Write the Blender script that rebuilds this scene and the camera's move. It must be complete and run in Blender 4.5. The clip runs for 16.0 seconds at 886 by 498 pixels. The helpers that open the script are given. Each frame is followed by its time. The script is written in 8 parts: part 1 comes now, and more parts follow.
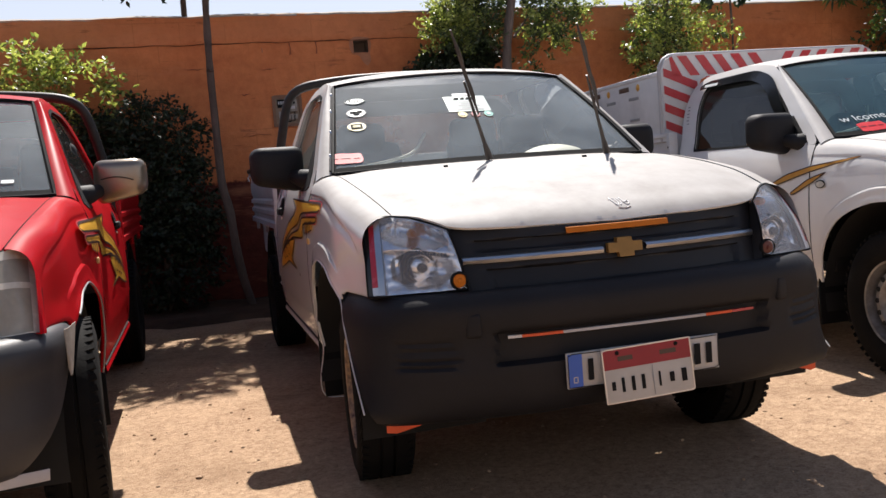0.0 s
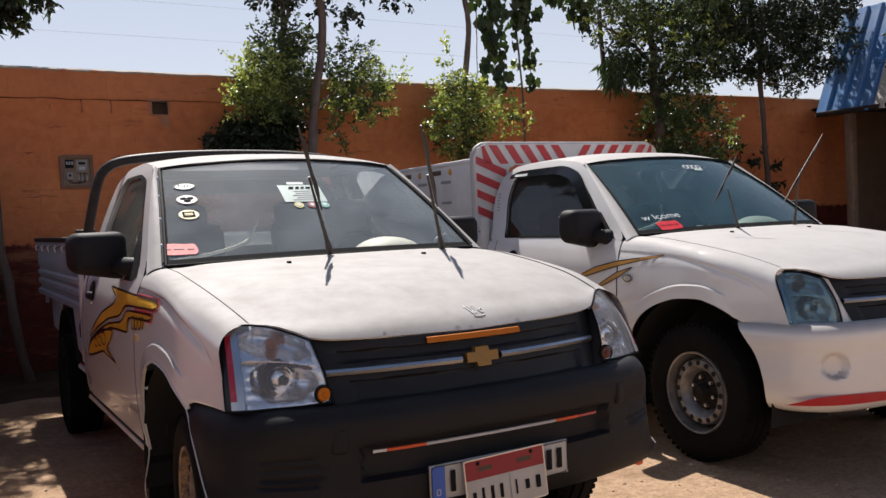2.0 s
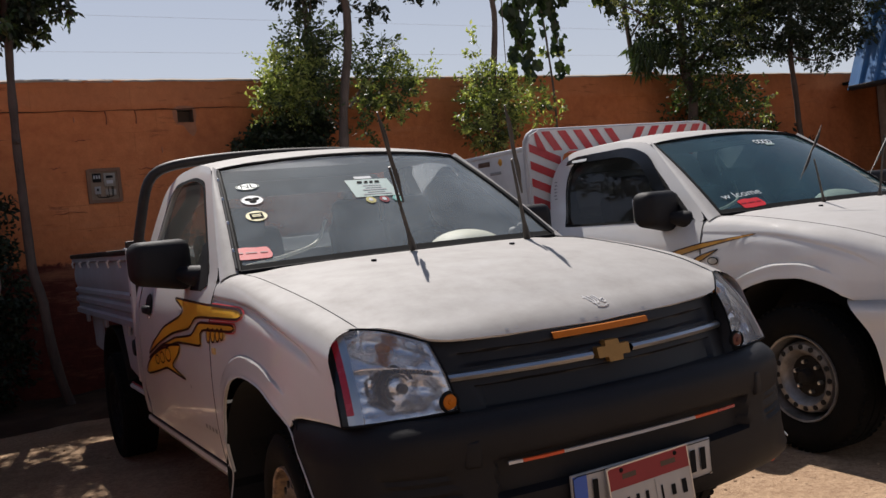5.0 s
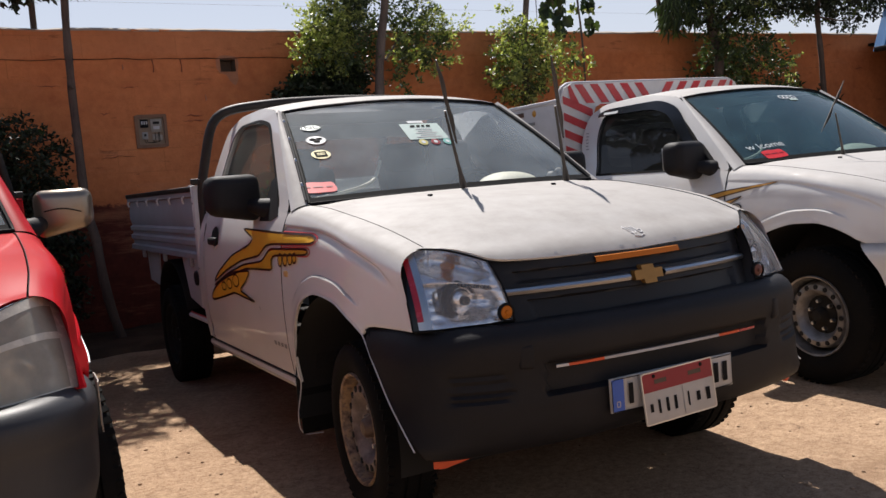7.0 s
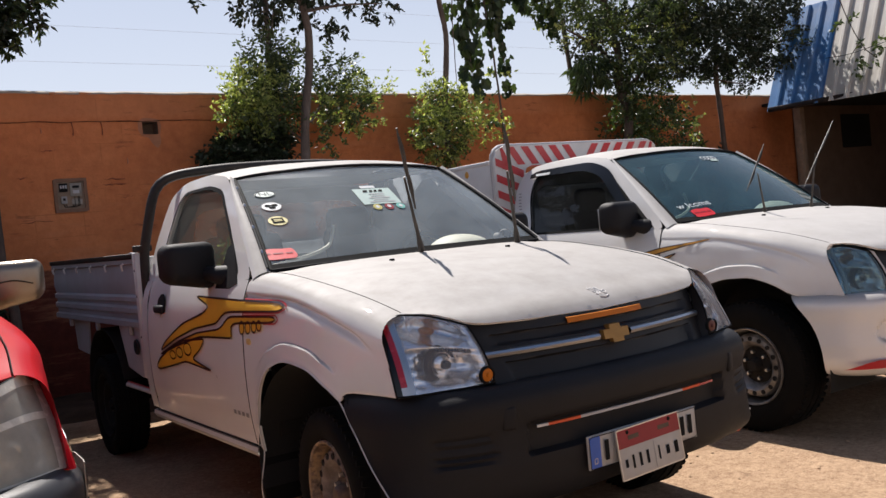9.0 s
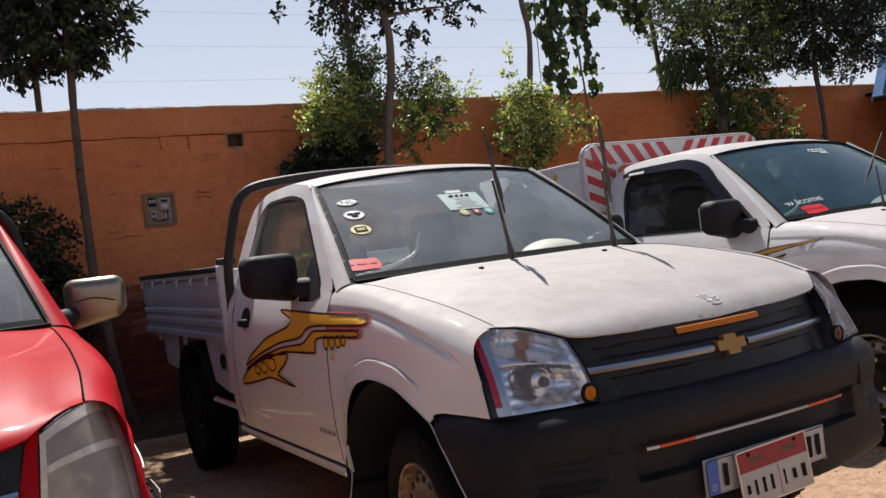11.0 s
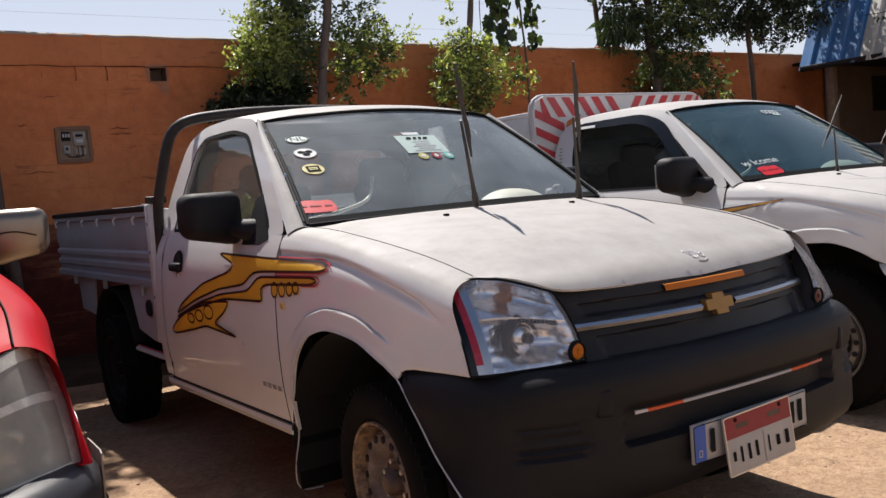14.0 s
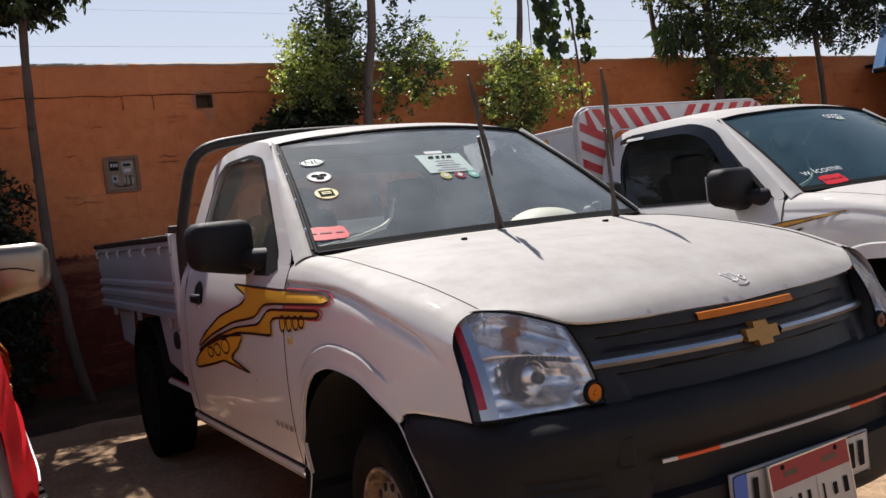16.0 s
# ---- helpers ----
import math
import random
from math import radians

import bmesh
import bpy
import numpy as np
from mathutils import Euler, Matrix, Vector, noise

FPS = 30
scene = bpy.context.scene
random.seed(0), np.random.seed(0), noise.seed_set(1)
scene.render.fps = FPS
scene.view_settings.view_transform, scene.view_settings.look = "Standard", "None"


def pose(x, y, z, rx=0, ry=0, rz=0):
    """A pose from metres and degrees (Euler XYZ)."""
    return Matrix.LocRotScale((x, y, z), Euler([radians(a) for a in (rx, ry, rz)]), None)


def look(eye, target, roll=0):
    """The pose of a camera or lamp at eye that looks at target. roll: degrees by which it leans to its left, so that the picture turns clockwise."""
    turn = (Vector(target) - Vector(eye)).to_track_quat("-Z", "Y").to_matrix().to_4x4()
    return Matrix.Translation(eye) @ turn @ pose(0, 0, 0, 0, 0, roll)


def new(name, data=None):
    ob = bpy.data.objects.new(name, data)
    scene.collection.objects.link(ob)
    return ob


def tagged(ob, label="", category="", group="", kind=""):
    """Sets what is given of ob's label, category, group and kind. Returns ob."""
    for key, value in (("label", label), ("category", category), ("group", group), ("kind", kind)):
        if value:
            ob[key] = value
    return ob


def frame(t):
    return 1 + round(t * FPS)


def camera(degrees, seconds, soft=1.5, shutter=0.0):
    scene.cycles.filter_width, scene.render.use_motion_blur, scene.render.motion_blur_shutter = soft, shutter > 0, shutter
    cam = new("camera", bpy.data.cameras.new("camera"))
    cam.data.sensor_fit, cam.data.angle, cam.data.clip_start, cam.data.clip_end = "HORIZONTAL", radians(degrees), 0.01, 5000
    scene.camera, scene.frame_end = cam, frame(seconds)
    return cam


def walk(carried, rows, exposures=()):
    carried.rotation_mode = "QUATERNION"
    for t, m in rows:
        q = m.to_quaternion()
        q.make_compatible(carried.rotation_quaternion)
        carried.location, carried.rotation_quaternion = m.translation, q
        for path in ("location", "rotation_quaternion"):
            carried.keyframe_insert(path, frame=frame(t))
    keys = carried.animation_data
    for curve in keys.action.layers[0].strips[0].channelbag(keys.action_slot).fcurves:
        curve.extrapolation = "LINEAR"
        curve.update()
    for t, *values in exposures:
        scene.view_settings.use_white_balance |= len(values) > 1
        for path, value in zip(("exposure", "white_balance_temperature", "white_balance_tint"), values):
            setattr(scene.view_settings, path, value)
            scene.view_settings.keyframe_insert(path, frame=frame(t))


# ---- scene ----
cam = camera(52.7, 16.0)
PATH = [
    (0, (-1.3, -2.544, 1.081), (-0.771, -0.622, 0.92), -4.4),
    (0.2, (-1.319, -2.508, 1.114), (-0.803, -0.581, 0.971), -2.6),
    (0.5, (-1.337, -2.484, 1.153), (-0.816, -0.562, 0.97), -1.4),
    (0.7, (-1.358, -2.487, 1.216), (-0.813, -0.571, 1.060), -1.4),
    (1, (-1.412, -2.464, 1.247), (-0.72, -0.593, 1.097), -2.8),
    (1.2, (-1.444, -2.449, 1.279), (-0.643, -0.623, 1.170), -4.8),
    (1.5, (-1.497, -2.436, 1.272), (-0.607, -0.646, 1.214), -3.6),
    (1.7, (-1.527, -2.435, 1.266), (-0.568, -0.683, 1.173), -2.9),
    (2, (-1.536, -2.431, 1.274), (-0.54, -0.698, 1.202), -2.6),
    (2.2, (-1.542, -2.423, 1.276), (-0.544, -0.691, 1.215), -3.1),
    (2.5, (-1.547, -2.367, 1.275), (-0.592, -0.61, 1.235), -5.0),
    (2.7, (-1.543, -2.322, 1.273), (-0.595, -0.562, 1.210), -5.3),
    (3, (-1.532, -2.232, 1.27), (-0.567, -0.482, 1.197), -4.4),
    (3.2, (-1.516, -2.175, 1.271), (-0.527, -0.439, 1.184), -5.3),
    (3.5, (-1.503, -2.113, 1.28), (-0.528, -0.368, 1.193), -7.1),
    (3.7, (-1.499, -2.073, 1.292), (-0.589, -0.292, 1.254), -6.2),
    (5.8, (-1.835, -2.014, 1.143), (-0.794, -0.313, 0.991), -4.2),
    (6, (-1.861, -2.032, 1.117), (-0.838, -0.324, 0.925), -2.9),
    (6.2, (-1.886, -2.063, 1.126), (-0.909, -0.331, 0.919), -2.6),
    (6.5, (-1.908, -2.133, 1.17), (-0.97, -0.377, 0.979), -5.0),
    (6.7, (-1.931, -2.193, 1.177), (-0.987, -0.438, 1.006), -4.3),
    (7, (-1.979, -2.258, 1.187), (-1.038, -0.501, 1.029), -4.7),
    (7.2, (-2.003, -2.268, 1.206), (-1.097, -0.490, 1.097), -5.1),
    (7.5, (-2.052, -2.27, 1.216), (-1.107, -0.508, 1.154), -4.9),
    (7.7, (-2.089, -2.248, 1.222), (-1.052, -0.542, 1.161), -6.1),
    (8, (-2.169, -2.233, 1.24), (-1.06, -0.571, 1.179), -5.7),
    (8.2, (-2.205, -2.228, 1.242), (-1.066, -0.585, 1.192), -5.6),
    (10.3, (-2.208, -2.069, 1.247), (-1.122, -0.392, 1.187), -5.8),
    (10.5, (-2.179, -2.044, 1.253), (-1.133, -0.34, 1.209), -6.3),
    (10.7, (-2.148, -2.022, 1.247), (-1.119, -0.308, 1.216), -6.7),
    (11, (-2.102, -1.994, 1.245), (-1.127, -0.248, 1.226), -7.0),
    (11.2, (-2.078, -1.983, 1.232), (-1.102, -0.237, 1.208), -6.8),
    (11.5, (-2.071, -1.971, 1.224), (-1.088, -0.23, 1.171), -7.3),
    (11.7, (-2.070, -1.951, 1.224), (-1.078, -0.217, 1.146), -6.6),
    (12, (-2.065, -1.906, 1.225), (-1.006, -0.212, 1.137), -6.1),
    (12.2, (-2.076, -1.868, 1.224), (-0.969, -0.206, 1.123), -6.2),
    (12.5, (-2.1, -1.822, 1.221), (-0.979, -0.169, 1.106), -5.0),
    (12.7, (-2.114, -1.791, 1.220), (-0.968, -0.156, 1.099), -5.0),
    (13, (-2.133, -1.752, 1.221), (-0.919, -0.167, 1.1), -4.6),
    (13.2, (-2.150, -1.732, 1.220), (-0.911, -0.168, 1.101), -4.1),
    (13.5, (-2.17, -1.719, 1.218), (-0.982, -0.115, 1.101), -3.5),
    (13.7, (-2.165, -1.709, 1.218), (-0.999, -0.089, 1.100), -4.0),
    (14, (-2.131, -1.687, 1.221), (-1.004, -0.04, 1.084), -4.7),
    (14.2, (-2.091, -1.667, 1.219), (-1.008, 0.009, 1.082), -4.1),
    (14.5, (-2.032, -1.645, 1.231), (-0.986, 0.056, 1.106), -4.7),
    (14.7, (-1.983, -1.631, 1.230), (-0.937, 0.070, 1.112), -5.7),
    (15, (-1.915, -1.617, 1.223), (-0.917, 0.115, 1.14), -5.4),
    (15.2, (-1.892, -1.616, 1.222), (-0.919, 0.130, 1.144), -5.8),
    (15.5, (-1.867, -1.618, 1.217), (-0.89, 0.126, 1.146), -6.8),
    (15.7, (-1.857, -1.611, 1.216), (-0.866, 0.125, 1.132), -7.1),
    (16, (-1.845, -1.584, 1.218), (-0.847, 0.148, 1.136), -6.3),
]
LIGHTER = [(0.0, 0.82), (0.5, 0.78), (1.0, 0.73), (1.5, 0.63), (2.0, 0.56), (3.5, 0.44), (6.0, 0.13), (6.5, 0.38), (7.5, 0.59), (8.0, 0.67), (10.5, 0.56), (12.5, 0.57), (14.0, 0.61), (16.0, 0.59)]
walk(cam, [(t, look(eye, target, roll)) for t, eye, target, roll in PATH], LIGHTER)

# ---- light ----
SUN_DIR = Vector((-0.085, -0.415, -0.60)).normalized()
world = bpy.data.worlds.new("sky")
scene.world = world
world.use_nodes = True
wn = world.node_tree
wn.nodes.clear()
w_out = wn.nodes.new("ShaderNodeOutputWorld")
w_bg = wn.nodes.new("ShaderNodeBackground")
w_sky = wn.nodes.new("ShaderNodeTexSky")
w_sky.sky_type = "NISHITA"
w_sky.sun_disc = False
w_sky.sun_elevation = math.asin(-SUN_DIR.z)
w_sky.sun_rotation = math.atan2(-SUN_DIR.x, -SUN_DIR.y)
w_sky.dust_density = 0.7
w_sky.air_density = 0.7
w_bg.inputs["Strength"].default_value = 0.079
# thin haze, thickest towards the horizon
w_co = wn.nodes.new("ShaderNodeTexCoord")
w_sep = wn.nodes.new("ShaderNodeSeparateXYZ")
w_up = wn.nodes.new("ShaderNodeMapRange")
w_up.inputs["From Min"].default_value = 0.10
w_up.inputs["From Max"].default_value = 0.62
w_up.inputs["To Min"].default_value = 0.74
w_up.inputs["To Max"].default_value = 0.0
wn.links.new(w_co.outputs["Generated"], w_sep.inputs["Vector"])
wn.links.new(w_sep.outputs["Z"], w_up.inputs["Value"])
w_haze = wn.nodes.new("ShaderNodeMix")
w_haze.data_type = "RGBA"
wn.links.new(w_up.outputs["Result"], w_haze.inputs[0])
w_haze.inputs[7].default_value = (6.75, 6.82, 7.25, 1.0)
wn.links.new(w_sky.outputs["Color"], w_haze.inputs[6])
wn.links.new(w_haze.outputs[2], w_bg.inputs["Color"])
wn.links.new(w_bg.outputs["Background"], w_out.inputs["Surface"])

sun = new("sun", bpy.data.lights.new("sun", "SUN"))
sun.data.energy = 4.9
sun.data.angle = radians(0.55)
sun.data.color = (1.0, 0.94, 0.885)
sun.rotation_euler = SUN_DIR.to_track_quat("-Z", "Y").to_euler()


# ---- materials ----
# dust grey, darkened further to hold down sunlit white tops
DUST_AND_DIM = (0.250, 0.229, 0.212)


def material(name):
    m = bpy.data.materials.new(name)
    m.use_nodes = True
    nt = m.node_tree
    return m, nt, nt.nodes["Principled BSDF"]


def noise_node(nt, scale, detail=6.0, rough=0.6, coords=None):
    n = nt.nodes.new("ShaderNodeTexNoise")
    n.inputs["Scale"].default_value = scale
    n.inputs["Detail"].default_value = detail
    n.inputs["Roughness"].default_value = rough
    if coords is not None:
        nt.links.new(coords, n.inputs["Vector"])
    return n


def ramp_node(nt, source, stops):
    r = nt.nodes.new("ShaderNodeValToRGB")
    els = r.color_ramp.elements
    while len(els) < len(stops):
        els.new(0.5)
    for e, (p, c) in zip(els, stops):
        e.position = p
        e.color = (*c, 1) if len(c) == 3 else c
    nt.links.new(source, r.inputs["Fac"])
    return r


def mix_node(nt, fac, a, b, mode="MIX"):
    n = nt.nodes.new("ShaderNodeMix")
    n.data_type = "RGBA"
    n.blend_type = mode
    for key, v in ((0, fac), (6, a), (7, b)):
        if isinstance(v, (int, float)):
            n.inputs[key].default_value = v
        elif isinstance(v, tuple):
            n.inputs[key].default_value = (*v, 1)
        else:
            nt.links.new(v, n.inputs[key])
    return n.outputs[2]


def bump_node(nt, height, strength, dist):
    b = nt.nodes.new("ShaderNodeBump")
    b.inputs["Strength"].default_value = strength
    b.inputs["Distance"].default_value = dist
    nt.links.new(height, b.inputs["Height"])
    return b


def surface(name, color, rough=0.5, metal=0.0, coat=0.0, vary=0.12, scale=9.0, dirt=None, dirt_amount=0.3, bump=0.0, bump_scale=60.0, spec=0.5, top_dust_dim=0.0):
    """A painted, plastic, rubber or metal surface with grain at two scales and an optional film of dirt."""
    m, nt, p = material(name)
    tc = nt.nodes.new("ShaderNodeTexCoord").outputs["Object"]
    big = noise_node(nt, scale, 5.0, 0.6, tc)
    fine = noise_node(nt, scale * 14, 3.0, 0.6, tc)
    lo = tuple(c * (1 - vary) for c in color)
    hi = tuple(min(1.0, c * (1 + vary * 0.6)) for c in color)
    col = ramp_node(nt, big.outputs["Fac"], [(0.3, lo), (0.7, hi)]).outputs["Color"]
    col = mix_node(nt, 0.25 * vary * 4 if vary < 0.25 else 0.25, col, ramp_node(nt, fine.outputs["Fac"], [(0.35, lo), (0.65, hi)]).outputs["Color"])
    if dirt:
        dn = noise_node(nt, scale * 0.45, 8.0, 0.65, tc)
        df = ramp_node(nt, dn.outputs["Fac"], [(0.42, (0, 0, 0)), (0.75, (dirt_amount,) * 3)])
        col = mix_node(nt, df.outputs["Color"], col, dirt)
    # upward faces go grey: dust, plus dimming painted against strong sun
    if top_dust_dim:
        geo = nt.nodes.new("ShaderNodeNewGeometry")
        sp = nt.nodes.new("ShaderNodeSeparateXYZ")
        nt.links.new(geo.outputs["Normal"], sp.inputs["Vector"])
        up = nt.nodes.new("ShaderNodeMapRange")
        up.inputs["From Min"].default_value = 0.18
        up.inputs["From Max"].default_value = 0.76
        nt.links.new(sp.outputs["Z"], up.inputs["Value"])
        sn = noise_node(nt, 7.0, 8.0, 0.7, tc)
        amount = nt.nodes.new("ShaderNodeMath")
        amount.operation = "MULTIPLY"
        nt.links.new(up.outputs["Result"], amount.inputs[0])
        nt.links.new(ramp_node(nt, sn.outputs["Fac"], [(0.25, (top_dust_dim * 0.86,) * 3), (0.75, (top_dust_dim * 1.1,) * 3)]).outputs["Color"], amount.inputs[1])
        col = mix_node(nt, amount.outputs["Value"], col, DUST_AND_DIM)
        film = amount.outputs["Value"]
    nt.links.new(col, p.inputs["Base Color"])
    rr = nt.nodes.new("ShaderNodeMapRange")
    rr.inputs["To Min"].default_value = max(0.02, rough - 0.08)
    rr.inputs["To Max"].default_value = min(1.0, rough + 0.1)
    nt.links.new(big.outputs["Fac"], rr.inputs["Value"])
    nt.links.new(rr.outputs["Result"], p.inputs["Roughness"])
    if top_dust_dim:
        dull = nt.nodes.new("ShaderNodeMath")
        dull.operation = "MULTIPLY_ADD"
        nt.links.new(film, dull.inputs[0])
        dull.inputs[1].default_value = 0.45
        nt.links.new(rr.outputs["Result"], dull.inputs[2])
        nt.links.new(dull.outputs["Value"], p.inputs["Roughness"])
        bare = nt.nodes.new("ShaderNodeMath")
        bare.operation = "MULTIPLY_ADD"
        nt.links.new(film, bare.inputs[0])
        bare.inputs[1].default_value = -coat / max(0.01, top_dust_dim)
        bare.inputs[2].default_value = coat
        bare.use_clamp = True
        nt.links.new(bare.outputs["Value"], p.inputs["Coat Weight"])
    p.inputs["Metallic"].default_value = metal
    p.inputs["Specular IOR Level"].default_value = spec
    p.inputs["Coat Weight"].default_value = coat
    p.inputs["Coat Roughness"].default_value = 0.035
    p.inputs["Coat IOR"].default_value = 1.65
    if bump:
        bn = noise_node(nt, bump_scale, 4.0, 0.6, tc)
        nt.links.new(bump_node(nt, bn.outputs["Fac"], bump, 0.004).outputs["Normal"], p.inputs["Normal"])
    return m


def glass(name, tint, dust_sheen, dust_sheen_color, rough=0.0, ior=1.5):
    """A sheet of clear or tinted glass with an uneven film of dust, or of painted sky sheen on the clear lens."""
    m, nt, p = material(name)
    nt.nodes.remove(p)
    out = nt.nodes["Material Output"]
    tr = nt.nodes.new("ShaderNodeBsdfTransparent")
    tr.inputs["Color"].default_value = (*tint, 1)
    gl = nt.nodes.new("ShaderNodeBsdfGlossy")
    gl.inputs["Roughness"].default_value = rough
    fr = nt.nodes.new("ShaderNodeFresnel")
    fr.inputs["IOR"].default_value = ior
    mx = nt.nodes.new("ShaderNodeMixShader")
    nt.links.new(fr.outputs["Fac"], mx.inputs["Fac"])
    nt.links.new(tr.outputs["BSDF"], mx.inputs[1])
    nt.links.new(gl.outputs["BSDF"], mx.inputs[2])
    di = nt.nodes.new("ShaderNodeBsdfDiffuse")
    di.inputs["Color"].default_value = (*dust_sheen_color, 1)
    tc = nt.nodes.new("ShaderNodeTexCoord").outputs["Object"]
    dn = noise_node(nt, 3.5, 7.0, 0.65, tc)
    dr = ramp_node(nt, dn.outputs["Fac"], [(0.25, (dust_sheen * 0.5,) * 3), (0.8, (dust_sheen * 1.4,) * 3)])
    m2 = nt.nodes.new("ShaderNodeMixShader")
    nt.links.new(dr.outputs["Color"], m2.inputs["Fac"])
    nt.links.new(mx.outputs["Shader"], m2.inputs[1])
    nt.links.new(di.outputs["BSDF"], m2.inputs[2])
    nt.links.new(m2.outputs["Shader"], out.inputs["Surface"])
    return m


def rusty_rim_material():
    """Cream wheel paint gone to grey primer and rust in patches."""
    m, nt, p = material("rusty_cream_rim")
    tc = nt.nodes.new("ShaderNodeTexCoord").outputs["Object"]
    a = noise_node(nt, 13.0, 9.0, 0.72, tc)
    b = noise_node(nt, 70.0, 4.0, 0.6, tc)
    col = ramp_node(nt, a.outputs["Fac"], [(0.34, (0.50, 0.34, 0.19)), (0.45, (0.40, 0.26, 0.14)), (0.51, (0.22, 0.15, 0.115)), (0.58, (0.06, 0.028, 0.020))]).outputs["Color"]
    col = mix_node(nt, 0.3, col, ramp_node(nt, b.outputs["Fac"], [(0.35, (0.06, 0.03, 0.02)), (0.62, (0.50, 0.36, 0.24))]).outputs["Color"])
    nt.links.new(col, p.inputs["Base Color"])
    p.inputs["Roughness"].default_value = 0.55
    p.inputs["Metallic"].default_value = 0.1
    nt.links.new(bump_node(nt, b.outputs["Fac"], 0.4, 0.003).outputs["Normal"], p.inputs["Normal"])
    return m


def leaf_material(name, dark, light, trans):
    """Leaves, each of its own green, that let some sunlight through."""
    m, nt, p = material(name)
    out = nt.nodes["Material Output"]
    geo = nt.nodes.new("ShaderNodeNewGeometry")
    col = ramp_node(nt, geo.outputs["Random Per Island"], [(0.0, dark), (0.6, tuple((a + b) / 2 for a, b in zip(dark, light))), (1.0, light)])
    nt.links.new(col.outputs["Color"], p.inputs["Base Color"])
    p.inputs["Roughness"].default_value = 0.36 if light[1] > 0.1 else 0.55
    tl = nt.nodes.new("ShaderNodeBsdfTranslucent")
    warm = mix_node(nt, 1.0, col.outputs["Color"], (1.5, 1.55, 0.75), "MULTIPLY")
    nt.links.new(warm, tl.inputs["Color"])
    mx = nt.nodes.new("ShaderNodeMixShader")
    mx.inputs["Fac"].default_value = trans
    nt.links.new(p.outputs["BSDF"], mx.inputs[1])
    nt.links.new(tl.outputs["BSDF"], mx.inputs[2])
    nt.links.new(mx.outputs["Shader"], out.inputs["Surface"])
    return m


def ground_material():
    """Trodden sandy earth: clods, gravel and darker stains."""
    m, nt, p = material("sandy_earth")
    tc = nt.nodes.new("ShaderNodeTexCoord").outputs["Object"]
    a = noise_node(nt, 0.9, 8.0, 0.65, tc)
    b = noise_node(nt, 7.0, 9.0, 0.72, tc)
    d = noise_node(nt, 34.0, 6.0, 0.72, tc)
    c = noise_node(nt, 150.0, 3.0, 0.7, tc)
    col = ramp_node(nt, a.outputs["Fac"], [(0.3, (0.309, 0.179, 0.104)), (0.5, (0.435, 0.274, 0.165)), (0.72, (0.526, 0.353, 0.221))]).outputs["Color"]
    col = mix_node(nt, 0.40, col, ramp_node(nt, b.outputs["Fac"], [(0.36, (0.181, 0.098, 0.057)), (0.58, (0.544, 0.372, 0.231))]).outputs["Color"])
    col = mix_node(nt, 0.45, col, ramp_node(nt, d.outputs["Fac"], [(0.38, (0.154, 0.086, 0.052)), (0.50, (0.417, 0.268, 0.163)), (0.62, (0.635, 0.451, 0.296))]).outputs["Color"])
    col = mix_node(nt, 0.30, col, ramp_node(nt, c.outputs["Fac"], [(0.38, (0.127, 0.080, 0.054)), (0.60, (0.563, 0.424, 0.296))]).outputs["Color"])
    st = noise_node(nt, 1.7, 9.0, 0.72, tc)
    col = mix_node(nt, ramp_node(nt, st.outputs["Fac"], [(0.50, (0, 0, 0)), (0.66, (0.594, 0.594, 0.594))]).outputs["Color"], col, (0.216, 0.130, 0.078))
    v = nt.nodes.new("ShaderNodeTexVoronoi")
    v.inputs["Scale"].default_value = 26.0
    nt.links.new(tc, v.inputs["Vector"])
    peb = ramp_node(nt, v.outputs["Distance"], [(0.08, (1, 1, 1)), (0.22, (0, 0, 0))])
    sel = noise_node(nt, 6.0, 2.0, 0.5, tc)
    selr = ramp_node(nt, sel.outputs["Fac"], [(0.50, (0, 0, 0)), (0.58, (0.635, 0.635, 0.635))])
    pf = mix_node(nt, 1.0, peb.outputs["Color"], selr.outputs["Color"], "MULTIPLY")
    col = mix_node(nt, pf, col, (0.181, 0.118, 0.079))
    nt.links.new(col, p.inputs["Base Color"])
    p.inputs["Roughness"].default_value = 0.95
    p.inputs["Specular IOR Level"].default_value = 0.15
    h = mix_node(nt, 0.55, b.outputs["Fac"], d.outputs["Fac"])
    h = mix_node(nt, 0.25, h, c.outputs["Fac"])
    h = mix_node(nt, 0.25, h, pf)
    nt.links.new(bump_node(nt, h, 0.9, 0.030).outputs["Normal"], p.inputs["Normal"])
    return m


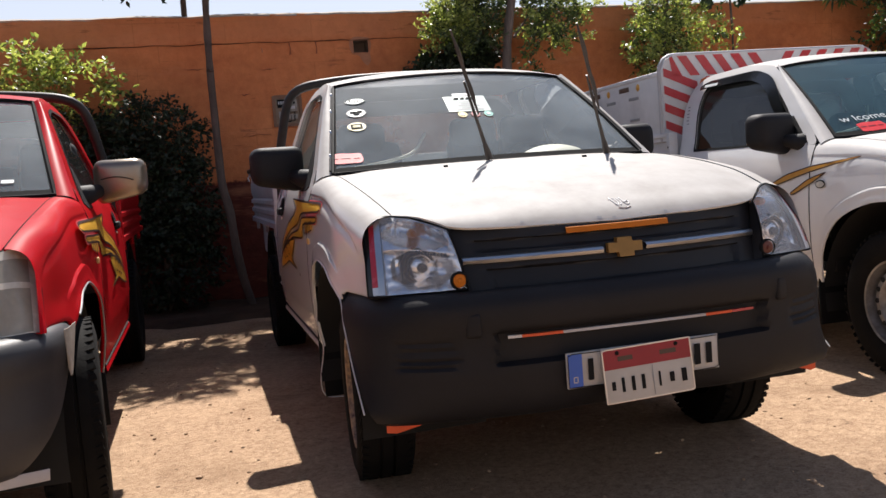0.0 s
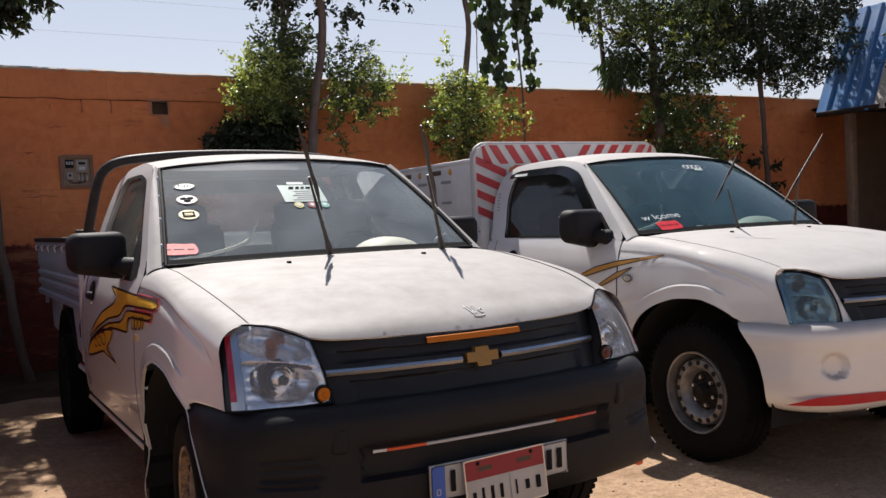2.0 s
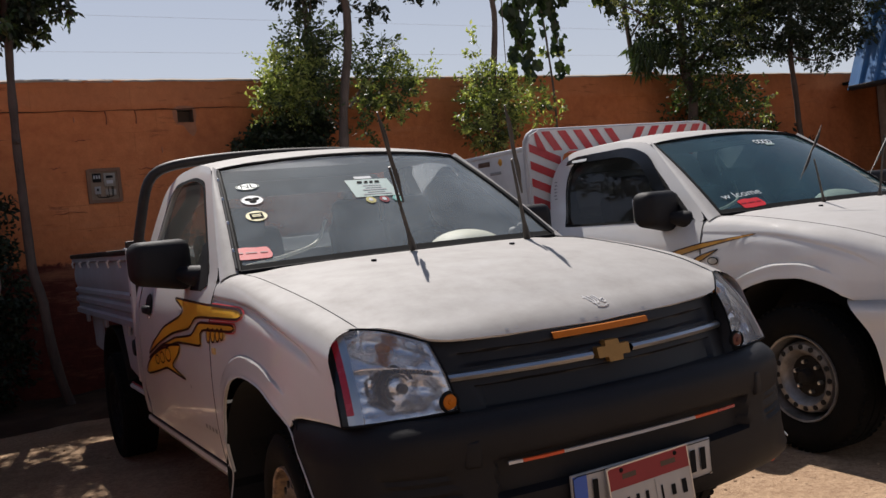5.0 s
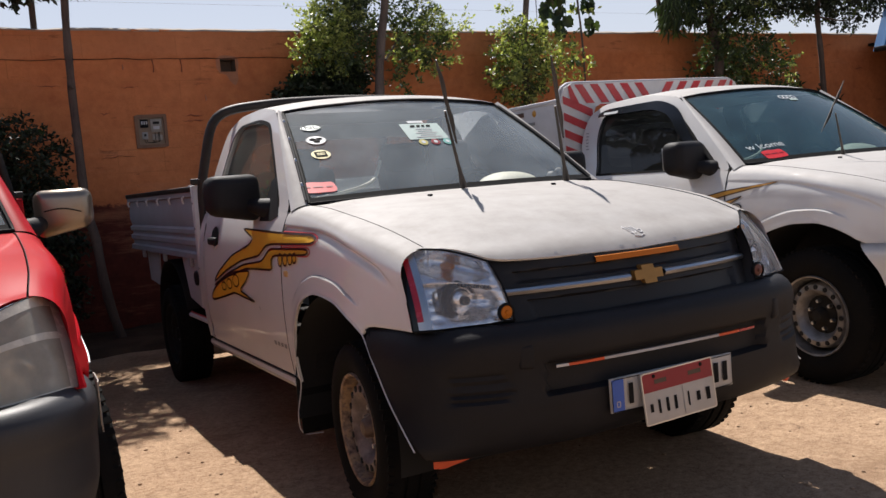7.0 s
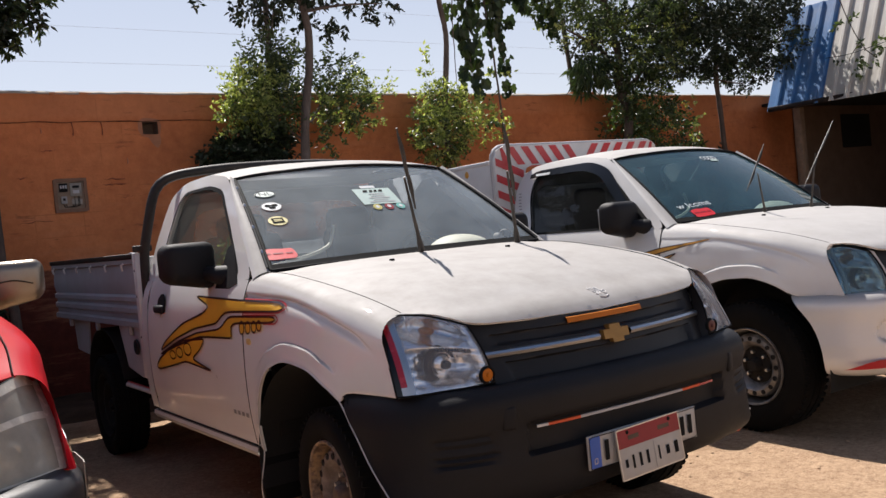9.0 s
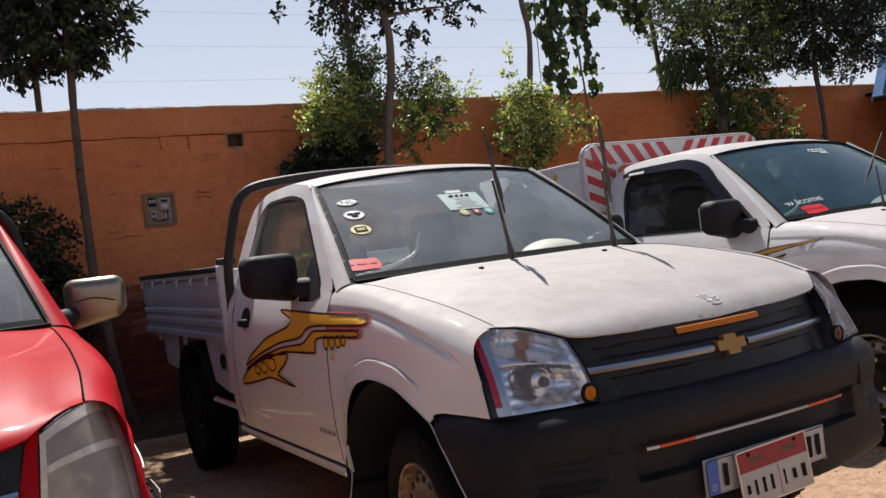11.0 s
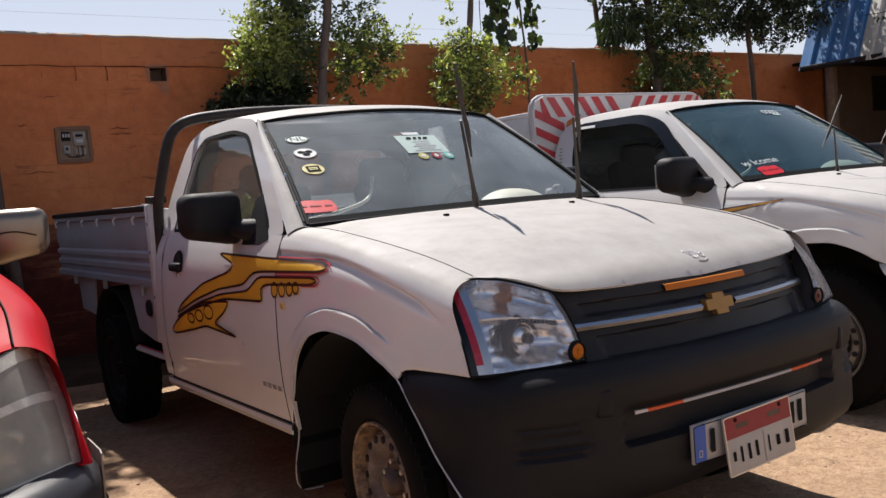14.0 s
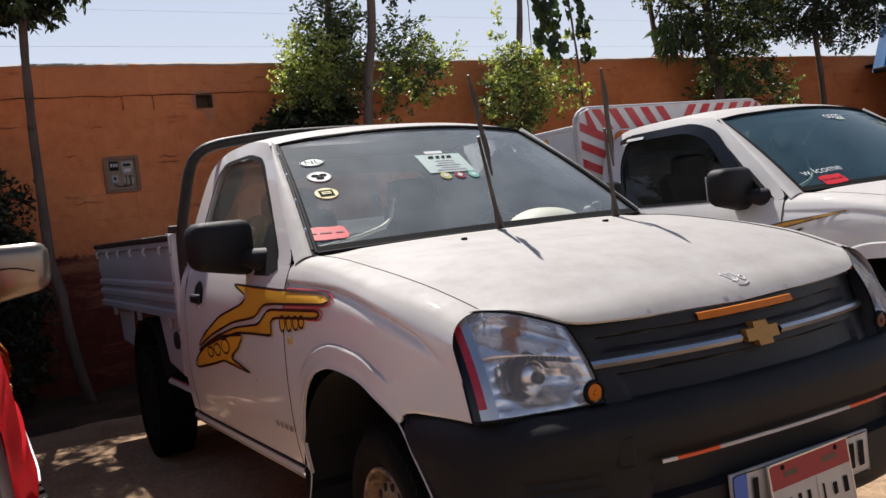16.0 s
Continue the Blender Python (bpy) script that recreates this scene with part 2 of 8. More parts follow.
def wall_material():
    """Old orange limewash over block work, maroon below, with cracks, scuffs and washed-out streaks."""
    m, nt, p = material("orange_limewash")
    tc = nt.nodes.new("ShaderNodeTexCoord").outputs["Object"]
    sep = nt.nodes.new("ShaderNodeSeparateXYZ")
    nt.links.new(tc, sep.inputs["Vector"])
    a = noise_node(nt, 1.1, 8.0, 0.65, tc)
    b = noise_node(nt, 9.0, 8.0, 0.7, tc)
    c = noise_node(nt, 55.0, 4.0, 0.6, tc)
    col = ramp_node(nt, a.outputs["Fac"], [(0.28, (0.319, 0.108, 0.047)), (0.5, (0.512, 0.172, 0.069)), (0.72, (0.643, 0.244, 0.101))]).outputs["Color"]
    col = mix_node(nt, 0.4, col, ramp_node(nt, b.outputs["Fac"], [(0.3, (0.330, 0.099, 0.042)), (0.65, (0.660, 0.237, 0.094))]).outputs["Color"])
    # worn grey-pink top band
    zn = nt.nodes.new("ShaderNodeMath")
    zn.operation = "MULTIPLY_ADD"
    nt.links.new(b.outputs["Fac"], zn.inputs[0])
    zn.inputs[1].default_value = 0.16
    nt.links.new(sep.outputs["Z"], zn.inputs[2])
    mr = nt.nodes.new("ShaderNodeMapRange")
    mr.inputs["From Min"].default_value = 2.60
    mr.inputs["From Max"].default_value = 2.66
    nt.links.new(zn.outputs["Value"], mr.inputs["Value"])
    tf = nt.nodes.new("ShaderNodeMath")
    tf.operation = "MULTIPLY"
    tf.inputs[1].default_value = 0.30
    nt.links.new(mr.outputs["Result"], tf.inputs[0])
    col = mix_node(nt, tf.outputs["Value"], col, (0.550, 0.242, 0.121))
    # maroon dado
    mr2 = nt.nodes.new("ShaderNodeMapRange")
    mr2.inputs["From Min"].default_value = 1.28
    mr2.inputs["From Max"].default_value = 1.25
    nt.links.new(zn.outputs["Value"], mr2.inputs["Value"])
    dado = ramp_node(nt, b.outputs["Fac"], [(0.3, (0.066, 0.018, 0.014)), (0.7, (0.120, 0.030, 0.021))]).outputs["Color"]
    col = mix_node(nt, mr2.outputs["Result"], col, dado)
    # flaked spots
    fl = noise_node(nt, 5.0, 10.0, 0.75, tc)
    ff = ramp_node(nt, fl.outputs["Fac"], [(0.66, (0, 0, 0)), (0.70, (0.55, 0.55, 0.55))])
    col = mix_node(nt, ff.outputs["Color"], col, (0.30, 0.12, 0.06))
    # scuffs drawn out along the wall
    sm = nt.nodes.new("ShaderNodeMapping")
    sm.inputs["Scale"].default_value = (1.0, 1.0, 5.5)
    nt.links.new(tc, sm.inputs["Vector"])
    sc = noise_node(nt, 2.2, 9.0, 0.72, sm.outputs["Vector"])
    sf = ramp_node(nt, sc.outputs["Fac"], [(0.60, (0, 0, 0)), (0.68, (0.65, 0.65, 0.65))])
    col = mix_node(nt, sf.outputs["Color"], col, (0.15, 0.052, 0.032))
    pale = noise_node(nt, 0.7, 6.0, 0.7, sm.outputs["Vector"])
    pf = ramp_node(nt, pale.outputs["Fac"], [(0.54, (0, 0, 0)), (0.72, (0.45, 0.45, 0.45))])
    col = mix_node(nt, pf.outputs["Color"], col, (0.56, 0.25, 0.13))
    # horizontal block joints showing as broken hairlines
    mp = nt.nodes.new("ShaderNodeMapping")
    mp.inputs["Rotation"].default_value = (radians(90), 0, 0)
    nt.links.new(tc, mp.inputs["Vector"])
    br = nt.nodes.new("ShaderNodeTexBrick")
    br.inputs["Scale"].default_value = 1.0
    br.inputs["Brick Width"].default_value = 0.42
    br.inputs["Row Height"].default_value = 0.21
    br.inputs["Mortar Size"].default_value = 0.006
    br.inputs["Mortar Smooth"].default_value = 0.6
    nt.links.new(mp.outputs["Vector"], br.inputs["Vector"])
    jm = ramp_node(nt, a.outputs["Fac"], [(0.50, (0, 0, 0)), (0.60, (0.22, 0.22, 0.22))])
    jf = mix_node(nt, 1.0, br.outputs["Fac"], jm.outputs["Color"], "MULTIPLY")
    col = mix_node(nt, jf, col, (0.16, 0.055, 0.025))
    nt.links.new(col, p.inputs["Base Color"])
    p.inputs["Roughness"].default_value = 0.92
    p.inputs["Specular IOR Level"].default_value = 0.15
    h = mix_node(nt, 0.35, b.outputs["Fac"], c.outputs["Fac"])
    h = mix_node(nt, jf, h, (0.0, 0.0, 0.0))
    nt.links.new(bump_node(nt, h, 0.6, 0.02).outputs["Normal"], p.inputs["Normal"])
    return m


def bark_material(name, lo, hi):
    m, nt, p = material(name)
    tc = nt.nodes.new("ShaderNodeTexCoord").outputs["Object"]
    mp = nt.nodes.new("ShaderNodeMapping")
    mp.inputs["Scale"].default_value = (1, 1, 0.18)
    nt.links.new(tc, mp.inputs["Vector"])
    a = noise_node(nt, 45.0, 8.0, 0.7, mp.outputs["Vector"])
    b = noise_node(nt, 4.0, 4.0, 0.6, tc)
    col = mix_node(nt, 0.5, ramp_node(nt, a.outputs["Fac"], [(0.3, lo), (0.7, hi)]).outputs["Color"], ramp_node(nt, b.outputs["Fac"], [(0.3, lo), (0.7, hi)]).outputs["Color"])
    nt.links.new(col, p.inputs["Base Color"])
    p.inputs["Roughness"].default_value = 0.9
    nt.links.new(bump_node(nt, a.outputs["Fac"], 0.8, 0.012).outputs["Normal"], p.inputs["Normal"])
    return m


M = {
    "white": surface("white_car_paint", (0.88, 0.865, 0.85), 0.30, coat=1.0, spec=0.5, top_dust_dim=0.87, vary=0.04, scale=3.0, dirt=(0.45, 0.40, 0.36), dirt_amount=0.10),
    "white2": surface("bright_white_car_paint", (0.78, 0.77, 0.765), 0.34, coat=0.8, spec=0.30, top_dust_dim=0.70, vary=0.04, scale=3.0, dirt=DUST_AND_DIM, dirt_amount=0.14),
    "red": surface("red_car_paint", (0.41, 0.004, 0.009), 0.40, coat=0.10, vary=0.10, scale=4.0, dirt=(0.38, 0.012, 0.018), dirt_amount=0.12, spec=0.05),
    "bedside": surface("dull_grey_bed_paint", (0.33, 0.33, 0.355), 0.5, vary=0.14, scale=5.0, dirt=(0.22, 0.18, 0.16), dirt_amount=0.45),
    "bedgrey": surface("chalky_white_bed_paint", (0.46, 0.455, 0.475), 0.55, vary=0.12, scale=5.0, dirt=(0.25, 0.20, 0.17), dirt_amount=0.45),
    "black": surface("black_grained_plastic", (0.0125, 0.0121, 0.0142), 0.58, vary=0.25, scale=6.0, dirt=(0.030, 0.026, 0.024), dirt_amount=0.25, spec=0.22, bump=0.25, bump_scale=300.0),
    "greyplastic": surface("dark_grey_plastic", (0.030, 0.030, 0.034), 0.46, vary=0.2, scale=6.0, dirt=(0.06, 0.052, 0.045), dirt_amount=0.3, spec=0.4, bump=0.2, bump_scale=300.0),
    "grille": surface("black_satin_plastic", (0.014, 0.0137, 0.0155), 0.5, vary=0.25, scale=8.0, dirt=(0.035, 0.03, 0.027), dirt_amount=0.3, spec=0.3),
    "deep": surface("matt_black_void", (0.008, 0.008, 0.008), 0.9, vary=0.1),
    "under": surface("dusty_underbody", (0.016, 0.015, 0.014), 0.85, vary=0.3, scale=8.0, dirt=(0.06, 0.045, 0.034), dirt_amount=0.45, spec=0.2),
    "rubber": surface("tyre_rubber", (0.005, 0.005, 0.005), 0.85, vary=0.25, scale=10.0, dirt=(0.020, 0.016, 0.013), dirt_amount=0.4, spec=0.15, bump=0.3, bump_scale=90.0),
    "wiper": surface("faded_wiper_metal", (0.040, 0.034, 0.030), 0.5, vary=0.3, scale=20.0, dirt=(0.13, 0.105, 0.085), dirt_amount=0.5, spec=0.35),
    "seal": surface("window_rubber", (0.007, 0.007, 0.008), 0.7, vary=0.15, spec=0.12),
    "smoke": surface("smoked_plastic", (0.005, 0.005, 0.005), 0.14, vary=0.1, spec=0.4),
    "paleamber": surface("faded_amber_plastic", (0.62, 0.40, 0.16), 0.4, spec=0.3, vary=0.12, scale=20.0),
    "chrome": surface("worn_chrome", (0.62, 0.62, 0.63), 0.34, metal=1.0, vary=0.06, dirt=(0.45, 0.38, 0.30), dirt_amount=0.25),
    "reflector": surface("lamp_reflector", (0.94, 0.94, 0.95), 0.13, metal=0.95, vary=0.12, scale=40.0, bump=0.8, bump_scale=55.0),
    "satin": surface("satin_silver_plastic", (0.70, 0.70, 0.70), 0.38, metal=0.4, vary=0.08),
    "gold": surface("faded_gold_emblem", (0.40, 0.205, 0.055), 0.38, metal=0.55, vary=0.18, scale=30.0),
    "amber": surface("amber_plastic", (0.50, 0.145, 0.006), 0.45, spec=0.25, vary=0.12, scale=20.0),
    "darkred": surface("dark_red_plastic", (0.10, 0.018, 0.014), 0.35, vary=0.15, scale=20.0),
    "orange": surface("orange_film", (0.66, 0.085, 0.018), 0.5, vary=0.1),
    "redplastic": surface("red_reflector", (0.40, 0.014, 0.03), 0.25, coat=0.5, vary=0.2, scale=25.0),
    "redpaint": surface("sign_red", (0.50, 0.022, 0.03), 0.5, vary=0.15, scale=10.0, dirt=(0.4, 0.2, 0.18), dirt_amount=0.4),
    "signwhite": surface("sign_white", (0.64, 0.625, 0.62), 0.5, vary=0.08, scale=6.0, dirt=DUST_AND_DIM, dirt_amount=0.35),
    "platewhite": surface("plate_white", (0.46, 0.445, 0.425), 0.45, vary=0.06, scale=15.0, dirt=DUST_AND_DIM, dirt_amount=0.3),
    "platered": surface("plate_red", (0.26, 0.012, 0.022), 0.45, vary=0.12, scale=15.0),
    "plateblue": surface("plate_blue", (0.03, 0.11, 0.48), 0.4, vary=0.1),
    "silver": surface("dull_silver_paint", (0.30, 0.30, 0.31), 0.45, metal=0.3, vary=0.15, scale=14.0),
    # plaster brown with the shade of recesses put into its colour
    "shade": surface("shade_brown_plaster", (0.15, 0.10, 0.072), 0.9, vary=0.25, scale=5.0),
    "haze": surface("milky_plastic", (0.60, 0.56, 0.48), 0.25, vary=0.2, scale=30.0),
    "ink": surface("black_ink", (0.016, 0.016, 0.016), 0.85, vary=0.1, spec=0.08),
    "decal": surface("yellow_vinyl", (0.86, 0.46, 0.045), 0.35, coat=0.4, vary=0.14, scale=4.0),
    "decal2": surface("ochre_vinyl", (0.62, 0.30, 0.04), 0.35, coat=0.3, vary=0.12, scale=8.0),
    "outline": surface("dark_maroon_vinyl", (0.030, 0.008, 0.007), 0.4, coat=0.3, vary=0.2),
    "wire": surface("weathered_wire", (0.30, 0.31, 0.33), 0.6, vary=0.1),
    "sticker": surface("pale_sticker", (0.44, 0.55, 0.51), 0.5, vary=0.06),
    "stickert": surface("teal_sticker", (0.16, 0.46, 0.40), 0.5, vary=0.08),
    "stickery": surface("yellow_sticker", (0.56, 0.49, 0.15), 0.5, vary=0.08),
    "stickerr": surface("red_sticker", (0.70, 0.022, 0.032), 0.5, vary=0.12, scale=40.0),
    "stickerw": surface("white_sticker", (0.64, 0.66, 0.66), 0.5, vary=0.05),
    "steel_rust": rusty_rim_material(),
    "disc": surface("chalky_rusted_wheel_disc", (0.27, 0.215, 0.19), 0.6, vary=0.4, scale=26.0, dirt=(0.045, 0.022, 0.015), dirt_amount=1.0, bump=0.3, bump_scale=90.0),
    "steel": surface("silver_rim", (0.29, 0.285, 0.285), 0.40, metal=0.5, vary=0.35, scale=22.0, dirt=(0.10, 0.075, 0.058), dirt_amount=0.9, bump=0.3, bump_scale=80.0),
    "rusthub": surface("rusty_wheel_hub", (0.17, 0.115, 0.085), 0.5, metal=0.3, vary=0.35, scale=30.0, dirt=(0.05, 0.024, 0.016), dirt_amount=0.9, bump=0.4, bump_scale=120.0),
    "tube": surface("black_tube_paint", (0.015, 0.014, 0.014), 0.5, vary=0.3, scale=12.0, dirt=(0.13, 0.085, 0.055), dirt_amount=0.3, spec=0.3),
    "mirrorchrome": surface("tarnished_chrome_cover", (0.29, 0.245, 0.195), 0.30, metal=0.75, vary=0.15, scale=12.0, dirt=(0.30, 0.24, 0.17), dirt_amount=0.5),
    "seat": surface("grey_seat_cloth", (0.013, 0.013, 0.016), 0.9, vary=0.2, scale=40.0, bump=0.3, bump_scale=400.0),
    "dash": surface("dusty_dashboard", (0.28, 0.28, 0.28), 0.7, vary=0.15, scale=12.0, dirt=DUST_AND_DIM, dirt_amount=0.4),
    "dashlight": surface("pale_dash_cover", (0.60, 0.59, 0.49), 0.6, vary=0.08, scale=12.0),
    "trim": surface("dark_grey_cab_trim", (0.060, 0.060, 0.062), 0.8, vary=0.15, scale=10.0, spec=0.2),
    "lining": surface("cab_lining", (0.62, 0.62, 0.60), 0.85, vary=0.1, scale=10.0),
    "wood": surface("weathered_board", (0.24, 0.17, 0.12), 0.85, vary=0.3, scale=14.0),
    "meterframe": surface("rusty_grey_box", (0.22, 0.120, 0.075), 0.8, vary=0.3, scale=14.0, dirt=(0.10, 0.05, 0.03), dirt_amount=0.5),
    "metergrey": surface("grimy_meter_plastic", (0.30, 0.27, 0.235), 0.6, vary=0.25, scale=40.0, dirt=(0.12, 0.07, 0.04), dirt_amount=0.6),
    # earth darkened to stand in for shade at the wall foot
    "soil": surface("shade_dark_earth", (0.055, 0.034, 0.022), 0.95, vary=0.4, scale=7.0, dirt=(0.13, 0.085, 0.055), dirt_amount=0.5, bump=0.8, bump_scale=26.0, spec=0.15),
    "concrete": surface("dull_plaster", (0.36, 0.31, 0.26), 0.9, vary=0.15, scale=3.0, bump=0.4, bump_scale=30.0),
    "yardwall": surface("dusty_ochre_plaster", (0.30, 0.22, 0.16), 0.9, vary=0.15, scale=1.2, bump=0.4, bump_scale=20.0),
    "sheetblue": surface("blue_sheet_metal", (0.035, 0.16, 0.40), 0.45, vary=0.18, scale=3.0, dirt=(0.35, 0.33, 0.30), dirt_amount=0.4),
    "sheetwhite": surface("white_sheet_metal", (0.52, 0.50, 0.465), 0.5, vary=0.10, scale=3.0, dirt=(0.30, 0.22, 0.15), dirt_amount=0.45),
    "stone": surface("earthy_stone", (0.36, 0.24, 0.15), 0.9, vary=0.35, scale=30.0),
    "scuffed": surface("scuffed_plaster", (0.25, 0.080, 0.040), 0.95, vary=0.3, scale=30.0),
    "smear": surface("pale_mortar", (0.38, 0.165, 0.09), 0.92, vary=0.2, scale=14.0, bump=0.3, bump_scale=60.0),
    "ground": ground_material(),
    "wall": wall_material(),
    "bark": bark_material("grey_brown_bark", (0.055, 0.040, 0.034), (0.17, 0.13, 0.108)),
    "barkdark": bark_material("dark_bark", (0.042, 0.030, 0.025), (0.125, 0.092, 0.075)),
    # foliage greens in lit and shaded copies: leaflight as sunlit, leafmid and leafdark as shaded
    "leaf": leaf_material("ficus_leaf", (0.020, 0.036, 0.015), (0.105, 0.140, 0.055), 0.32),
    "leaflight": leaf_material("sunlit_leaf", (0.100, 0.140, 0.042), (0.440, 0.470, 0.190), 0.52),
    "leafdark": leaf_material("deep_shade_leaf", (0.007, 0.014, 0.006), (0.020, 0.034, 0.011), 0.10),
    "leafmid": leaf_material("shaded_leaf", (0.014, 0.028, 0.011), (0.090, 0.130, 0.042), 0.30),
    "vine": leaf_material("vine_leaf", (0.010, 0.022, 0.008), (0.045, 0.075, 0.022), 0.22),
    "glass": glass("windscreen_glass", (0.93, 0.96, 0.96), 0.23, (0.60, 0.67, 0.69), 0.0, 1.62),
    "glassside": glass("clear_side_glass", (0.80, 0.84, 0.82), 0.11, (0.56, 0.55, 0.48), 0.0, 1.7),
    "glassdusty": glass("dusty_rear_glass", (0.80, 0.84, 0.84), 0.42, (0.50, 0.57, 0.60), 0.0, 1.6),
    "glasstint": glass("dark_tinted_glass", (0.16, 0.17, 0.17), 0.03, (0.3, 0.3, 0.3), 0.0, 1.38),
    "glassteal": glass("green_tinted_windscreen", (0.30, 0.40, 0.40), 0.115, (0.20, 0.42, 0.48), 0.0, 1.85),
    # pale bluish film paints the sky's reflection on the lens, beside dust
    "lens": glass("clear_lamp_lens", (0.97, 0.98, 1.0), 0.20, (0.84, 0.85, 0.88), 0.02, 1.32),
    "lensteal": glass("greenish_lamp_lens", (0.46, 0.62, 0.67), 0.26, (0.36, 0.50, 0.55), 0.12, 1.5),
    "lensfog": glass("yellowed_lamp_lens", (0.66, 0.60, 0.51), 0.52, (0.56, 0.52, 0.44), 0.08, 1.5),
}


# ---- building blocks ----
def part(name, bm, mat, parent, label="", smooth=True, category=""):
    """Links a bmesh as one mesh object under a thing or under a part."""
    bmesh.ops.recalc_face_normals(bm, faces=bm.faces)
    me = bpy.data.meshes.new(name)
    bm.to_mesh(me)
    bm.free()
    for p in me.polygons:
        p.use_smooth = smooth
    if smooth:
        me.set_sharp_from_angle(angle=radians(38))
    me.materials.append(M[mat])
    ob = new(name, me)
    if parent is not None:
        ob.parent = parent
    if label or category:
        tagged(ob, label, category)
    return ob


def thing(name, label, category, group="", loc=(0, 0, 0), turn=0.0, kind=""):
    e = new(name)
    e.location = loc
    e.rotation_euler = (0, 0, radians(turn))
    e.empty_display_size = 0.2
    return tagged(e, label, category, group, kind)


def spline(keys):
    """A smooth curve through (t, value) keys."""
    ks = [k[0] for k in keys]
    vs = [k[1] for k in keys]
    n = len(ks)
    sl = []
    for i in range(n):
        if i == 0 or i == n - 1:
            j = 0 if i == 0 else n - 2
            sl.append((vs[j + 1] - vs[j]) / (ks[j + 1] - ks[j]))
        else:
            a = (vs[i] - vs[i - 1]) / (ks[i] - ks[i - 1])
            b = (vs[i + 1] - vs[i]) / (ks[i + 1] - ks[i])
            sl.append(0.0 if a * b <= 0 else 2 * a * b / (a + b))

    def at(t):
        if t <= ks[0]:
            return vs[0]
        if t >= ks[-1]:
            return vs[-1]
        i = max(j for j in range(n - 1) if ks[j] <= t)
        h = ks[i + 1] - ks[i]
        s = (t - ks[i]) / h
        return (vs[i] * (1 + 2 * s) * (1 - s) ** 2 + sl[i] * h * s * (1 - s) ** 2
                + vs[i + 1] * s * s * (3 - 2 * s) + sl[i + 1] * h * s * s * (s - 1))
    return at


def curve_points(pts, n):
    """n points evenly along a smooth curve through pts of any dimension."""
    d = [0.0]
    for a, b in zip(pts, pts[1:]):
        d.append(d[-1] + max(1e-6, math.dist(a, b)))
    fs = [spline([(t, p[k]) for t, p in zip(d, pts)]) for k in range(len(pts[0]))]
    return [tuple(f(d[-1] * i / (n - 1)) for f in fs) for i in range(n)]


def sheet(rows, bm=None, loop=False):
    """A surface through rows of points."""
    bm = bm or bmesh.new()
    vs = [[bm.verts.new(p) for p in r] for r in rows]
    for r0, r1 in zip(vs, vs[1:]):
        m = len(r0)
        for j in range(m if loop else m - 1):
            k = (j + 1) % m
            bm.faces.new((r0[j], r0[k], r1[k], r1[j]))
    return bm


def thick(bm, depth):
    """Gives a sheet thickness."""
    bmesh.ops.recalc_face_normals(bm, faces=bm.faces)
    bmesh.ops.solidify(bm, geom=bm.faces[:], thickness=depth)
    return bm


def box(size, at=(0, 0, 0), bevel=0.0, bm=None, rot=None, seg=2):
    b = bmesh.new()
    bmesh.ops.create_cube(b, size=1.0)
    bmesh.ops.scale(b, vec=size, verts=b.verts)
    if bevel:
        bmesh.ops.bevel(b, geom=b.edges[:], offset=bevel, segments=seg, affect="EDGES", profile=0.5)
    if rot:
        bmesh.ops.rotate(b, cent=(0, 0, 0), matrix=Euler([radians(a) for a in rot]).to_matrix(), verts=b.verts)
    bmesh.ops.translate(b, vec=at, verts=b.verts)
    if bm is None:
        return b
    return join(bm, b)


def join(bm, other):
    me = bpy.data.meshes.new("tmp")
    other.to_mesh(me)
    other.free()
    bm.from_mesh(me)
    bpy.data.meshes.remove(me)
    return bm


def tube(path, radius, seg=10, bm=None, caps=True):
    """A tube along a path; radius is a number or one for each point."""
    bm = bm or bmesh.new()
    pts = [Vector(p) for p in path]
    rad = radius if isinstance(radius, (list, tuple)) else [radius] * len(pts)
    rings, side = [], None
    for i, p in enumerate(pts):
        d = (pts[min(i + 1, len(pts) - 1)] - pts[max(i - 1, 0)]).normalized()
        if side is None:
            side = d.cross(Vector((0, 0, 1)) if abs(d.z) < 0.9 else Vector((1, 0, 0))).normalized()
        side = (side - d * side.dot(d)).normalized()
        up = d.cross(side)
        rings.append([bm.verts.new(p + (side * math.cos(a) + up * math.sin(a)) * rad[i]) for a in (2 * math.pi * k / seg for k in range(seg))])
    for r0, r1 in zip(rings, rings[1:]):
        for k in range(seg):
            bm.faces.new((r0[k], r0[(k + 1) % seg], r1[(k + 1) % seg], r1[k]))
    if caps:
        bm.faces.new(rings[0])
        bm.faces.new(rings[-1][::-1])
    return bm


def lathe(profile, seg=40, at=(0, 0, 0), bm=None, axis="x", sign=1):
    """Turns (radius, along) about an axis."""
    bm = bm or bmesh.new()
    rings = []
    for r, a in profile:
        ring = []
        for k in range(seg):
            c, s = math.cos(2 * math.pi * k / seg) * r, math.sin(2 * math.pi * k / seg) * r
            v = (a * sign, c, s) if axis == "x" else (c, a * sign, s) if axis == "y" else (c, s, a * sign)
            ring.append(bm.verts.new((v[0] + at[0], v[1] + at[1], v[2] + at[2])))
        rings.append(ring)
    for r0, r1 in zip(rings, rings[1:]):
        for k in range(seg):
            bm.faces.new((r0[k], r0[(k + 1) % seg], r1[(k + 1) % seg], r1[k]))
    return bm


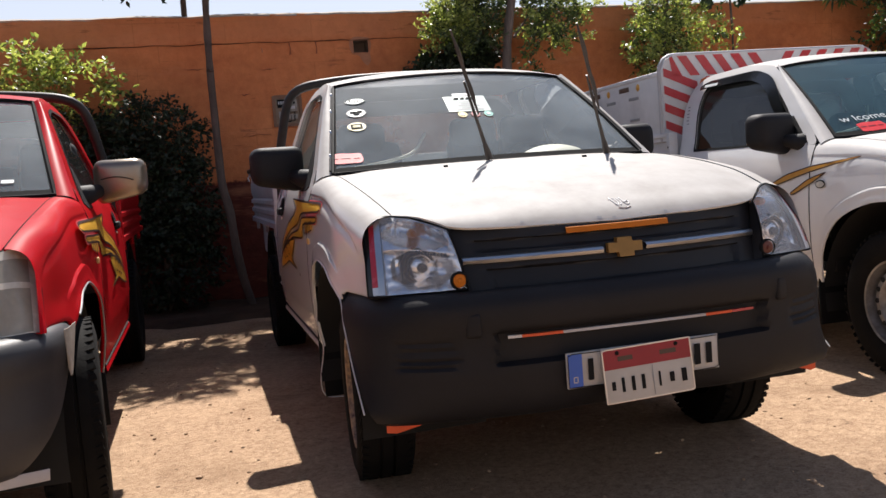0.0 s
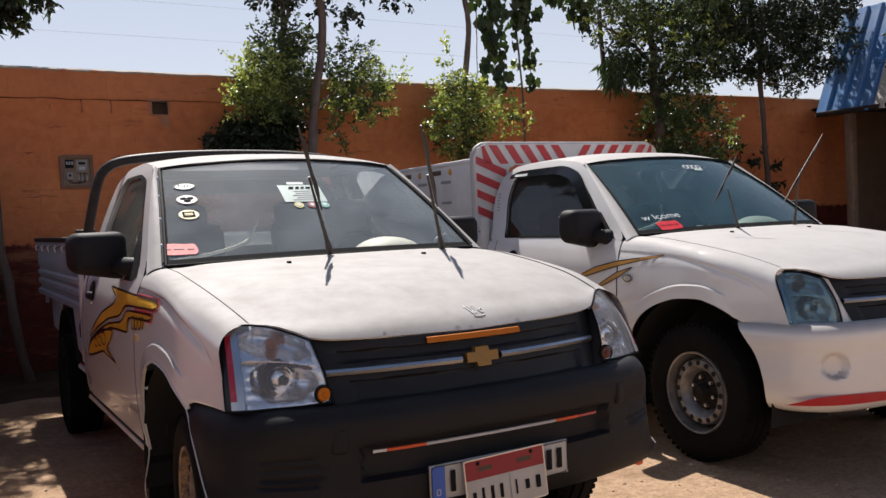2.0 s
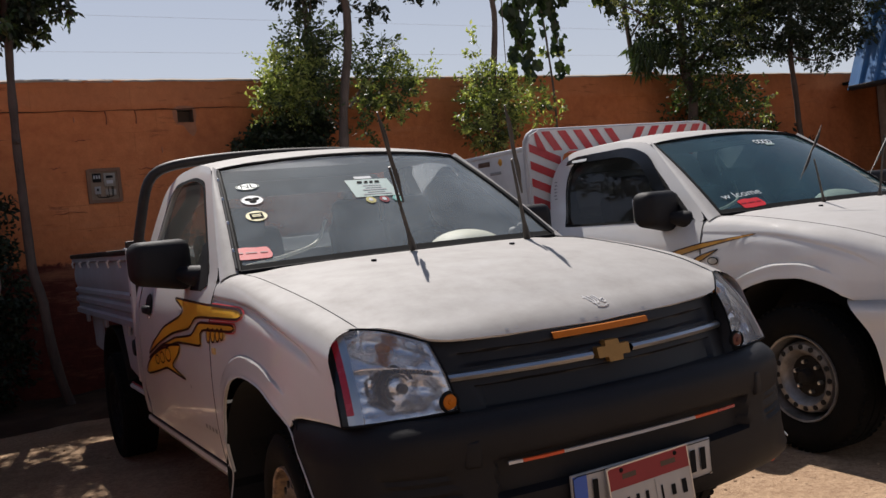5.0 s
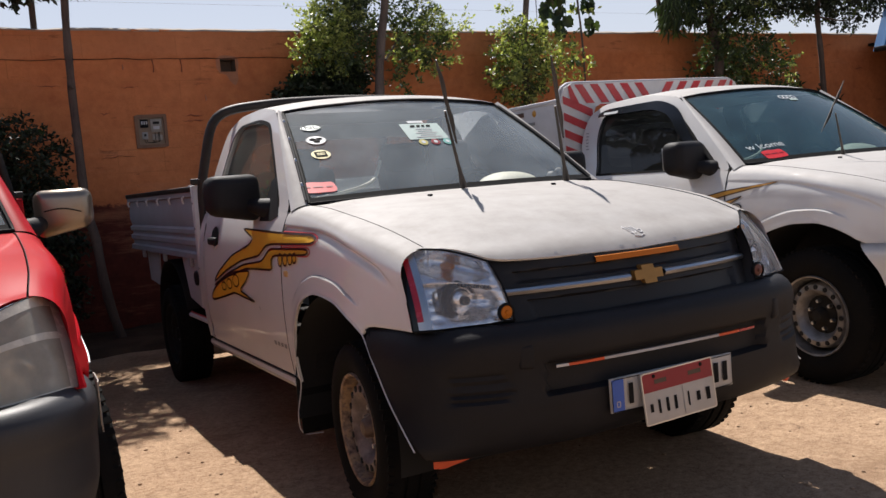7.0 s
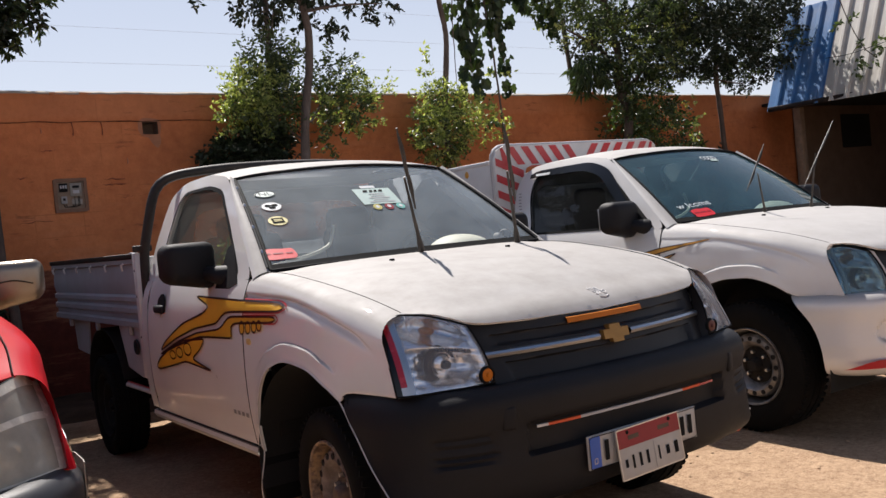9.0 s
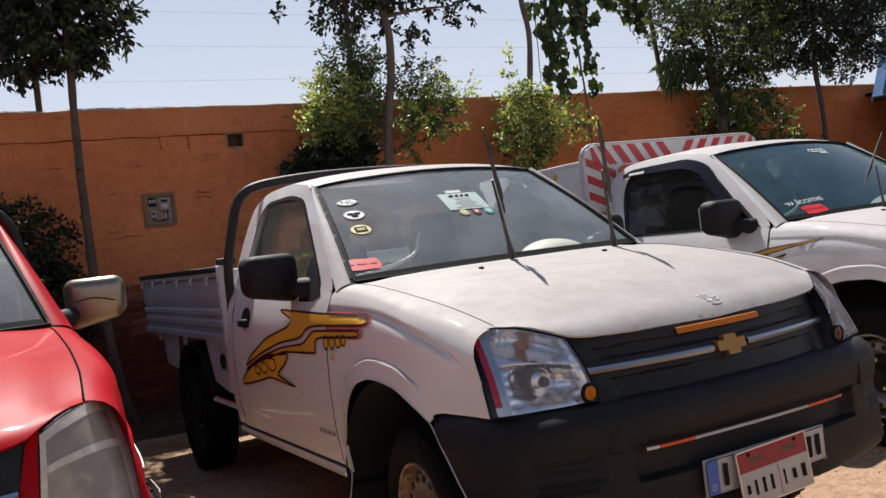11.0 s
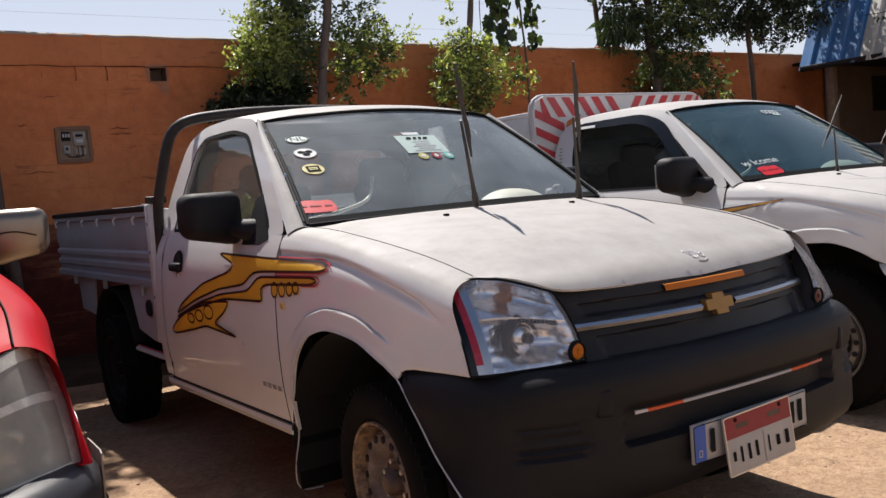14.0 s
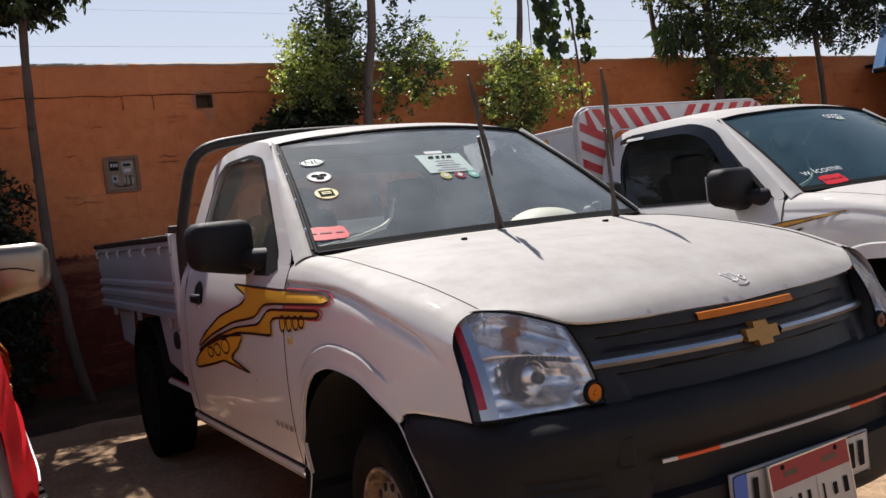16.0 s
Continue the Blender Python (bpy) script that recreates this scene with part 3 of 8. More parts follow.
def ring_loft(outer, inner, place, bm=None, rows=2):
    """A frame between two closed outlines with equally many points, each put in place by place(a, b)."""
    bm = bm or bmesh.new()
    rr = []
    for k in range(rows + 1):
        f = k / rows
        rr.append([place(o[0] + (i[0] - o[0]) * f, o[1] + (i[1] - o[1]) * f) for o, i in zip(outer, inner)])
    return sheet(rr, bm, loop=True)


def closed(pts, n):
    """n points evenly round a closed outline with straight sides."""
    pts = list(pts) + [pts[0]]
    d = [0.0]
    for a, b in zip(pts, pts[1:]):
        d.append(d[-1] + math.dist(a, b))
    out = []
    for i in range(n):
        t = d[-1] * i / n
        j = max(k for k in range(len(d) - 1) if d[k] <= t + 1e-9)
        s = (t - d[j]) / max(1e-9, d[j + 1] - d[j])
        out.append(tuple(a + (b - a) * s for a, b in zip(pts[j], pts[j + 1])))
    return out


def rounded(pts, n, soft=2):
    """A closed outline with softened corners."""
    p = closed(pts, n)
    for _ in range(soft):
        p = [tuple((a + 2 * b + c) / 4 for a, b, c in zip(p[i - 1], p[i], p[(i + 1) % n])) for i in range(n)]
    return p


def filled(outline, place, bm=None, depth=0.0):
    """A filled flat outline put in place by place(a, b, lift)."""
    bm = bm or bmesh.new()
    vs = [bm.verts.new(place(a, b, depth)) for a, b in outline]
    es = [bm.edges.new((vs[i], vs[(i + 1) % len(vs)])) for i in range(len(vs))]
    bmesh.ops.triangle_fill(bm, use_beauty=True, edges=es)
    return bm


def ribbon(outline, width, place, lift, bm=None, shut=True):
    """A flat line of that width along an outline."""
    bm = bm or bmesh.new()
    n = len(outline)
    a_, b_ = [], []
    for i in range(n):
        p0 = outline[i - 1] if shut or i > 0 else outline[i]
        p1 = outline[(i + 1) % n] if shut or i < n - 1 else outline[i]
        dx, dy = p1[0] - p0[0], p1[1] - p0[1]
        ln = math.hypot(dx, dy) or 1.0
        nx, ny = -dy / ln * width / 2, dx / ln * width / 2
        x, y = outline[i]
        a_.append(bm.verts.new(place(x + nx, y + ny, lift)))
        b_.append(bm.verts.new(place(x - nx, y - ny, lift)))
    for i in range(n if shut else n - 1):
        j = (i + 1) % n
        bm.faces.new((a_[i], a_[j], b_[j], b_[i]))
    return bm


def lettering(text, size, place, depth=0.001):
    """Letters of the built-in font as a mesh, each vertex put in place by place(a, b, lift)."""
    cu = bpy.data.curves.new("letters", "FONT")
    cu.body, cu.size, cu.align_x, cu.align_y = text, size, "CENTER", "CENTER"
    ob = bpy.data.objects.new("letters", cu)
    me = ob.to_mesh()
    bm = bmesh.new()
    bm.from_mesh(me)
    ob.to_mesh_clear()
    bpy.data.objects.remove(ob)
    bpy.data.curves.remove(cu)
    for v in bm.verts:
        v.co = place(v.co.x, v.co.y, depth)
    return bm


def smooth01(a, b, x):
    t = min(1.0, max(0.0, (x - a) / (b - a)))
    return t * t * (3 - 2 * t)


# ---- pickup truck: local x across, y from the nose to the tail, z up ----
side_low = spline([(0.34, 0.808), (0.45, 0.832), (0.60, 0.848), (0.72, 0.851), (0.85, 0.847), (0.95, 0.838), (1.03, 0.822), (1.10, 0.792),
                   (1.30, 0.722), (1.45, 0.664), (1.55, 0.618), (1.612, 0.575)])
seam_x = spline([(0.27, 0.690), (0.50, 0.712), (0.80, 0.720), (1.10, 0.720), (1.27, 0.716)])
seam_z = spline([(0.27, 0.968), (0.40, 1.006), (0.50, 1.030), (0.80, 1.080), (1.10, 1.114), (1.27, 1.120)])
crease_z = spline([(0.28, 0.86), (0.40, 0.925), (0.60, 0.985), (0.90, 1.030), (1.28, 1.045)])
arch_z = spline([(0.12, 0.36), (0.25, 0.45), (0.36, 0.565), (0.455, 0.670), (0.56, 0.742), (0.70, 0.788), (0.85, 0.800), (0.98, 0.775), (1.10, 0.700),
                 (1.19, 0.560), (1.225, 0.42), (1.235, 0.36)])
arch_full = spline([(0.40, 0.70), (0.45, 0.738), (0.50, 0.770), (0.57, 0.800), (0.66, 0.818), (0.78, 0.814), (0.90, 0.788), (1.0, 0.750), (1.10, 0.685), (1.19, 0.555), (1.225, 0.42), (1.235, 0.36)])
hood_c = spline([(0.07, 0.912), (0.11, 0.938), (0.15, 0.958), (0.20, 0.976), (0.30, 1.012), (0.477, 1.058), (0.70, 1.096), (0.95, 1.121), (1.10, 1.137), (1.22, 1.145)])
hood_front = spline([(0.0, 0.070), (0.30, 0.084), (0.48, 0.104), (0.545, 0.124), (0.60, 0.172), (0.66, 0.235), (0.70, 0.275)])
bump_plan = [(0.0, -0.068), (0.25, -0.062), (0.45, -0.042), (0.60, -0.008), (0.70, 0.038), (0.78, 0.108), (0.828, 0.190), (0.852, 0.300), (0.858, 0.460)]
bump_curve = curve_points(bump_plan, 60)


def side_x(y, z):
    x = side_low(z)
    return x - 0.052 * smooth01(0.60, 0.16, y) * (1.0 if z < 1.2 else 0.0)


def hood_z(x, y):
    a = abs(x)
    z = hood_c(y) - 0.024 * (a / 0.7) ** 2.8
    return z - 0.012 * math.exp(-max(0.0, y - hood_front(min(a, 0.7))) / 0.018)


def ws_point(x, v, lift=0.0):
    """A point of the windscreen: x across, v from the foot (0) to the top (1)."""
    w = 0.715 + (0.584 - 0.715) * v
    u = x / w
    foot = (1.115 + 0.103 * u * u, 1.132 - 0.009 * u * u)
    head = (1.765 + 0.065 * u * u, 1.583 - 0.032 * u * u)
    bulge = 0.014 * math.sin(math.pi * min(1, max(0, v)))
    y = foot[0] + (head[0] - foot[0]) * v - bulge * 0.57
    z = foot[1] + (head[1] - foot[1]) * v + bulge * 0.82
    return (x, y - lift * 0.57, z + lift * 0.82)


def ws_patch(cx, cv, turn=0.0):
    """Puts flat drawings on the windscreen about a centre."""
    c, s = math.cos(radians(turn)), math.sin(radians(turn))

    def place(a, b, lift):
        return ws_point(cx + a * c - b * s, cv + (a * s + b * c) / 0.78, lift)
    return place


def oval(rx, ry, n=28, cx=0.0, cy=0.0):
    return [(cx + rx * math.cos(2 * math.pi * k / n), cy + ry * math.sin(2 * math.pi * k / n)) for k in range(n)]


def rect(w, h, cx=0.0, cy=0.0):
    return [(cx - w / 2, cy - h / 2), (cx + w / 2, cy - h / 2), (cx + w / 2, cy + h / 2), (cx - w / 2, cy + h / 2)]


def inward(bm, s, depth):
    """Gives an outer panel of side s its thickness, towards the inside."""
    rims = [e for e in bm.edges if len(e.link_faces) == 1]
    r = bmesh.ops.extrude_edge_only(bm, edges=rims)
    bmesh.ops.translate(bm, vec=(-s * depth, 0, 0), verts=[v for v in r["geom"] if isinstance(v, bmesh.types.BMVert)])
    return bm


def fender(truck, s, paint, lead=False, tight=False, slim=False, low=((0.13, 0.372), (0.20, 0.425), (0.29, 0.50), (0.38, 0.60))):
    keys = [0.17, 0.21, 0.26, 0.31, 0.36, 0.41, 0.455, 0.50, 0.56, 0.63, 0.70, 0.78, 0.85, 0.92, 0.98, 1.04, 1.10, 1.15, 1.18, 1.20, 1.215, 1.228, 1.236, 1.268]
    cols = sorted(keys + [(p + q) / 2 for p, q in zip(keys, keys[1:]) if q <= 1.20 and q != 0.455])
    rows = []

    def arch(y):
        return arch_full(y) if tight else arch_z(y)
    rim_line = [(y, arch(y)) for y in np.linspace(0.40, 1.235, 70)]
    flare = 0.010
    fold = 0.004 if lead else 0.011
    for yb in cols:
        f = (yb - 0.17) / (1.268 - 0.17)
        zb = 0.722 if yb <= (0.43 if tight else 0.455) else max(0.40, arch(yb))
        zb = 0.40 if yb >= 1.228 else zb
        if 0.41 < yb <= 0.455 and not tight:
            zb = 0.716
        yt = 0.272 + f * (1.264 - 0.272)
        xs, zs = seam_x(yt), seam_z(yt)
        zc = crease_z(yb)
        for _ in range(3):
            zc = crease_z(yb + (yt - yb) * (zc - zb) / (zs - zb))
        zsh = max(zc + 0.016, zs - 0.075)
        levels = [zb + (zc - 0.030 - zb) * k / 28 for k in range(29)]
        lean = 1 / math.hypot(1, (arch(yb + 0.01) - arch(yb - 0.01)) / 0.02)
        if 0.455 < yb < 1.20 and zb + 0.11 / lean < zc - 0.05:
            near = [zb + v / lean for v in (0, 0.008, 0.016, 0.026, 0.036, 0.046, 0.054, 0.060, 0.063, 0.0655, 0.068, 0.071, 0.075, 0.082, 0.092)]
            levels = near + [near[-1] + (zc - 0.030 - near[-1]) * k / 14 for k in range(1, 15)]
        levels += [zc - 0.026 + 0.004 * k for k in range(10)] + [zsh]
        col = []
        for k, z in enumerate(levels):
            y = yb + (yt - yb) * (z - zb) / (zs - zb)
            x = side_x(y, z) - (0.022 * smooth01(0.80, 0.20, y) if lead else 0.0)
            if yb > 0.44:
                d = min(math.hypot(y - p, z - q) for p, q in rim_line)
                x += flare * smooth01(0.071, 0.063, d) * smooth01(0.44, 0.58, y) * smooth01(1.20, 0.98, y) + 0.004 * smooth01(0.03, 0.0, d)
            if slim:
                x -= 0.017 * smooth01(0.16, 0.42, y) * smooth01(1.25, 1.00, y) * smooth01(0.70, 0.80, z)
            x -= fold * math.exp(-((zc - 0.008 - z) / (0.009 if z > zc - 0.008 else 0.020)) ** 2) * smooth01(0.28, 0.40, y)
            if k == 0:
                col.append((s * (x - 0.012), y, z + 0.003))
                col.append((s * (x - 0.003), y, z))
            else:
                col.append((s * x, y, z))
        x0 = abs(col[-1][0])
        for k in range(1, 8):
            t = k / 7
            px = (1 - t) ** 2 * x0 + 2 * t * (1 - t) * (xs + (x0 - xs) * 0.86) + t * t * xs
            pz = (1 - t) ** 2 * zsh + 2 * t * (1 - t) * (zs - 0.004) + t * t * zs
            py = yb + (yt - yb) * (pz - zb) / (zs - zb)
            col.append((s * px, py, pz))
        col.append((s * (xs - 0.004), yt, zs - 0.03))
        rows.append(col)
    if lead:
        first = rows[0]
        extra = []
        for g in (0.0, 0.2, 0.45, 0.75):
            col = []
            for x, y, z in first:
                v = min(1.0, max(0.0, (z - 0.722) / 0.24))
                lx, ly = (0.790 - 0.031 * v, 0.204 + 0.186 * v) if slim else (0.772 - 0.056 * v, 0.182 + 0.128 * v)
                k = math.sin(math.pi * g) * (1 - v)
                col.append((s * (lx + (abs(x) - lx) * g + 0.012 * k), ly + (y - ly) * g - 0.016 * k, z))
            extra.append(col)
        rows = extra + rows
    ob = part("fender", sheet(rows), paint, truck)
    part("hood_gap", tube([(s * (seam_x(y) - 0.001), y, seam_z(y) + 0.0005) for y in np.linspace(0.285, 1.262, 30)], 0.0013, 6), "deep", ob)
    if slim:
        pts = [(col[1][0] + s * 0.002, col[1][1], col[1][2]) for col in rows if col[1][1] > 0.50]
        part("arch_trim", tube(pts, 0.0035, 6), "silver", ob, "thin silver wheel arch edge trim")
    if not lead:
        pts = [(col[1][0] + s * 0.002, col[1][1], col[1][2]) for col, yb in zip(rows, cols) if 0.455 < yb <= 1.228]
        pts = [(0.836 if s > 0 else -0.854, y, z) for y, z in low] + pts + ([(s * 0.842, 1.24, 0.25), (s * 0.838, 1.242, 0.205), (s * 0.81, 1.243, 0.178), (s * 0.74, 1.243, 0.172)] if not lead else [(s * 0.842, 1.24, 0.25)])
        part("arch_trim", tube(curve_points(pts, 80), 0.0026, 6), "signwhite" if paint != "red" else "black", ob, "thin bright wheel arch edge trim")
    if not lead:
        for y in (1.02, 1.10, 1.165, 1.20, 1.222):
            z = arch(y)
            part("rivet", lathe([(0.0, 0.003), (0.004, 0.002), (0.005, 0.0)], 8, (s * (side_x(y, z) + 0.004), y + 0.010, z - 0.004), sign=s), "chrome", ob)
    liner = []
    for k in range(29):
        a = radians(-12 + 204 * k / 28)
        y, z = 0.752 - 0.488 * math.cos(a), 0.345 + (0.478 if tight else 0.455) * math.sin(a)
        liner.append([(s * x, y, z) for x in (0.80 if lead else 0.84, 0.70, 0.42)])
    inner = sheet(liner)
    sheet([[(s * 0.42, 0.28, 0.25), (s * 0.42, 1.21, 0.25)], [(s * 0.42, 0.28, 0.83), (s * 0.42, 1.21, 0.83)]], inner)
    part("wheel_arch_liner", inner, "deep", ob)
    part("mud_flap", box((0.20, 0.012, 0.24), (s * 0.728, 1.245, 0.30), 0.004), "seal", ob)
    lamp = bmesh.new()
    if tight:
        for k, (w, d) in enumerate(((1.0, 0.004), (0.9, 0.010), (0.55, 0.014))):
            filled(oval(0.034 * w, 0.017 * w, 20, 1.175, 0.900), lambda a, b, e, d=d: (s * (side_x(a, b) + d), a, b), lamp)
        part("lamp_rim", ribbon(oval(0.034, 0.017, 24, 1.175, 0.900), 0.007, lambda a, b, d: (s * (side_x(a, b) + d), a, b), 0.008), "ink", ob)
    else:
        join(lamp, box((0.012, 0.034, 0.026), (s * (side_x(1.2, 0.855) + 0.003), 1.205, 0.855), 0.006))
    part("side_lamp", lamp, "haze" if tight else "paleamber", ob, "oval side indicator" if tight else "small faded amber side indicator")
    return ob


def door(truck, s, paint):
    rows = []
    for y in np.linspace(1.276, 2.574, 20):
        col = []
        for z in np.linspace(0.425, 1.098, 22):
            x = side_x(y, z) - 0.006 * math.exp(-((z - 0.50) / 0.02) ** 2)
            if 0 < crease_z(1.28) - z < 0.14:
                x -= 0.004 * math.exp(-((crease_z(1.28) - z) / 0.05) ** 2)
            col.append((s * x, y, z))
        rows.append(col)
    ob = part("door", inward(sheet(rows), s, 0.02), paint, truck)
    gap = [(s * (side_x(1.272, z) - 0.001), 1.272, z) for z in np.linspace(0.43, 1.09, 24)]
    gap += [(s * (side_x(y, z) + 0.001), y, z) for y, z in ((1.274, 1.115), (1.284, 1.134), (1.300, 1.148))]
    part("door_gap", tube(gap, 0.0019, 6), "deep", ob)
    part("door_gap", tube([(s * (side_x(y, 0.42) + 0.002), y, 0.4205) for y in np.linspace(1.27, 2.60, 12)], 0.0045, 6), "deep", ob)
    hx = side_x(2.345, 0.98)
    h = box((0.026, 0.135, 0.040), (s * (hx + 0.014), 2.350, 0.960), 0.012, seg=3)
    for k, (ry, d) in enumerate(((0.062, 0.004), (0.056, 0.008))):
        filled(oval(ry, ry * 0.82, 20, 2.335, 0.985), lambda a, b, e, d=d: (s * (side_x(a, b) + d), a, b), h)
    part("door_handle", h, "black", ob, "black plastic door handle")
    part("keyhole", lathe([(0.0, 0.012), (0.008, 0.011), (0.010, 0.0)], 14, (s * (hx + 0.001), 2.345, 0.925), sign=s), "chrome", ob)
    return ob


OUT_KEYS = [(1.235, 1.098), (1.52, 1.332), (1.83, 1.566), (2.15, 1.608), (2.50, 1.600), (2.635, 1.530), (2.672, 1.30), (2.680, 1.098), (2.50, 1.098), (1.95, 1.098), (1.50, 1.098)]
IN_KEYS = [(1.385, 1.114), (1.615, 1.325), (1.848, 1.509), (2.06, 1.547), (2.40, 1.545), (2.470, 1.500), (2.495, 1.30), (2.505, 1.114), (2.44, 1.114), (1.95, 1.114), (1.56, 1.114)]


def by_keys(keys, per=6, soft=2):
    n = len(keys)
    p = [tuple(a + (b - a) * j / per for a, b in zip(keys[i], keys[(i + 1) % n])) for i in range(n) for j in range(per)]
    m = len(p)
    for _ in range(soft):
        p = [tuple((a + 2 * b + c) / 4 for a, b, c in zip(p[i - 1], p[i], p[(i + 1) % m])) for i in range(m)]
    return p


def cab(truck, o):
    paint = o["paint"]
    for s in (-1, 1):
        outer, inner = by_keys(OUT_KEYS), by_keys(IN_KEYS)

        def place(y, z, s=s):
            return (s * side_x(y, z), y, z)
        ring = ring_loft(outer, inner, place, rows=3)
        sheet([[place(y, z) for y, z in inner], [(s * (side_x(y, z) - 0.03), y, z) for y, z in inner]], ring, loop=True)
        frame_ob = part("window_frame", ring, paint, truck)
        part("frame_trim", ring_loft(outer, inner, lambda y, z, s=s: (s * (side_x(y, z) - 0.032), y, z), rows=1), "trim", frame_ob)
        seal = ring_loft(inner, by_keys([(1.415, 1.128), (1.632, 1.318), (1.857, 1.493), (2.06, 1.531), (2.39, 1.529), (2.455, 1.490), (2.480, 1.30), (2.489, 1.128), (2.44, 1.128), (1.95, 1.128), (1.58, 1.128)]),
                         lambda y, z, s=s: (s * (side_x(y, z) + 0.002), y, z), rows=1)
        part("window_seal", seal, "seal", frame_ob)
        sail = filled([(1.34, 1.112), (1.62, 1.112), (1.60, 1.25), (1.52, 1.262)] if o.get("visor") else [(1.385, 1.085), (1.46, 1.064), (1.62, 1.064), (1.60, 1.16), (1.585, 1.235), (1.53, 1.252)], lambda y, z, d, s=s: (s * (side_x(y, z) + 0.004), y, z))
        part("mirror_base", thick(sail, 0.006), "black", frame_ob)
        gl = filled(by_keys(IN_KEYS, 6), lambda y, z, d, s=s: (s * (side_x(y, z) - 0.012), y, z))
        part("side_glass", gl, o["side_glass"], frame_ob).visible_shadow = False
        if o.get("visor"):
            band = [[(s * (side_x(y, z) + 0.016 + 0.006 * k), y, z) for y, z in row] for k, row in enumerate((
                curve_points([(1.53, 1.20), (1.64, 1.335), (1.84, 1.512), (2.06, 1.562), (2.42, 1.558), (2.51, 1.535)], 24),
                curve_points([(1.60, 1.222), (1.715, 1.322), (1.90, 1.470), (2.09, 1.512), (2.40, 1.514), (2.50, 1.51)], 24)))]
            part("rain_visor", thick(sheet(band), 0.003), "smoke", frame_ob, "smoked plastic rain visor")
        # pillar beside the windscreen
        a = [ws_point(s * (0.715 - 0.131 * v), v) for v in np.linspace(0, 1, 14)]
        b = [place(1.235 + (1.83 - 1.235) * v, 1.098 + (1.566 - 1.098) * v) for v in np.linspace(0, 1, 14)]
        rows = [[tuple((1 - f) * p + f * q + 4 * f * (1 - f) * d for p, q, d in zip(m, n, (s * 0.009, -0.008, 0.007))) for m, n in zip(a, b)] for f in np.linspace(0, 1, 8)]
        part("pillar", sheet(rows), paint, truck)
        # rear quarter, sill
        rows = [[(s * side_x(y, z), y, z) for z in np.linspace(0.43, 1.098, 14)] for y in (2.582, 2.62, 2.66, 2.675)]
        rows.append([(s * (side_x(2.68, z) - 0.03), 2.685, z) for z in np.linspace(0.43, 1.098, 14)])
        part("quarter_panel", sheet(rows), paint, truck)
        prof = [(0.800, 0.418), (0.832, 0.412), (0.836, 0.395), (0.822, 0.372), (0.76, 0.362)]
        part("sill", sheet([[(s * x, y, z) for x, z in prof] for y in np.linspace(1.262, 2.66, 8)]), paint, truck)
        # dark seams behind the panel gaps
        part("seam_filler", sheet([[(s * (side_x(y, z) - 0.012), y, z) for z in np.linspace(0.40, 1.10, 10)] for y in (1.25, 1.30)]), "deep", truck)
        part("seam_filler", sheet([[(s * (side_x(y, z) - 0.012), y, z) for z in np.linspace(0.40, 1.10, 10)] for y in (2.55, 2.60)]), "deep", truck)
    # roof
    rows = []
    brow = sorted(p for p in by_keys(OUT_KEYS) if p[1] > 1.545 and p[0] > 1.80)
    edge = spline([p for k, p in enumerate(brow) if k == 0 or p[0] - brow[k - 1][0] > 1e-4])
    mid = spline([(1.765, 1.585), (1.85, 1.612), (2.0, 1.636), (2.2, 1.648), (2.45, 1.642), (2.60, 1.615), (2.66, 1.575)])
    for k in range(18):
        f = k / 17
        r = []
        for j in range(41):
            u = math.sin(math.pi / 2 * (-1 + 2 * j / 40))
            y = (1.768 + 0.062 * u * u) * (1 - f) + (2.665 - 0.03 * u * u) * f
            w = side_x(y, edge(y)) - 0.001
            z = mid(y) + (edge(y) - mid(y)) * abs(u) ** 2.6
            r.append((u * w, y, z))
        rows.append(r)
    roof = part("roof", sheet(rows), paint, truck)
    part("roof_lining", sheet([[(x, y, 1.545) for x in np.linspace(-0.56, 0.56, 4)] for y in np.linspace(1.84, 2.60, 4)]), "lining", roof)
    # windscreen
    pane = sheet([[ws_point(u * (0.715 - 0.131 * v), v) for u in np.linspace(-1, 1, 21)] for v in np.linspace(0, 1, 15)])
    screen = part("windscreen", pane, o["screen"], truck)
    screen.visible_shadow = False
    edge_o = [ws_point(s_ * (0.715 - 0.131 * v) * 1.004, v, 0.004) for s_, vs in ((-1, np.linspace(0, 1, 20)),) for v in vs]
    top_o = [ws_point(x, 1.003, 0.004) for x in np.linspace(-0.584, 0.584, 24)]
    right = [ws_point((0.715 - 0.131 * v) * 1.004, v, 0.004) for v in np.linspace(1, 0, 20)]
    bottom = [ws_point(x, -0.004, 0.004) for x in np.linspace(0.715, -0.715, 30)]
    seal = tube(edge_o + top_o[1:] + right[1:] + bottom[1:], 0.0075, 6)
    part("windscreen_seal", seal, "seal", screen)
    band = sheet([[ws_point(u * (0.715 - 0.131 * v), v, 0.002) for u in np.linspace(-1, 1, 21)] for v in (0.0, 0.025, 0.052)])
    sheet([[ws_point(s_ * (0.715 - 0.131 * v) * k, v, 0.002) for k in (1.0, 0.986)] for s_ in (-1,) for v in np.linspace(0, 1, 14)], band)
    sheet([[ws_point((0.715 - 0.131 * v) * k, v, 0.002) for k in (1.0, 0.986)] for v in np.linspace(0, 1, 14)], band)
    part("black_border", band, "ink", screen)
    for s in (-1, 1) if o.get("three") else ():
        part("screen_moulding", tube([ws_point(s * (0.715 - 0.131 * v) * 1.020, v, 0.008) for v in np.linspace(0.02, 0.97, 20)], 0.0055, 6), "trim", screen)
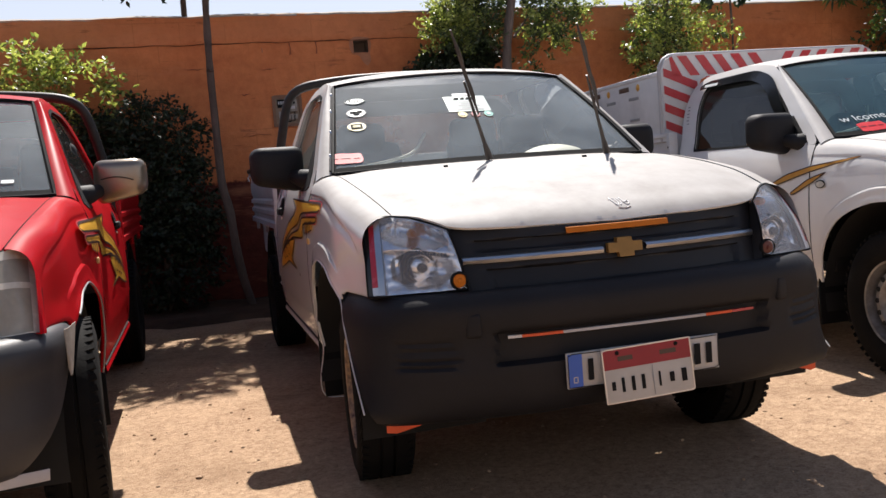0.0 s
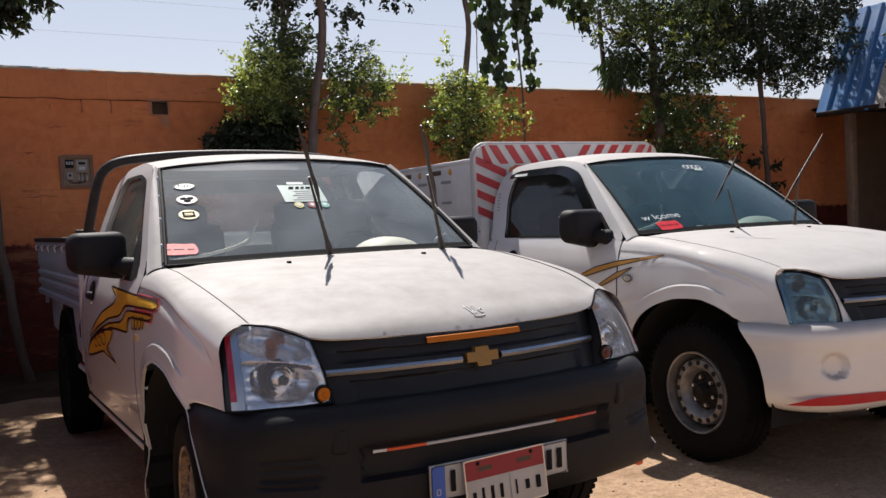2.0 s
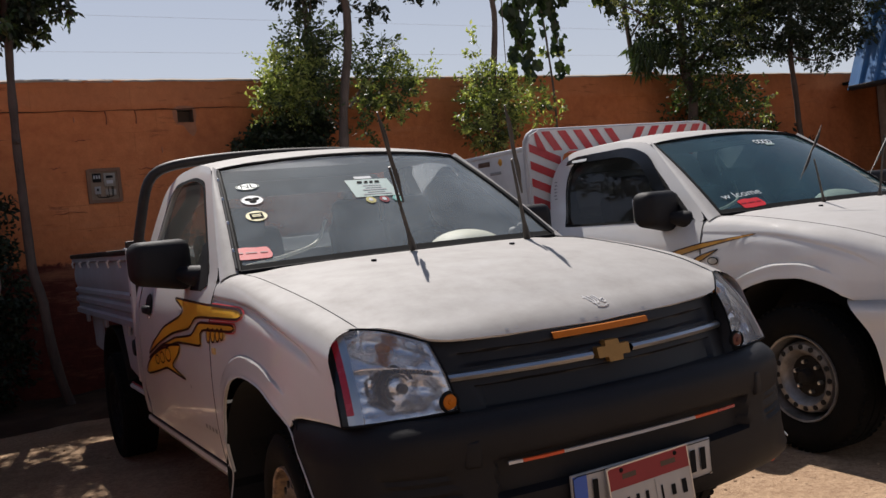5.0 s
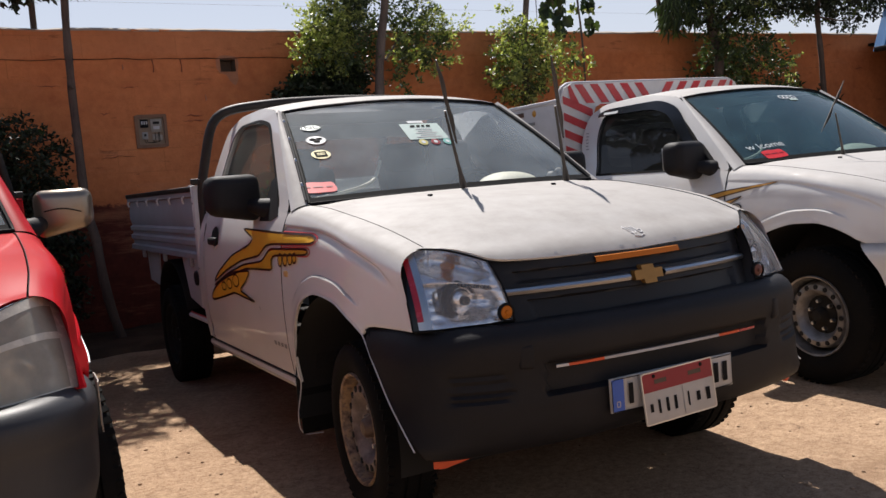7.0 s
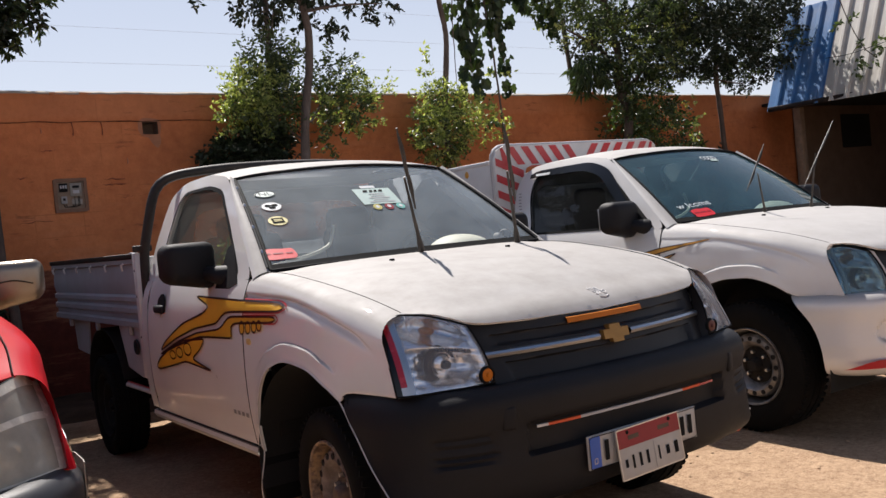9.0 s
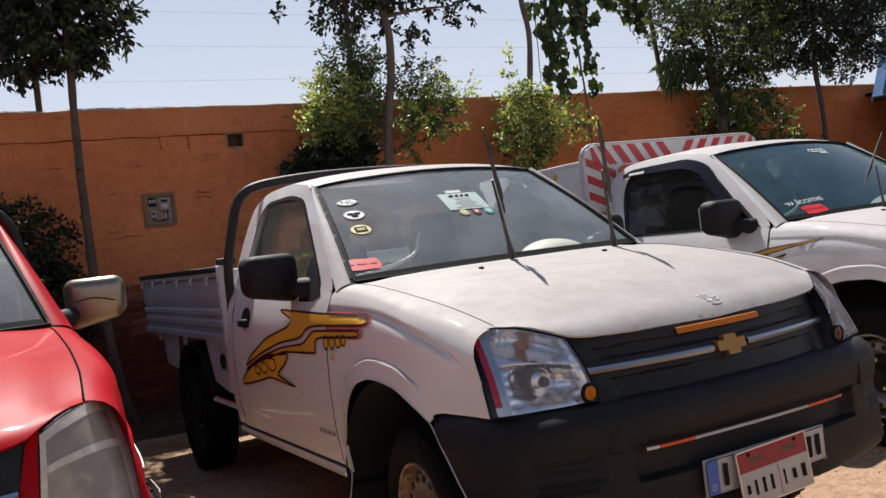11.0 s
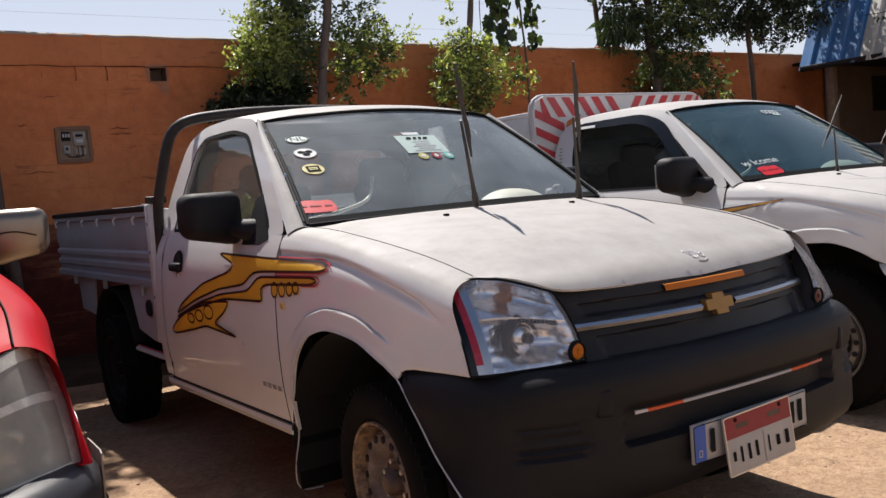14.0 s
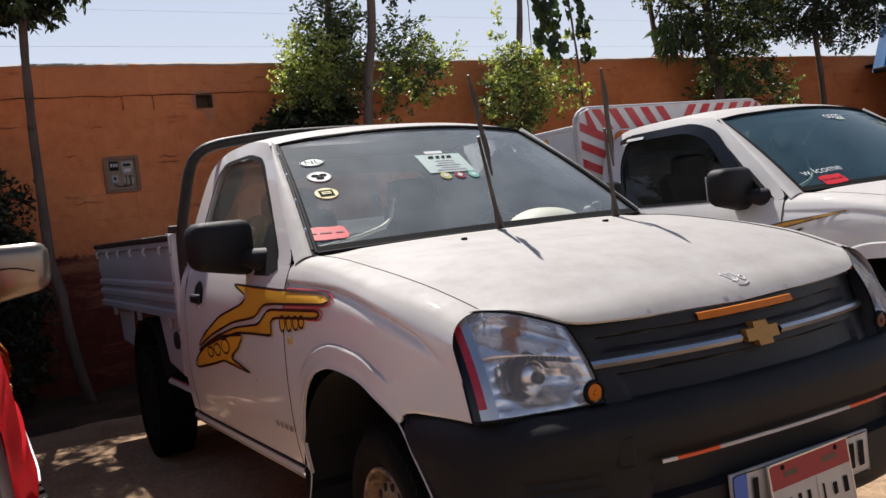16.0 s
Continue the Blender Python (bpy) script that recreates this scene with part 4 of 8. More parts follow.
    for v in (0.16, 0.40, 0.64, 0.86) if o.get("three") else ():
        x, y, z = ws_point(-(0.715 - 0.131 * v) * 1.022, v, 0.012)
        part("moulding_clip", box((0.010, 0.008, 0.020), (x, y, z), 0.003, rot=(-35, 0, 0)), "chrome", screen)
    # rear wall with its window
    oo = by_keys([(-0.78, 0.50), (0.78, 0.50), (0.80, 1.08), (0.585, 1.56), (-0.585, 1.56), (-0.80, 1.08)], 6, 1)
    ii = by_keys([(-0.50, 1.16), (0.50, 1.16), (0.56, 1.20), (0.50, 1.46), (-0.50, 1.46), (-0.56, 1.20)], 6, 1)
    trim = by_keys([(-0.74, 0.52), (0.74, 0.52), (0.77, 1.08), (0.565, 1.54), (-0.565, 1.54), (-0.77, 1.08)], 6, 1)
    part("rear_trim", ring_loft(trim, ii, lambda x, z: (x, 2.650 - 0.10 * max(0.0, z - 1.1), z)), "lining", truck)
    back = part("cab_back", ring_loft(oo, ii, lambda x, z: (x, 2.672 - 0.10 * max(0.0, z - 1.1), z)), paint, truck)
    part("rear_glass", filled(ii, lambda x, z, d: (x, 2.668 - 0.10 * max(0.0, z - 1.1), z)), o["rear_glass"], back).visible_shadow = False
    # interior
    part("cab_floor", box((1.50, 1.40, 0.05), (0, 1.95, 0.47)), "under", truck)
    part("bulkhead", box((1.50, 0.04, 0.62), (0, 1.225, 0.76)), "under", truck)
    dash_prof = [(1.14, 1.095), (1.22, 1.115), (1.36, 1.120), (1.47, 1.100), (1.50, 1.05), (1.46, 0.90), (1.40, 0.75)]
    dash = part("dashboard", sheet([[(x, y + 0.02 * (x / 0.7) ** 2, z) for y, z in dash_prof] for x in np.linspace(-0.70, 0.70, 15)]), "dash", truck)
    hump = sheet([[(0.345 + 0.178 * math.sin(f * math.pi / 2) * math.cos(a), 1.225 + 0.17 * f * f, 1.105 + 0.088 * math.sin(f * math.pi / 2) * math.sin(a)) for a in np.linspace(0, math.pi, 19)] for f in np.linspace(0.02, 1.0, 10)])
    part("instrument_hood", hump, "dashlight", dash, "pale cover on the instrument hood")
    part("air_vent", tube([(0.02 + 0.17 * math.cos(a), 1.36 - 0.10 * math.sin(a), 1.128) for a in np.linspace(0, math.pi, 14)], 0.008, 6), "dashlight", dash)
    wheel = tube([(0.34 + 0.185 * math.cos(a), 1.60 + 0.085 * math.sin(a), 1.045 + 0.165 * math.sin(a)) for a in np.linspace(0, 2 * math.pi, 33)], 0.014, 8)
    tube([(0.34 - 0.18, 1.60, 1.045), (0.34, 1.585, 1.03), (0.34 + 0.18, 1.60, 1.045)], 0.02, 8, wheel)
    part("steering_wheel", wheel, "seal", truck)
    for x in (-0.38, 0.26, 0.56):
        w = 0.44 if x < 0 else 0.30
        seat = part("seat", box((w, 0.50, 0.14), (x, 1.98, 0.76), 0.05), "seat", truck)
        part("seat_back", box((w, 0.13, 0.60), (x, 2.27, 1.00), 0.05, rot=(-14, 0, 0)), "seat", seat)
        if x != 0.26 or o.get("three"):
            part("headrest", box((0.27, 0.10, 0.20), (x, 2.31, 1.30), 0.05, seg=4), "seat", seat)
    part("strap", tube(curve_points([(-0.66, 1.33, 1.14), (-0.45, 1.42, 1.165), (-0.30, 1.50, 1.20), (-0.20, 1.62, 1.29)], 16), 0.008, 6), "dashlight", dash)


def hood(truck, o):
    rows = []
    n = 34
    for i in range(n + 1):
        f = i / n
        g = f ** 1.5
        r = []
        for j in range(41):
            u = -1 + 2 * j / 40
            xf = u * 0.692
            yf = hood_front(abs(xf))
            yr = 1.092 + 0.105 * abs(u) ** 2.2
            y = yf + (yr - yf) * g
            x = u * (0.692 + (seam_x(max(0.27, y)) - 0.006 - 0.692) * 1.0)
            z = hood_z(x, y)
            z += (seam_z(max(0.27, y)) - 0.001 - z) * smooth01(0.80, 1.0, abs(u))
            r.append((x, y, z))
        rows.append(r)
    panel = sheet(rows)
    rims = [e for e in panel.edges if len(e.link_faces) == 1]
    ext = bmesh.ops.extrude_edge_only(panel, edges=rims)
    bmesh.ops.translate(panel, vec=(0, 0.010, -0.006), verts=[v for v in ext["geom"] if isinstance(v, bmesh.types.BMVert)])
    ob = part("hood", panel, o["paint"], truck)
    for x in (-0.3, 0.31):
        z = hood_z(x, 0.95)
        nz = box((0.016, 0.020, 0.010), (x, 0.95, z + 0.003), 0.003)
        part("washer_nozzle", nz, "seal", ob)
    part("cowl", sheet([[(x, 1.075 + 0.105 * abs(x / 0.715) ** 2.2 + 0.012, hood_z(x, 1.08) - 0.014), (x, 1.125 + 0.103 * (x / 0.715) ** 2, 1.126 - 0.006 * (x / 0.7) ** 2)] for x in np.linspace(-0.715, 0.715, 25)]), "black", truck)
    return ob


def bumper_profile(o):
    return [(0.075, 0.728), (0.046, 0.7275), (0.024, 0.7205), (0.008, 0.7065), (-0.004, 0.686), (-0.007, 0.655), (-0.004, 0.628), (0.001, 0.606), (0.003, 0.585), (0.003, 0.560),
            (0.003, 0.540), (0.002, 0.520), (0.001, 0.500), (0.0, 0.480), (0.002, 0.455), (0.004, 0.425), (0.010, 0.395), (0.022, 0.365), (0.045, 0.340), (0.085, 0.325)]


corner_y = spline([(0.325, 0.085), (0.372, 0.135), (0.425, 0.204), (0.50, 0.294), (0.60, 0.384), (0.67, 0.450), (0.73, 0.470)])


def bumper(truck, o):
    prof = bumper_profile(o)
    fine = []
    for (a, b), (c, d) in zip(prof, prof[1:]):
        fine += [(a, b), ((a + c) / 2, (b + d) / 2)]
    fine.append(prof[-1])
    m = len(bump_curve)
    rows = []
    for off, z in fine:
        y_end = corner_y(z) if o["lamp"] == "round" else 0.085 + (z - 0.365) / (0.714 - 0.365) * 0.34 if o["bumper"] == "black" else 0.285 - 0.1 * (z - 0.386) + 1.696 * (z - 0.386) ** 2
        full = [p for p in bump_curve if p[1] < y_end]
        nxt = bump_curve[min(len(full), m - 1)]
        g = (y_end - full[-1][1]) / max(1e-6, nxt[1] - full[-1][1])
        if 0 < g < 1:
            full.append((full[-1][0] + (nxt[0] - full[-1][0]) * g, y_end))
        pts = curve_points([bump_curve[0]] + full[1:], 64) if len(full) > 2 else full
        r = []
        for k, (x, y) in enumerate(pts):
            q0, q1 = pts[max(0, k - 1)], pts[min(len(pts) - 1, k + 1)]
            dx, dy = q1[0] - q0[0], q1[1] - q0[1]
            ln = math.hypot(dx, dy) or 1
            nx, ny = -dy / ln, dx / ln
            d = off
            if o["lamp"] == "angular":
                x -= 0.026 * smooth01(0.60, 0.84, x)
            else:
                d += 0.026 * smooth01(0.66, 0.82, x) * smooth01(0.58, 0.72, z)
            if o["bumper"] == "black":
                d += 0.032 * smooth01(0.47, 0.455, x) * smooth01(0.500, 0.508, z) * smooth01(0.608, 0.600, z)
                v = (0.0 if o["paint"] == "red" else 1.0) * smooth01(0.570, 0.582, x) * smooth01(0.762, 0.750, x) * smooth01(0.500, 0.508, z) * smooth01(0.590, 0.582, z)
                d += 0.012 * v * (0.65 + 0.35 * math.cos(2 * math.pi * (z - 0.505) / 0.026))
            else:
                d += 0.040 * smooth01(0.40, 0.39, x) * smooth01(0.455, 0.465, z) * smooth01(0.60, 0.59, z)
                d += 0.034 * smooth01(0.060, 0.044, math.hypot((x - 0.665) * 1.15, z - 0.545))
            if o["bumper"] == "black" and o["lamp"] == "round":
                # the lower corner stays square towards the wheel
                x += max(0.0, 0.852 - pts[-1][0]) * smooth01(0.62, 1.0, k / (len(pts) - 1))
            r.append((x + nx * d, y + ny * d, z + (0.010 * smooth01(0.35, 0.0, x) * smooth01(0.5, 0.34, z))))
        rows.append([(-x, y, z) for x, y, z in r[:0:-1]] + r)
    ob = part("bumper", sheet(rows), o["bumper_mat"], truck, o["bumper_label"])
    if o["bumper"] == "black":
        parts_ = [(-0.428, -0.385, "signwhite"), (-0.385, -0.255, "orange"), (-0.255, 0.235, "bedgrey"), (0.235, 0.335, "orange"), (0.335, 0.42, "redplastic")]
        for a, b, mt in parts_:
            rows = []
            for x in np.linspace(a, b, 8):
                k = min(range(m), key=lambda i: abs(bump_curve[i][0] - abs(x)))
                y = bump_curve[k][1] + 0.018
                z = 0.586 - 0.006 * (x + 0.42) / 0.84
                rows.append([(x, y, z - 0.005), (x, y - 0.005, z - 0.004), (x, y - 0.005, z + 0.004), (x, y, z + 0.005)])
            part("reflective_strip", sheet(rows), mt, ob)
        for s in (-1, 1):
            if o["paint"] != "red":
                k = min(range(m), key=lambda i: abs(bump_curve[i][0] - 0.53))
                pad = box((0.050, 0.026, 0.075), (s * 0.53, bump_curve[k][1] + 0.006, 0.632), 0.011, rot=(0, 0, s * 22), seg=3)
                part("bumper_pad", pad, o["bumper_mat"], ob)
            if o["paint"] == "red":
                def plan_x(y):
                    k = min(range(m - 1), key=lambda i: abs(bump_curve[i][1] - y))
                    x = bump_curve[k][0]
                    return x - 0.026 * smooth01(0.60, 0.84, x)
                rows = []
                for z in np.linspace(0.575, 0.716, 7):
                    y1 = 0.085 + (z - 0.365) / 0.349 * 0.34
                    y0 = y1 - 0.02 - 0.15 * (z - 0.575) / 0.141
                    rows.append([(s * (plan_x(y) + 0.012), y - 0.004, z) for y in np.linspace(y0, y1, 6)])
                part("corner_piece", thick(sheet(rows), 0.003), "metergrey", ob, "dull silver bumper corner piece")
            if o["paint"] != "red":
                flap = filled([(0.785, 0.348), (0.785, 0.300), (0.755, 0.298), (0.66, 0.330), (0.645, 0.344)], lambda a, b, d: (s * a, 0.115 + (a - 0.715) * 0.45, b))
                part("orange_flap", thick(flap, 0.005), "orange", ob, "orange reflective flap under the bumper", smooth=False)
            else:
                part("bumper_lip", box((0.15, 0.006, 0.034), (s * 0.70, 0.11, 0.325), 0.002, rot=(0, s * 4, s * 28)), "bedgrey", ob, "grey lip under the bumper")
    else:
        for s in (-1, 1):
            rows = []
            for k in range(14):
                f = k / 13
                i = int(14 + 30 * f)
                x, y = bump_curve[i]
                h = 0.045 * (1 - abs(2 * f - 1) ** 3) + 0.003
                rows.append([(s * (x + 0.004), y - 0.004 + 0.020, 0.372), (s * (x + 0.004), y - 0.006 + 0.006, 0.372 + h)])
            part("red_stripe", sheet(rows), "redpaint", ob, "red stripe along the bumper foot")
    return ob


def grille_y(x, z):
    return 0.032 + 0.075 * (x / 0.51) ** 2 + (z - 0.818) * 0.42


def grille(truck, o):
    rows = []
    for h in np.linspace(0.0, 1.0, 47):
        half = 0.488 + h * 0.057
        r = []
        for u in np.linspace(-1, 1, 61):
            x = u * half
            z = 0.684 + h * (hood_z(x, hood_front(abs(x))) - 0.004 - 0.684)
            y = grille_y(x, z)
            lim = half - 0.065
            edge = smooth01(lim, lim - 0.012, abs(x))
            slot = smooth01(0.836, 0.841, z) * smooth01(0.874, 0.869, z) + smooth01(0.722, 0.727, z) * smooth01(0.786, 0.781, z)
            y += 0.015 * edge * slot
            r.append((x, y, z))
        rows.append(r)
    ob = part("grille", sheet(rows), o["grille_mat"], truck)
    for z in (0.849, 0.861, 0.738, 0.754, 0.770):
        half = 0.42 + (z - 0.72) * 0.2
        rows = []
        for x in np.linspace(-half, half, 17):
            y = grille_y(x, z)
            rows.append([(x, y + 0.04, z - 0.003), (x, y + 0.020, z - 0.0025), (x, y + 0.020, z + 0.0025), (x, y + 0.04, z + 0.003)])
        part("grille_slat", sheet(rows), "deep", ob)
    for s in (-1, 1):
        rows = []
        for f in np.linspace(0, 1, 13):
            x = 0.074 + f * (0.515 - 0.074)
            h = 0.0120
            y = grille_y(x, 0.814)
            rows.append([(s * x, y + 0.004, 0.814 - h), (s * x, y - 0.014, 0.814 - h + 0.003), (s * x, y - 0.019, 0.814 + 0.002), (s * x, y - 0.012, 0.814 + h - 0.002), (s * x, y + 0.004, 0.814 + h)])
        part("chrome_bar", sheet(rows), "chrome", ob, "chrome grille bar")
    bow = [(-0.078, -0.018), (-0.034, -0.018), (-0.034, -0.036), (0.030, -0.036), (0.034, -0.018), (0.072, -0.018), (0.080, 0.018), (0.036, 0.018), (0.036, 0.036), (-0.028, 0.036), (-0.032, 0.018), (-0.072, 0.018)]
    cross = filled([(a * 0.78, b * 0.82) for a, b in bow], lambda a, b, d: (a, grille_y(a, 0.818 + b) - 0.020, 0.818 + b))
    bmesh.ops.recalc_face_normals(cross, faces=cross.faces)
    r = bmesh.ops.extrude_face_region(cross, geom=cross.faces[:])
    bmesh.ops.translate(cross, vec=(0, 0.024, 0), verts=[v for v in r["geom"] if isinstance(v, bmesh.types.BMVert)])
    part("emblem", cross, "gold", ob, "faded gold cross-shaped emblem", smooth=False)
    if o.get("amber_bar"):
        rows = [[(x, grille_y(x, 0.885) - 0.004, 0.873), (x, grille_y(x, 0.885) - 0.012, 0.875), (x, grille_y(x, 0.885) - 0.006, 0.892), (x, grille_y(x, 0.885) + 0.006, 0.893)] for x in np.linspace(-0.178, 0.180, 12)]
        part("amber_strip", sheet(rows), "amber", ob, "orange reflective strip above the emblem")
    return ob


LAMPS = {
    "round": ([(0.518, 0.044, 0.735), (0.60, 0.066, 0.732), (0.68, 0.098, 0.730), (0.75, 0.128, 0.728), (0.785, 0.150, 0.727), (0.803, 0.174, 0.727)],
              [(0.546, 0.126, 0.917), (0.60, 0.176, 0.942), (0.655, 0.232, 0.9615), (0.705, 0.272, 0.9665), (0.750, 0.292, 0.953), (0.777, 0.302, 0.928)]),
    "angular": ([(0.545, 0.078, 0.712), (0.625, 0.102, 0.714), (0.70, 0.138, 0.715), (0.770, 0.187, 0.715)],
                [(0.572, 0.152, 0.914), (0.62, 0.198, 0.938), (0.665, 0.248, 0.952), (0.718, 0.312, 0.952)]),
}
LAMPS["swept"] = ([(0.545, 0.078, 0.712), (0.625, 0.102, 0.714), (0.71, 0.146, 0.715), (0.788, 0.208, 0.715)],
                  [(0.572, 0.148, 0.926), (0.63, 0.202, 0.951), (0.70, 0.292, 0.964), (0.758, 0.392, 0.947)])
LAMP_LINES = {k: (curve_points(b, 31), curve_points(t, 31)) for k, (b, t) in LAMPS.items()}


def lamp_shape(kind):
    lower, upper = LAMP_LINES[kind]

    def at(u, v, s, depth=0.0):
        b, t = lower[int(round(u * 30))], upper[int(round(u * 30))]
        p = [b[k] + (t[k] - b[k]) * v for k in range(3)]
        bul = 0.016 * math.sin(math.pi * v)
        return (s * (p[0] + 0.25 * bul * u - depth * 0.25 * u), p[1] - bul + depth, p[2] + 0.25 * bul)
    return at


def headlamp(truck, s, o):
    lamp_point = lamp_shape(o.get("lamp_line", o["lamp"]))
    us = [k / 30 for k in range(31)]
    lens = sheet([[lamp_point(u, v, s) for u in us] for v in np.linspace(0, 1, 13)])
    ob = part("headlamp", lens, o["lens"], truck, o["lens_label"])
    ob.visible_shadow = False
    # reflector bowls behind the lens
    rows = []
    for v in np.linspace(0, 1, 37):
        r = []
        for u in us:
            x, y, z = lamp_point(u, v, s)
            d = 0.02
            if 0.04 < u < 0.80 and 0.03 < v < 0.97:
                up = v > 0.56
                cu, cv, ru, rv = (0.42, 0.76, 0.36, 0.19) if up else (0.40, 0.30, 0.34, 0.24)
                q = ((u - cu) / ru) ** 2 + ((v - cv) / rv) ** 2
                d = 0.026 + 0.050 * max(0.0, 1 - q) ** 0.7
                d += (0.0022 * math.cos(u * 84) if up else 0.003 * math.cos(u * 46) + 0.002 * math.cos(v * 60))
            r.append((x - s * 0.012 * u, y + d, z))
        rows.append(r)
    part("reflector", sheet(rows), "reflector", ob)
    back = sheet([[lamp_point(u, v, s, 0.14) for u in us[::3]] for v in np.linspace(0, 1, 5)])
    part("lamp_housing", back, "grille", ob)
    rim = [lamp_point(u, 0, s) for u in us] + [lamp_point(1, v, s) for v in np.linspace(0.05, 1, 12)] + [lamp_point(u, 1, s) for u in us[::-1]] + [lamp_point(0, v, s) for v in np.linspace(1, 0, 12)]
    part("lamp_gasket", tube(rim, 0.0034 if o["lens"] == "lens" else 0.0042 if o["lens"] != "lensfog" else 0.002, 6, caps=False), "seal", ob)
    if o["lens"] == "lensfog":
        frost = bmesh.new()
        vs = list(np.linspace(0, 1, 13))
        sheet([[lamp_point(u, v, s, -0.0015) for u in (0.8667, 0.9333, 1.0)] for v in vs], frost)
        sheet([[lamp_point(u, v, s, -0.0015) for u in (0.0, 0.0334, 0.0667)] for v in vs], frost)
        sheet([[lamp_point(u, v, s, -0.0020) for u in us] for v in (0.89, 0.95, 1.0)], frost)
        sheet([[lamp_point(u, v, s, -0.0020) for u in us] for v in (0.0, 0.03, 0.06)], frost)
        sheet([[lamp_point(u, v - 0.05 * u, s, -0.0025) for u in us[2:27]] for v in (0.585, 0.62, 0.655)], frost)
        part("lens_rim", frost, "haze", ob, "milky edge and bar of the worn lens")
    red = [[lamp_point(u, v, s, -0.0015) for u in (0.8667, 0.90, 0.9333)] for v in np.linspace(0.12, 0.95, 10)]
    if o["lamp"] == "round":
        part("side_reflector", sheet(red), "redplastic", ob, "red side reflector strip in the lamp")
    trim = sheet([[lamp_point(u, v, s, -0.0012 if o["lamp"] == "round" else 0.010) for u in (0.80, 0.8333, 0.8667)] for v in np.linspace(0.02, 0.98, 12)])
    part("inner_trim", trim, "satin" if o["lamp"] == "angular" else "chrome", ob)
    if o["lamp"] == "round":
        foot = sheet([[lamp_point(u, v, s, -0.0012) for u in (0.8667, 0.90, 0.9333)] for v in np.linspace(0.02, 0.12, 6)])
        part("outer_trim", sheet([[lamp_point(u, v, s, -0.0012) for u in (0.9333, 0.9667, 1.0)] for v in np.linspace(0.01, 0.99, 12)]), "smoke", ob, "smoked outer edge of the lamp")
        comb = bmesh.new()
        for k in range(10):
            x, y, z = lamp_point(0.1333 + 0.0334 * k, 0.525, s, 0.014)
            box((0.007, 0.012, 0.010), (x, y, z), 0.0015, comb, seg=1)
        sheet([[lamp_point(u, v, s, 0.018) for u in us[3:15]] for v in (0.49, 0.53, 0.55)], comb)
        part("ledge_comb", comb, "grille", ob, "dark toothed strip under the ledge")
        part("chrome_foot", foot, "chrome", ob)
        inner = [lamp_point(0, v, s) for v in np.linspace(-0.02, 1.0, 9)]
        edge = [(s * (0.486 + (z - 0.684) / 0.22 * 0.057), grille_y(0.515, z), z) for z in np.linspace(0.715, 0.908, 9)]
        part("lamp_surround", sheet([inner, [tuple((p + q) / 2 for p, q in zip(m, n)) for m, n in zip(inner, edge)], edge]), o["grille_mat"], truck)
    c = Vector(lamp_point(0.4333, 0.77, s, 0.045))
    b = lathe([(0.0, -0.026), (0.010, -0.022), (0.015, -0.006), (0.015, 0.010), (0.010, 0.04)], 16, c, axis="y")
    part("bulb", b, "amber", ob, "amber indicator bulb")
    c = Vector(lamp_point(0.40, 0.31, s, 0.05))
    part("projector", lathe([(0.0, -0.012), (0.018, -0.010), (0.034, 0.0), (0.040, 0.012), (0.036, 0.03)], 24, c, axis="y"), "reflector", ob)
    part("projector_shroud", lathe([(0.040, 0.004), (0.046, -0.006), (0.056, 0.000), (0.062, 0.020)], 24, c, axis="y"), "grille", ob)
    part("bulb_shield", lathe([(0.0, -0.030), (0.014, -0.028), (0.016, 0.0)], 16, c, axis="y"), "grille", ob)
    ledge = sheet([[lamp_point(u, 0.555, s, d) for u in us[1:25]] for d in (0.010, 0.055)])
    part("lamp_ledge", thick(ledge, 0.004), "reflector", ob)
    if o["lamp"] == "angular":
        inner = [lamp_point(0, v, s) for v in np.linspace(-0.05, 1.05, 9)]
        edge = [(s * (0.484 + (z - 0.684) / 0.22 * 0.057), grille_y(0.515, z), z) for z in np.linspace(0.70, 0.912, 9)]
        part("lamp_surround", sheet([inner, [tuple((p + q) / 2 for p, q in zip(m, n)) for m, n in zip(inner, edge)], edge]), o["paint"], truck)
    if o.get("clearance"):
        c = lamp_point(0.0667, 0.14, s, -0.006)
        part("clearance_lamp", lathe([(0.0, -0.010), (0.006, -0.009), (0.008, -0.005), (0.020, -0.003), (0.023, 0.004)], 22, c, axis="y"), "amber" if s < 0 else "darkred", ob, "round amber clearance lamp" if s < 0 else "round dark red clearance lamp")
        part("lamp_bezel", lathe([(0.023, -0.006), (0.0275, -0.005), (0.029, 0.006)], 22, c, axis="y"), "ink", ob)
    return ob


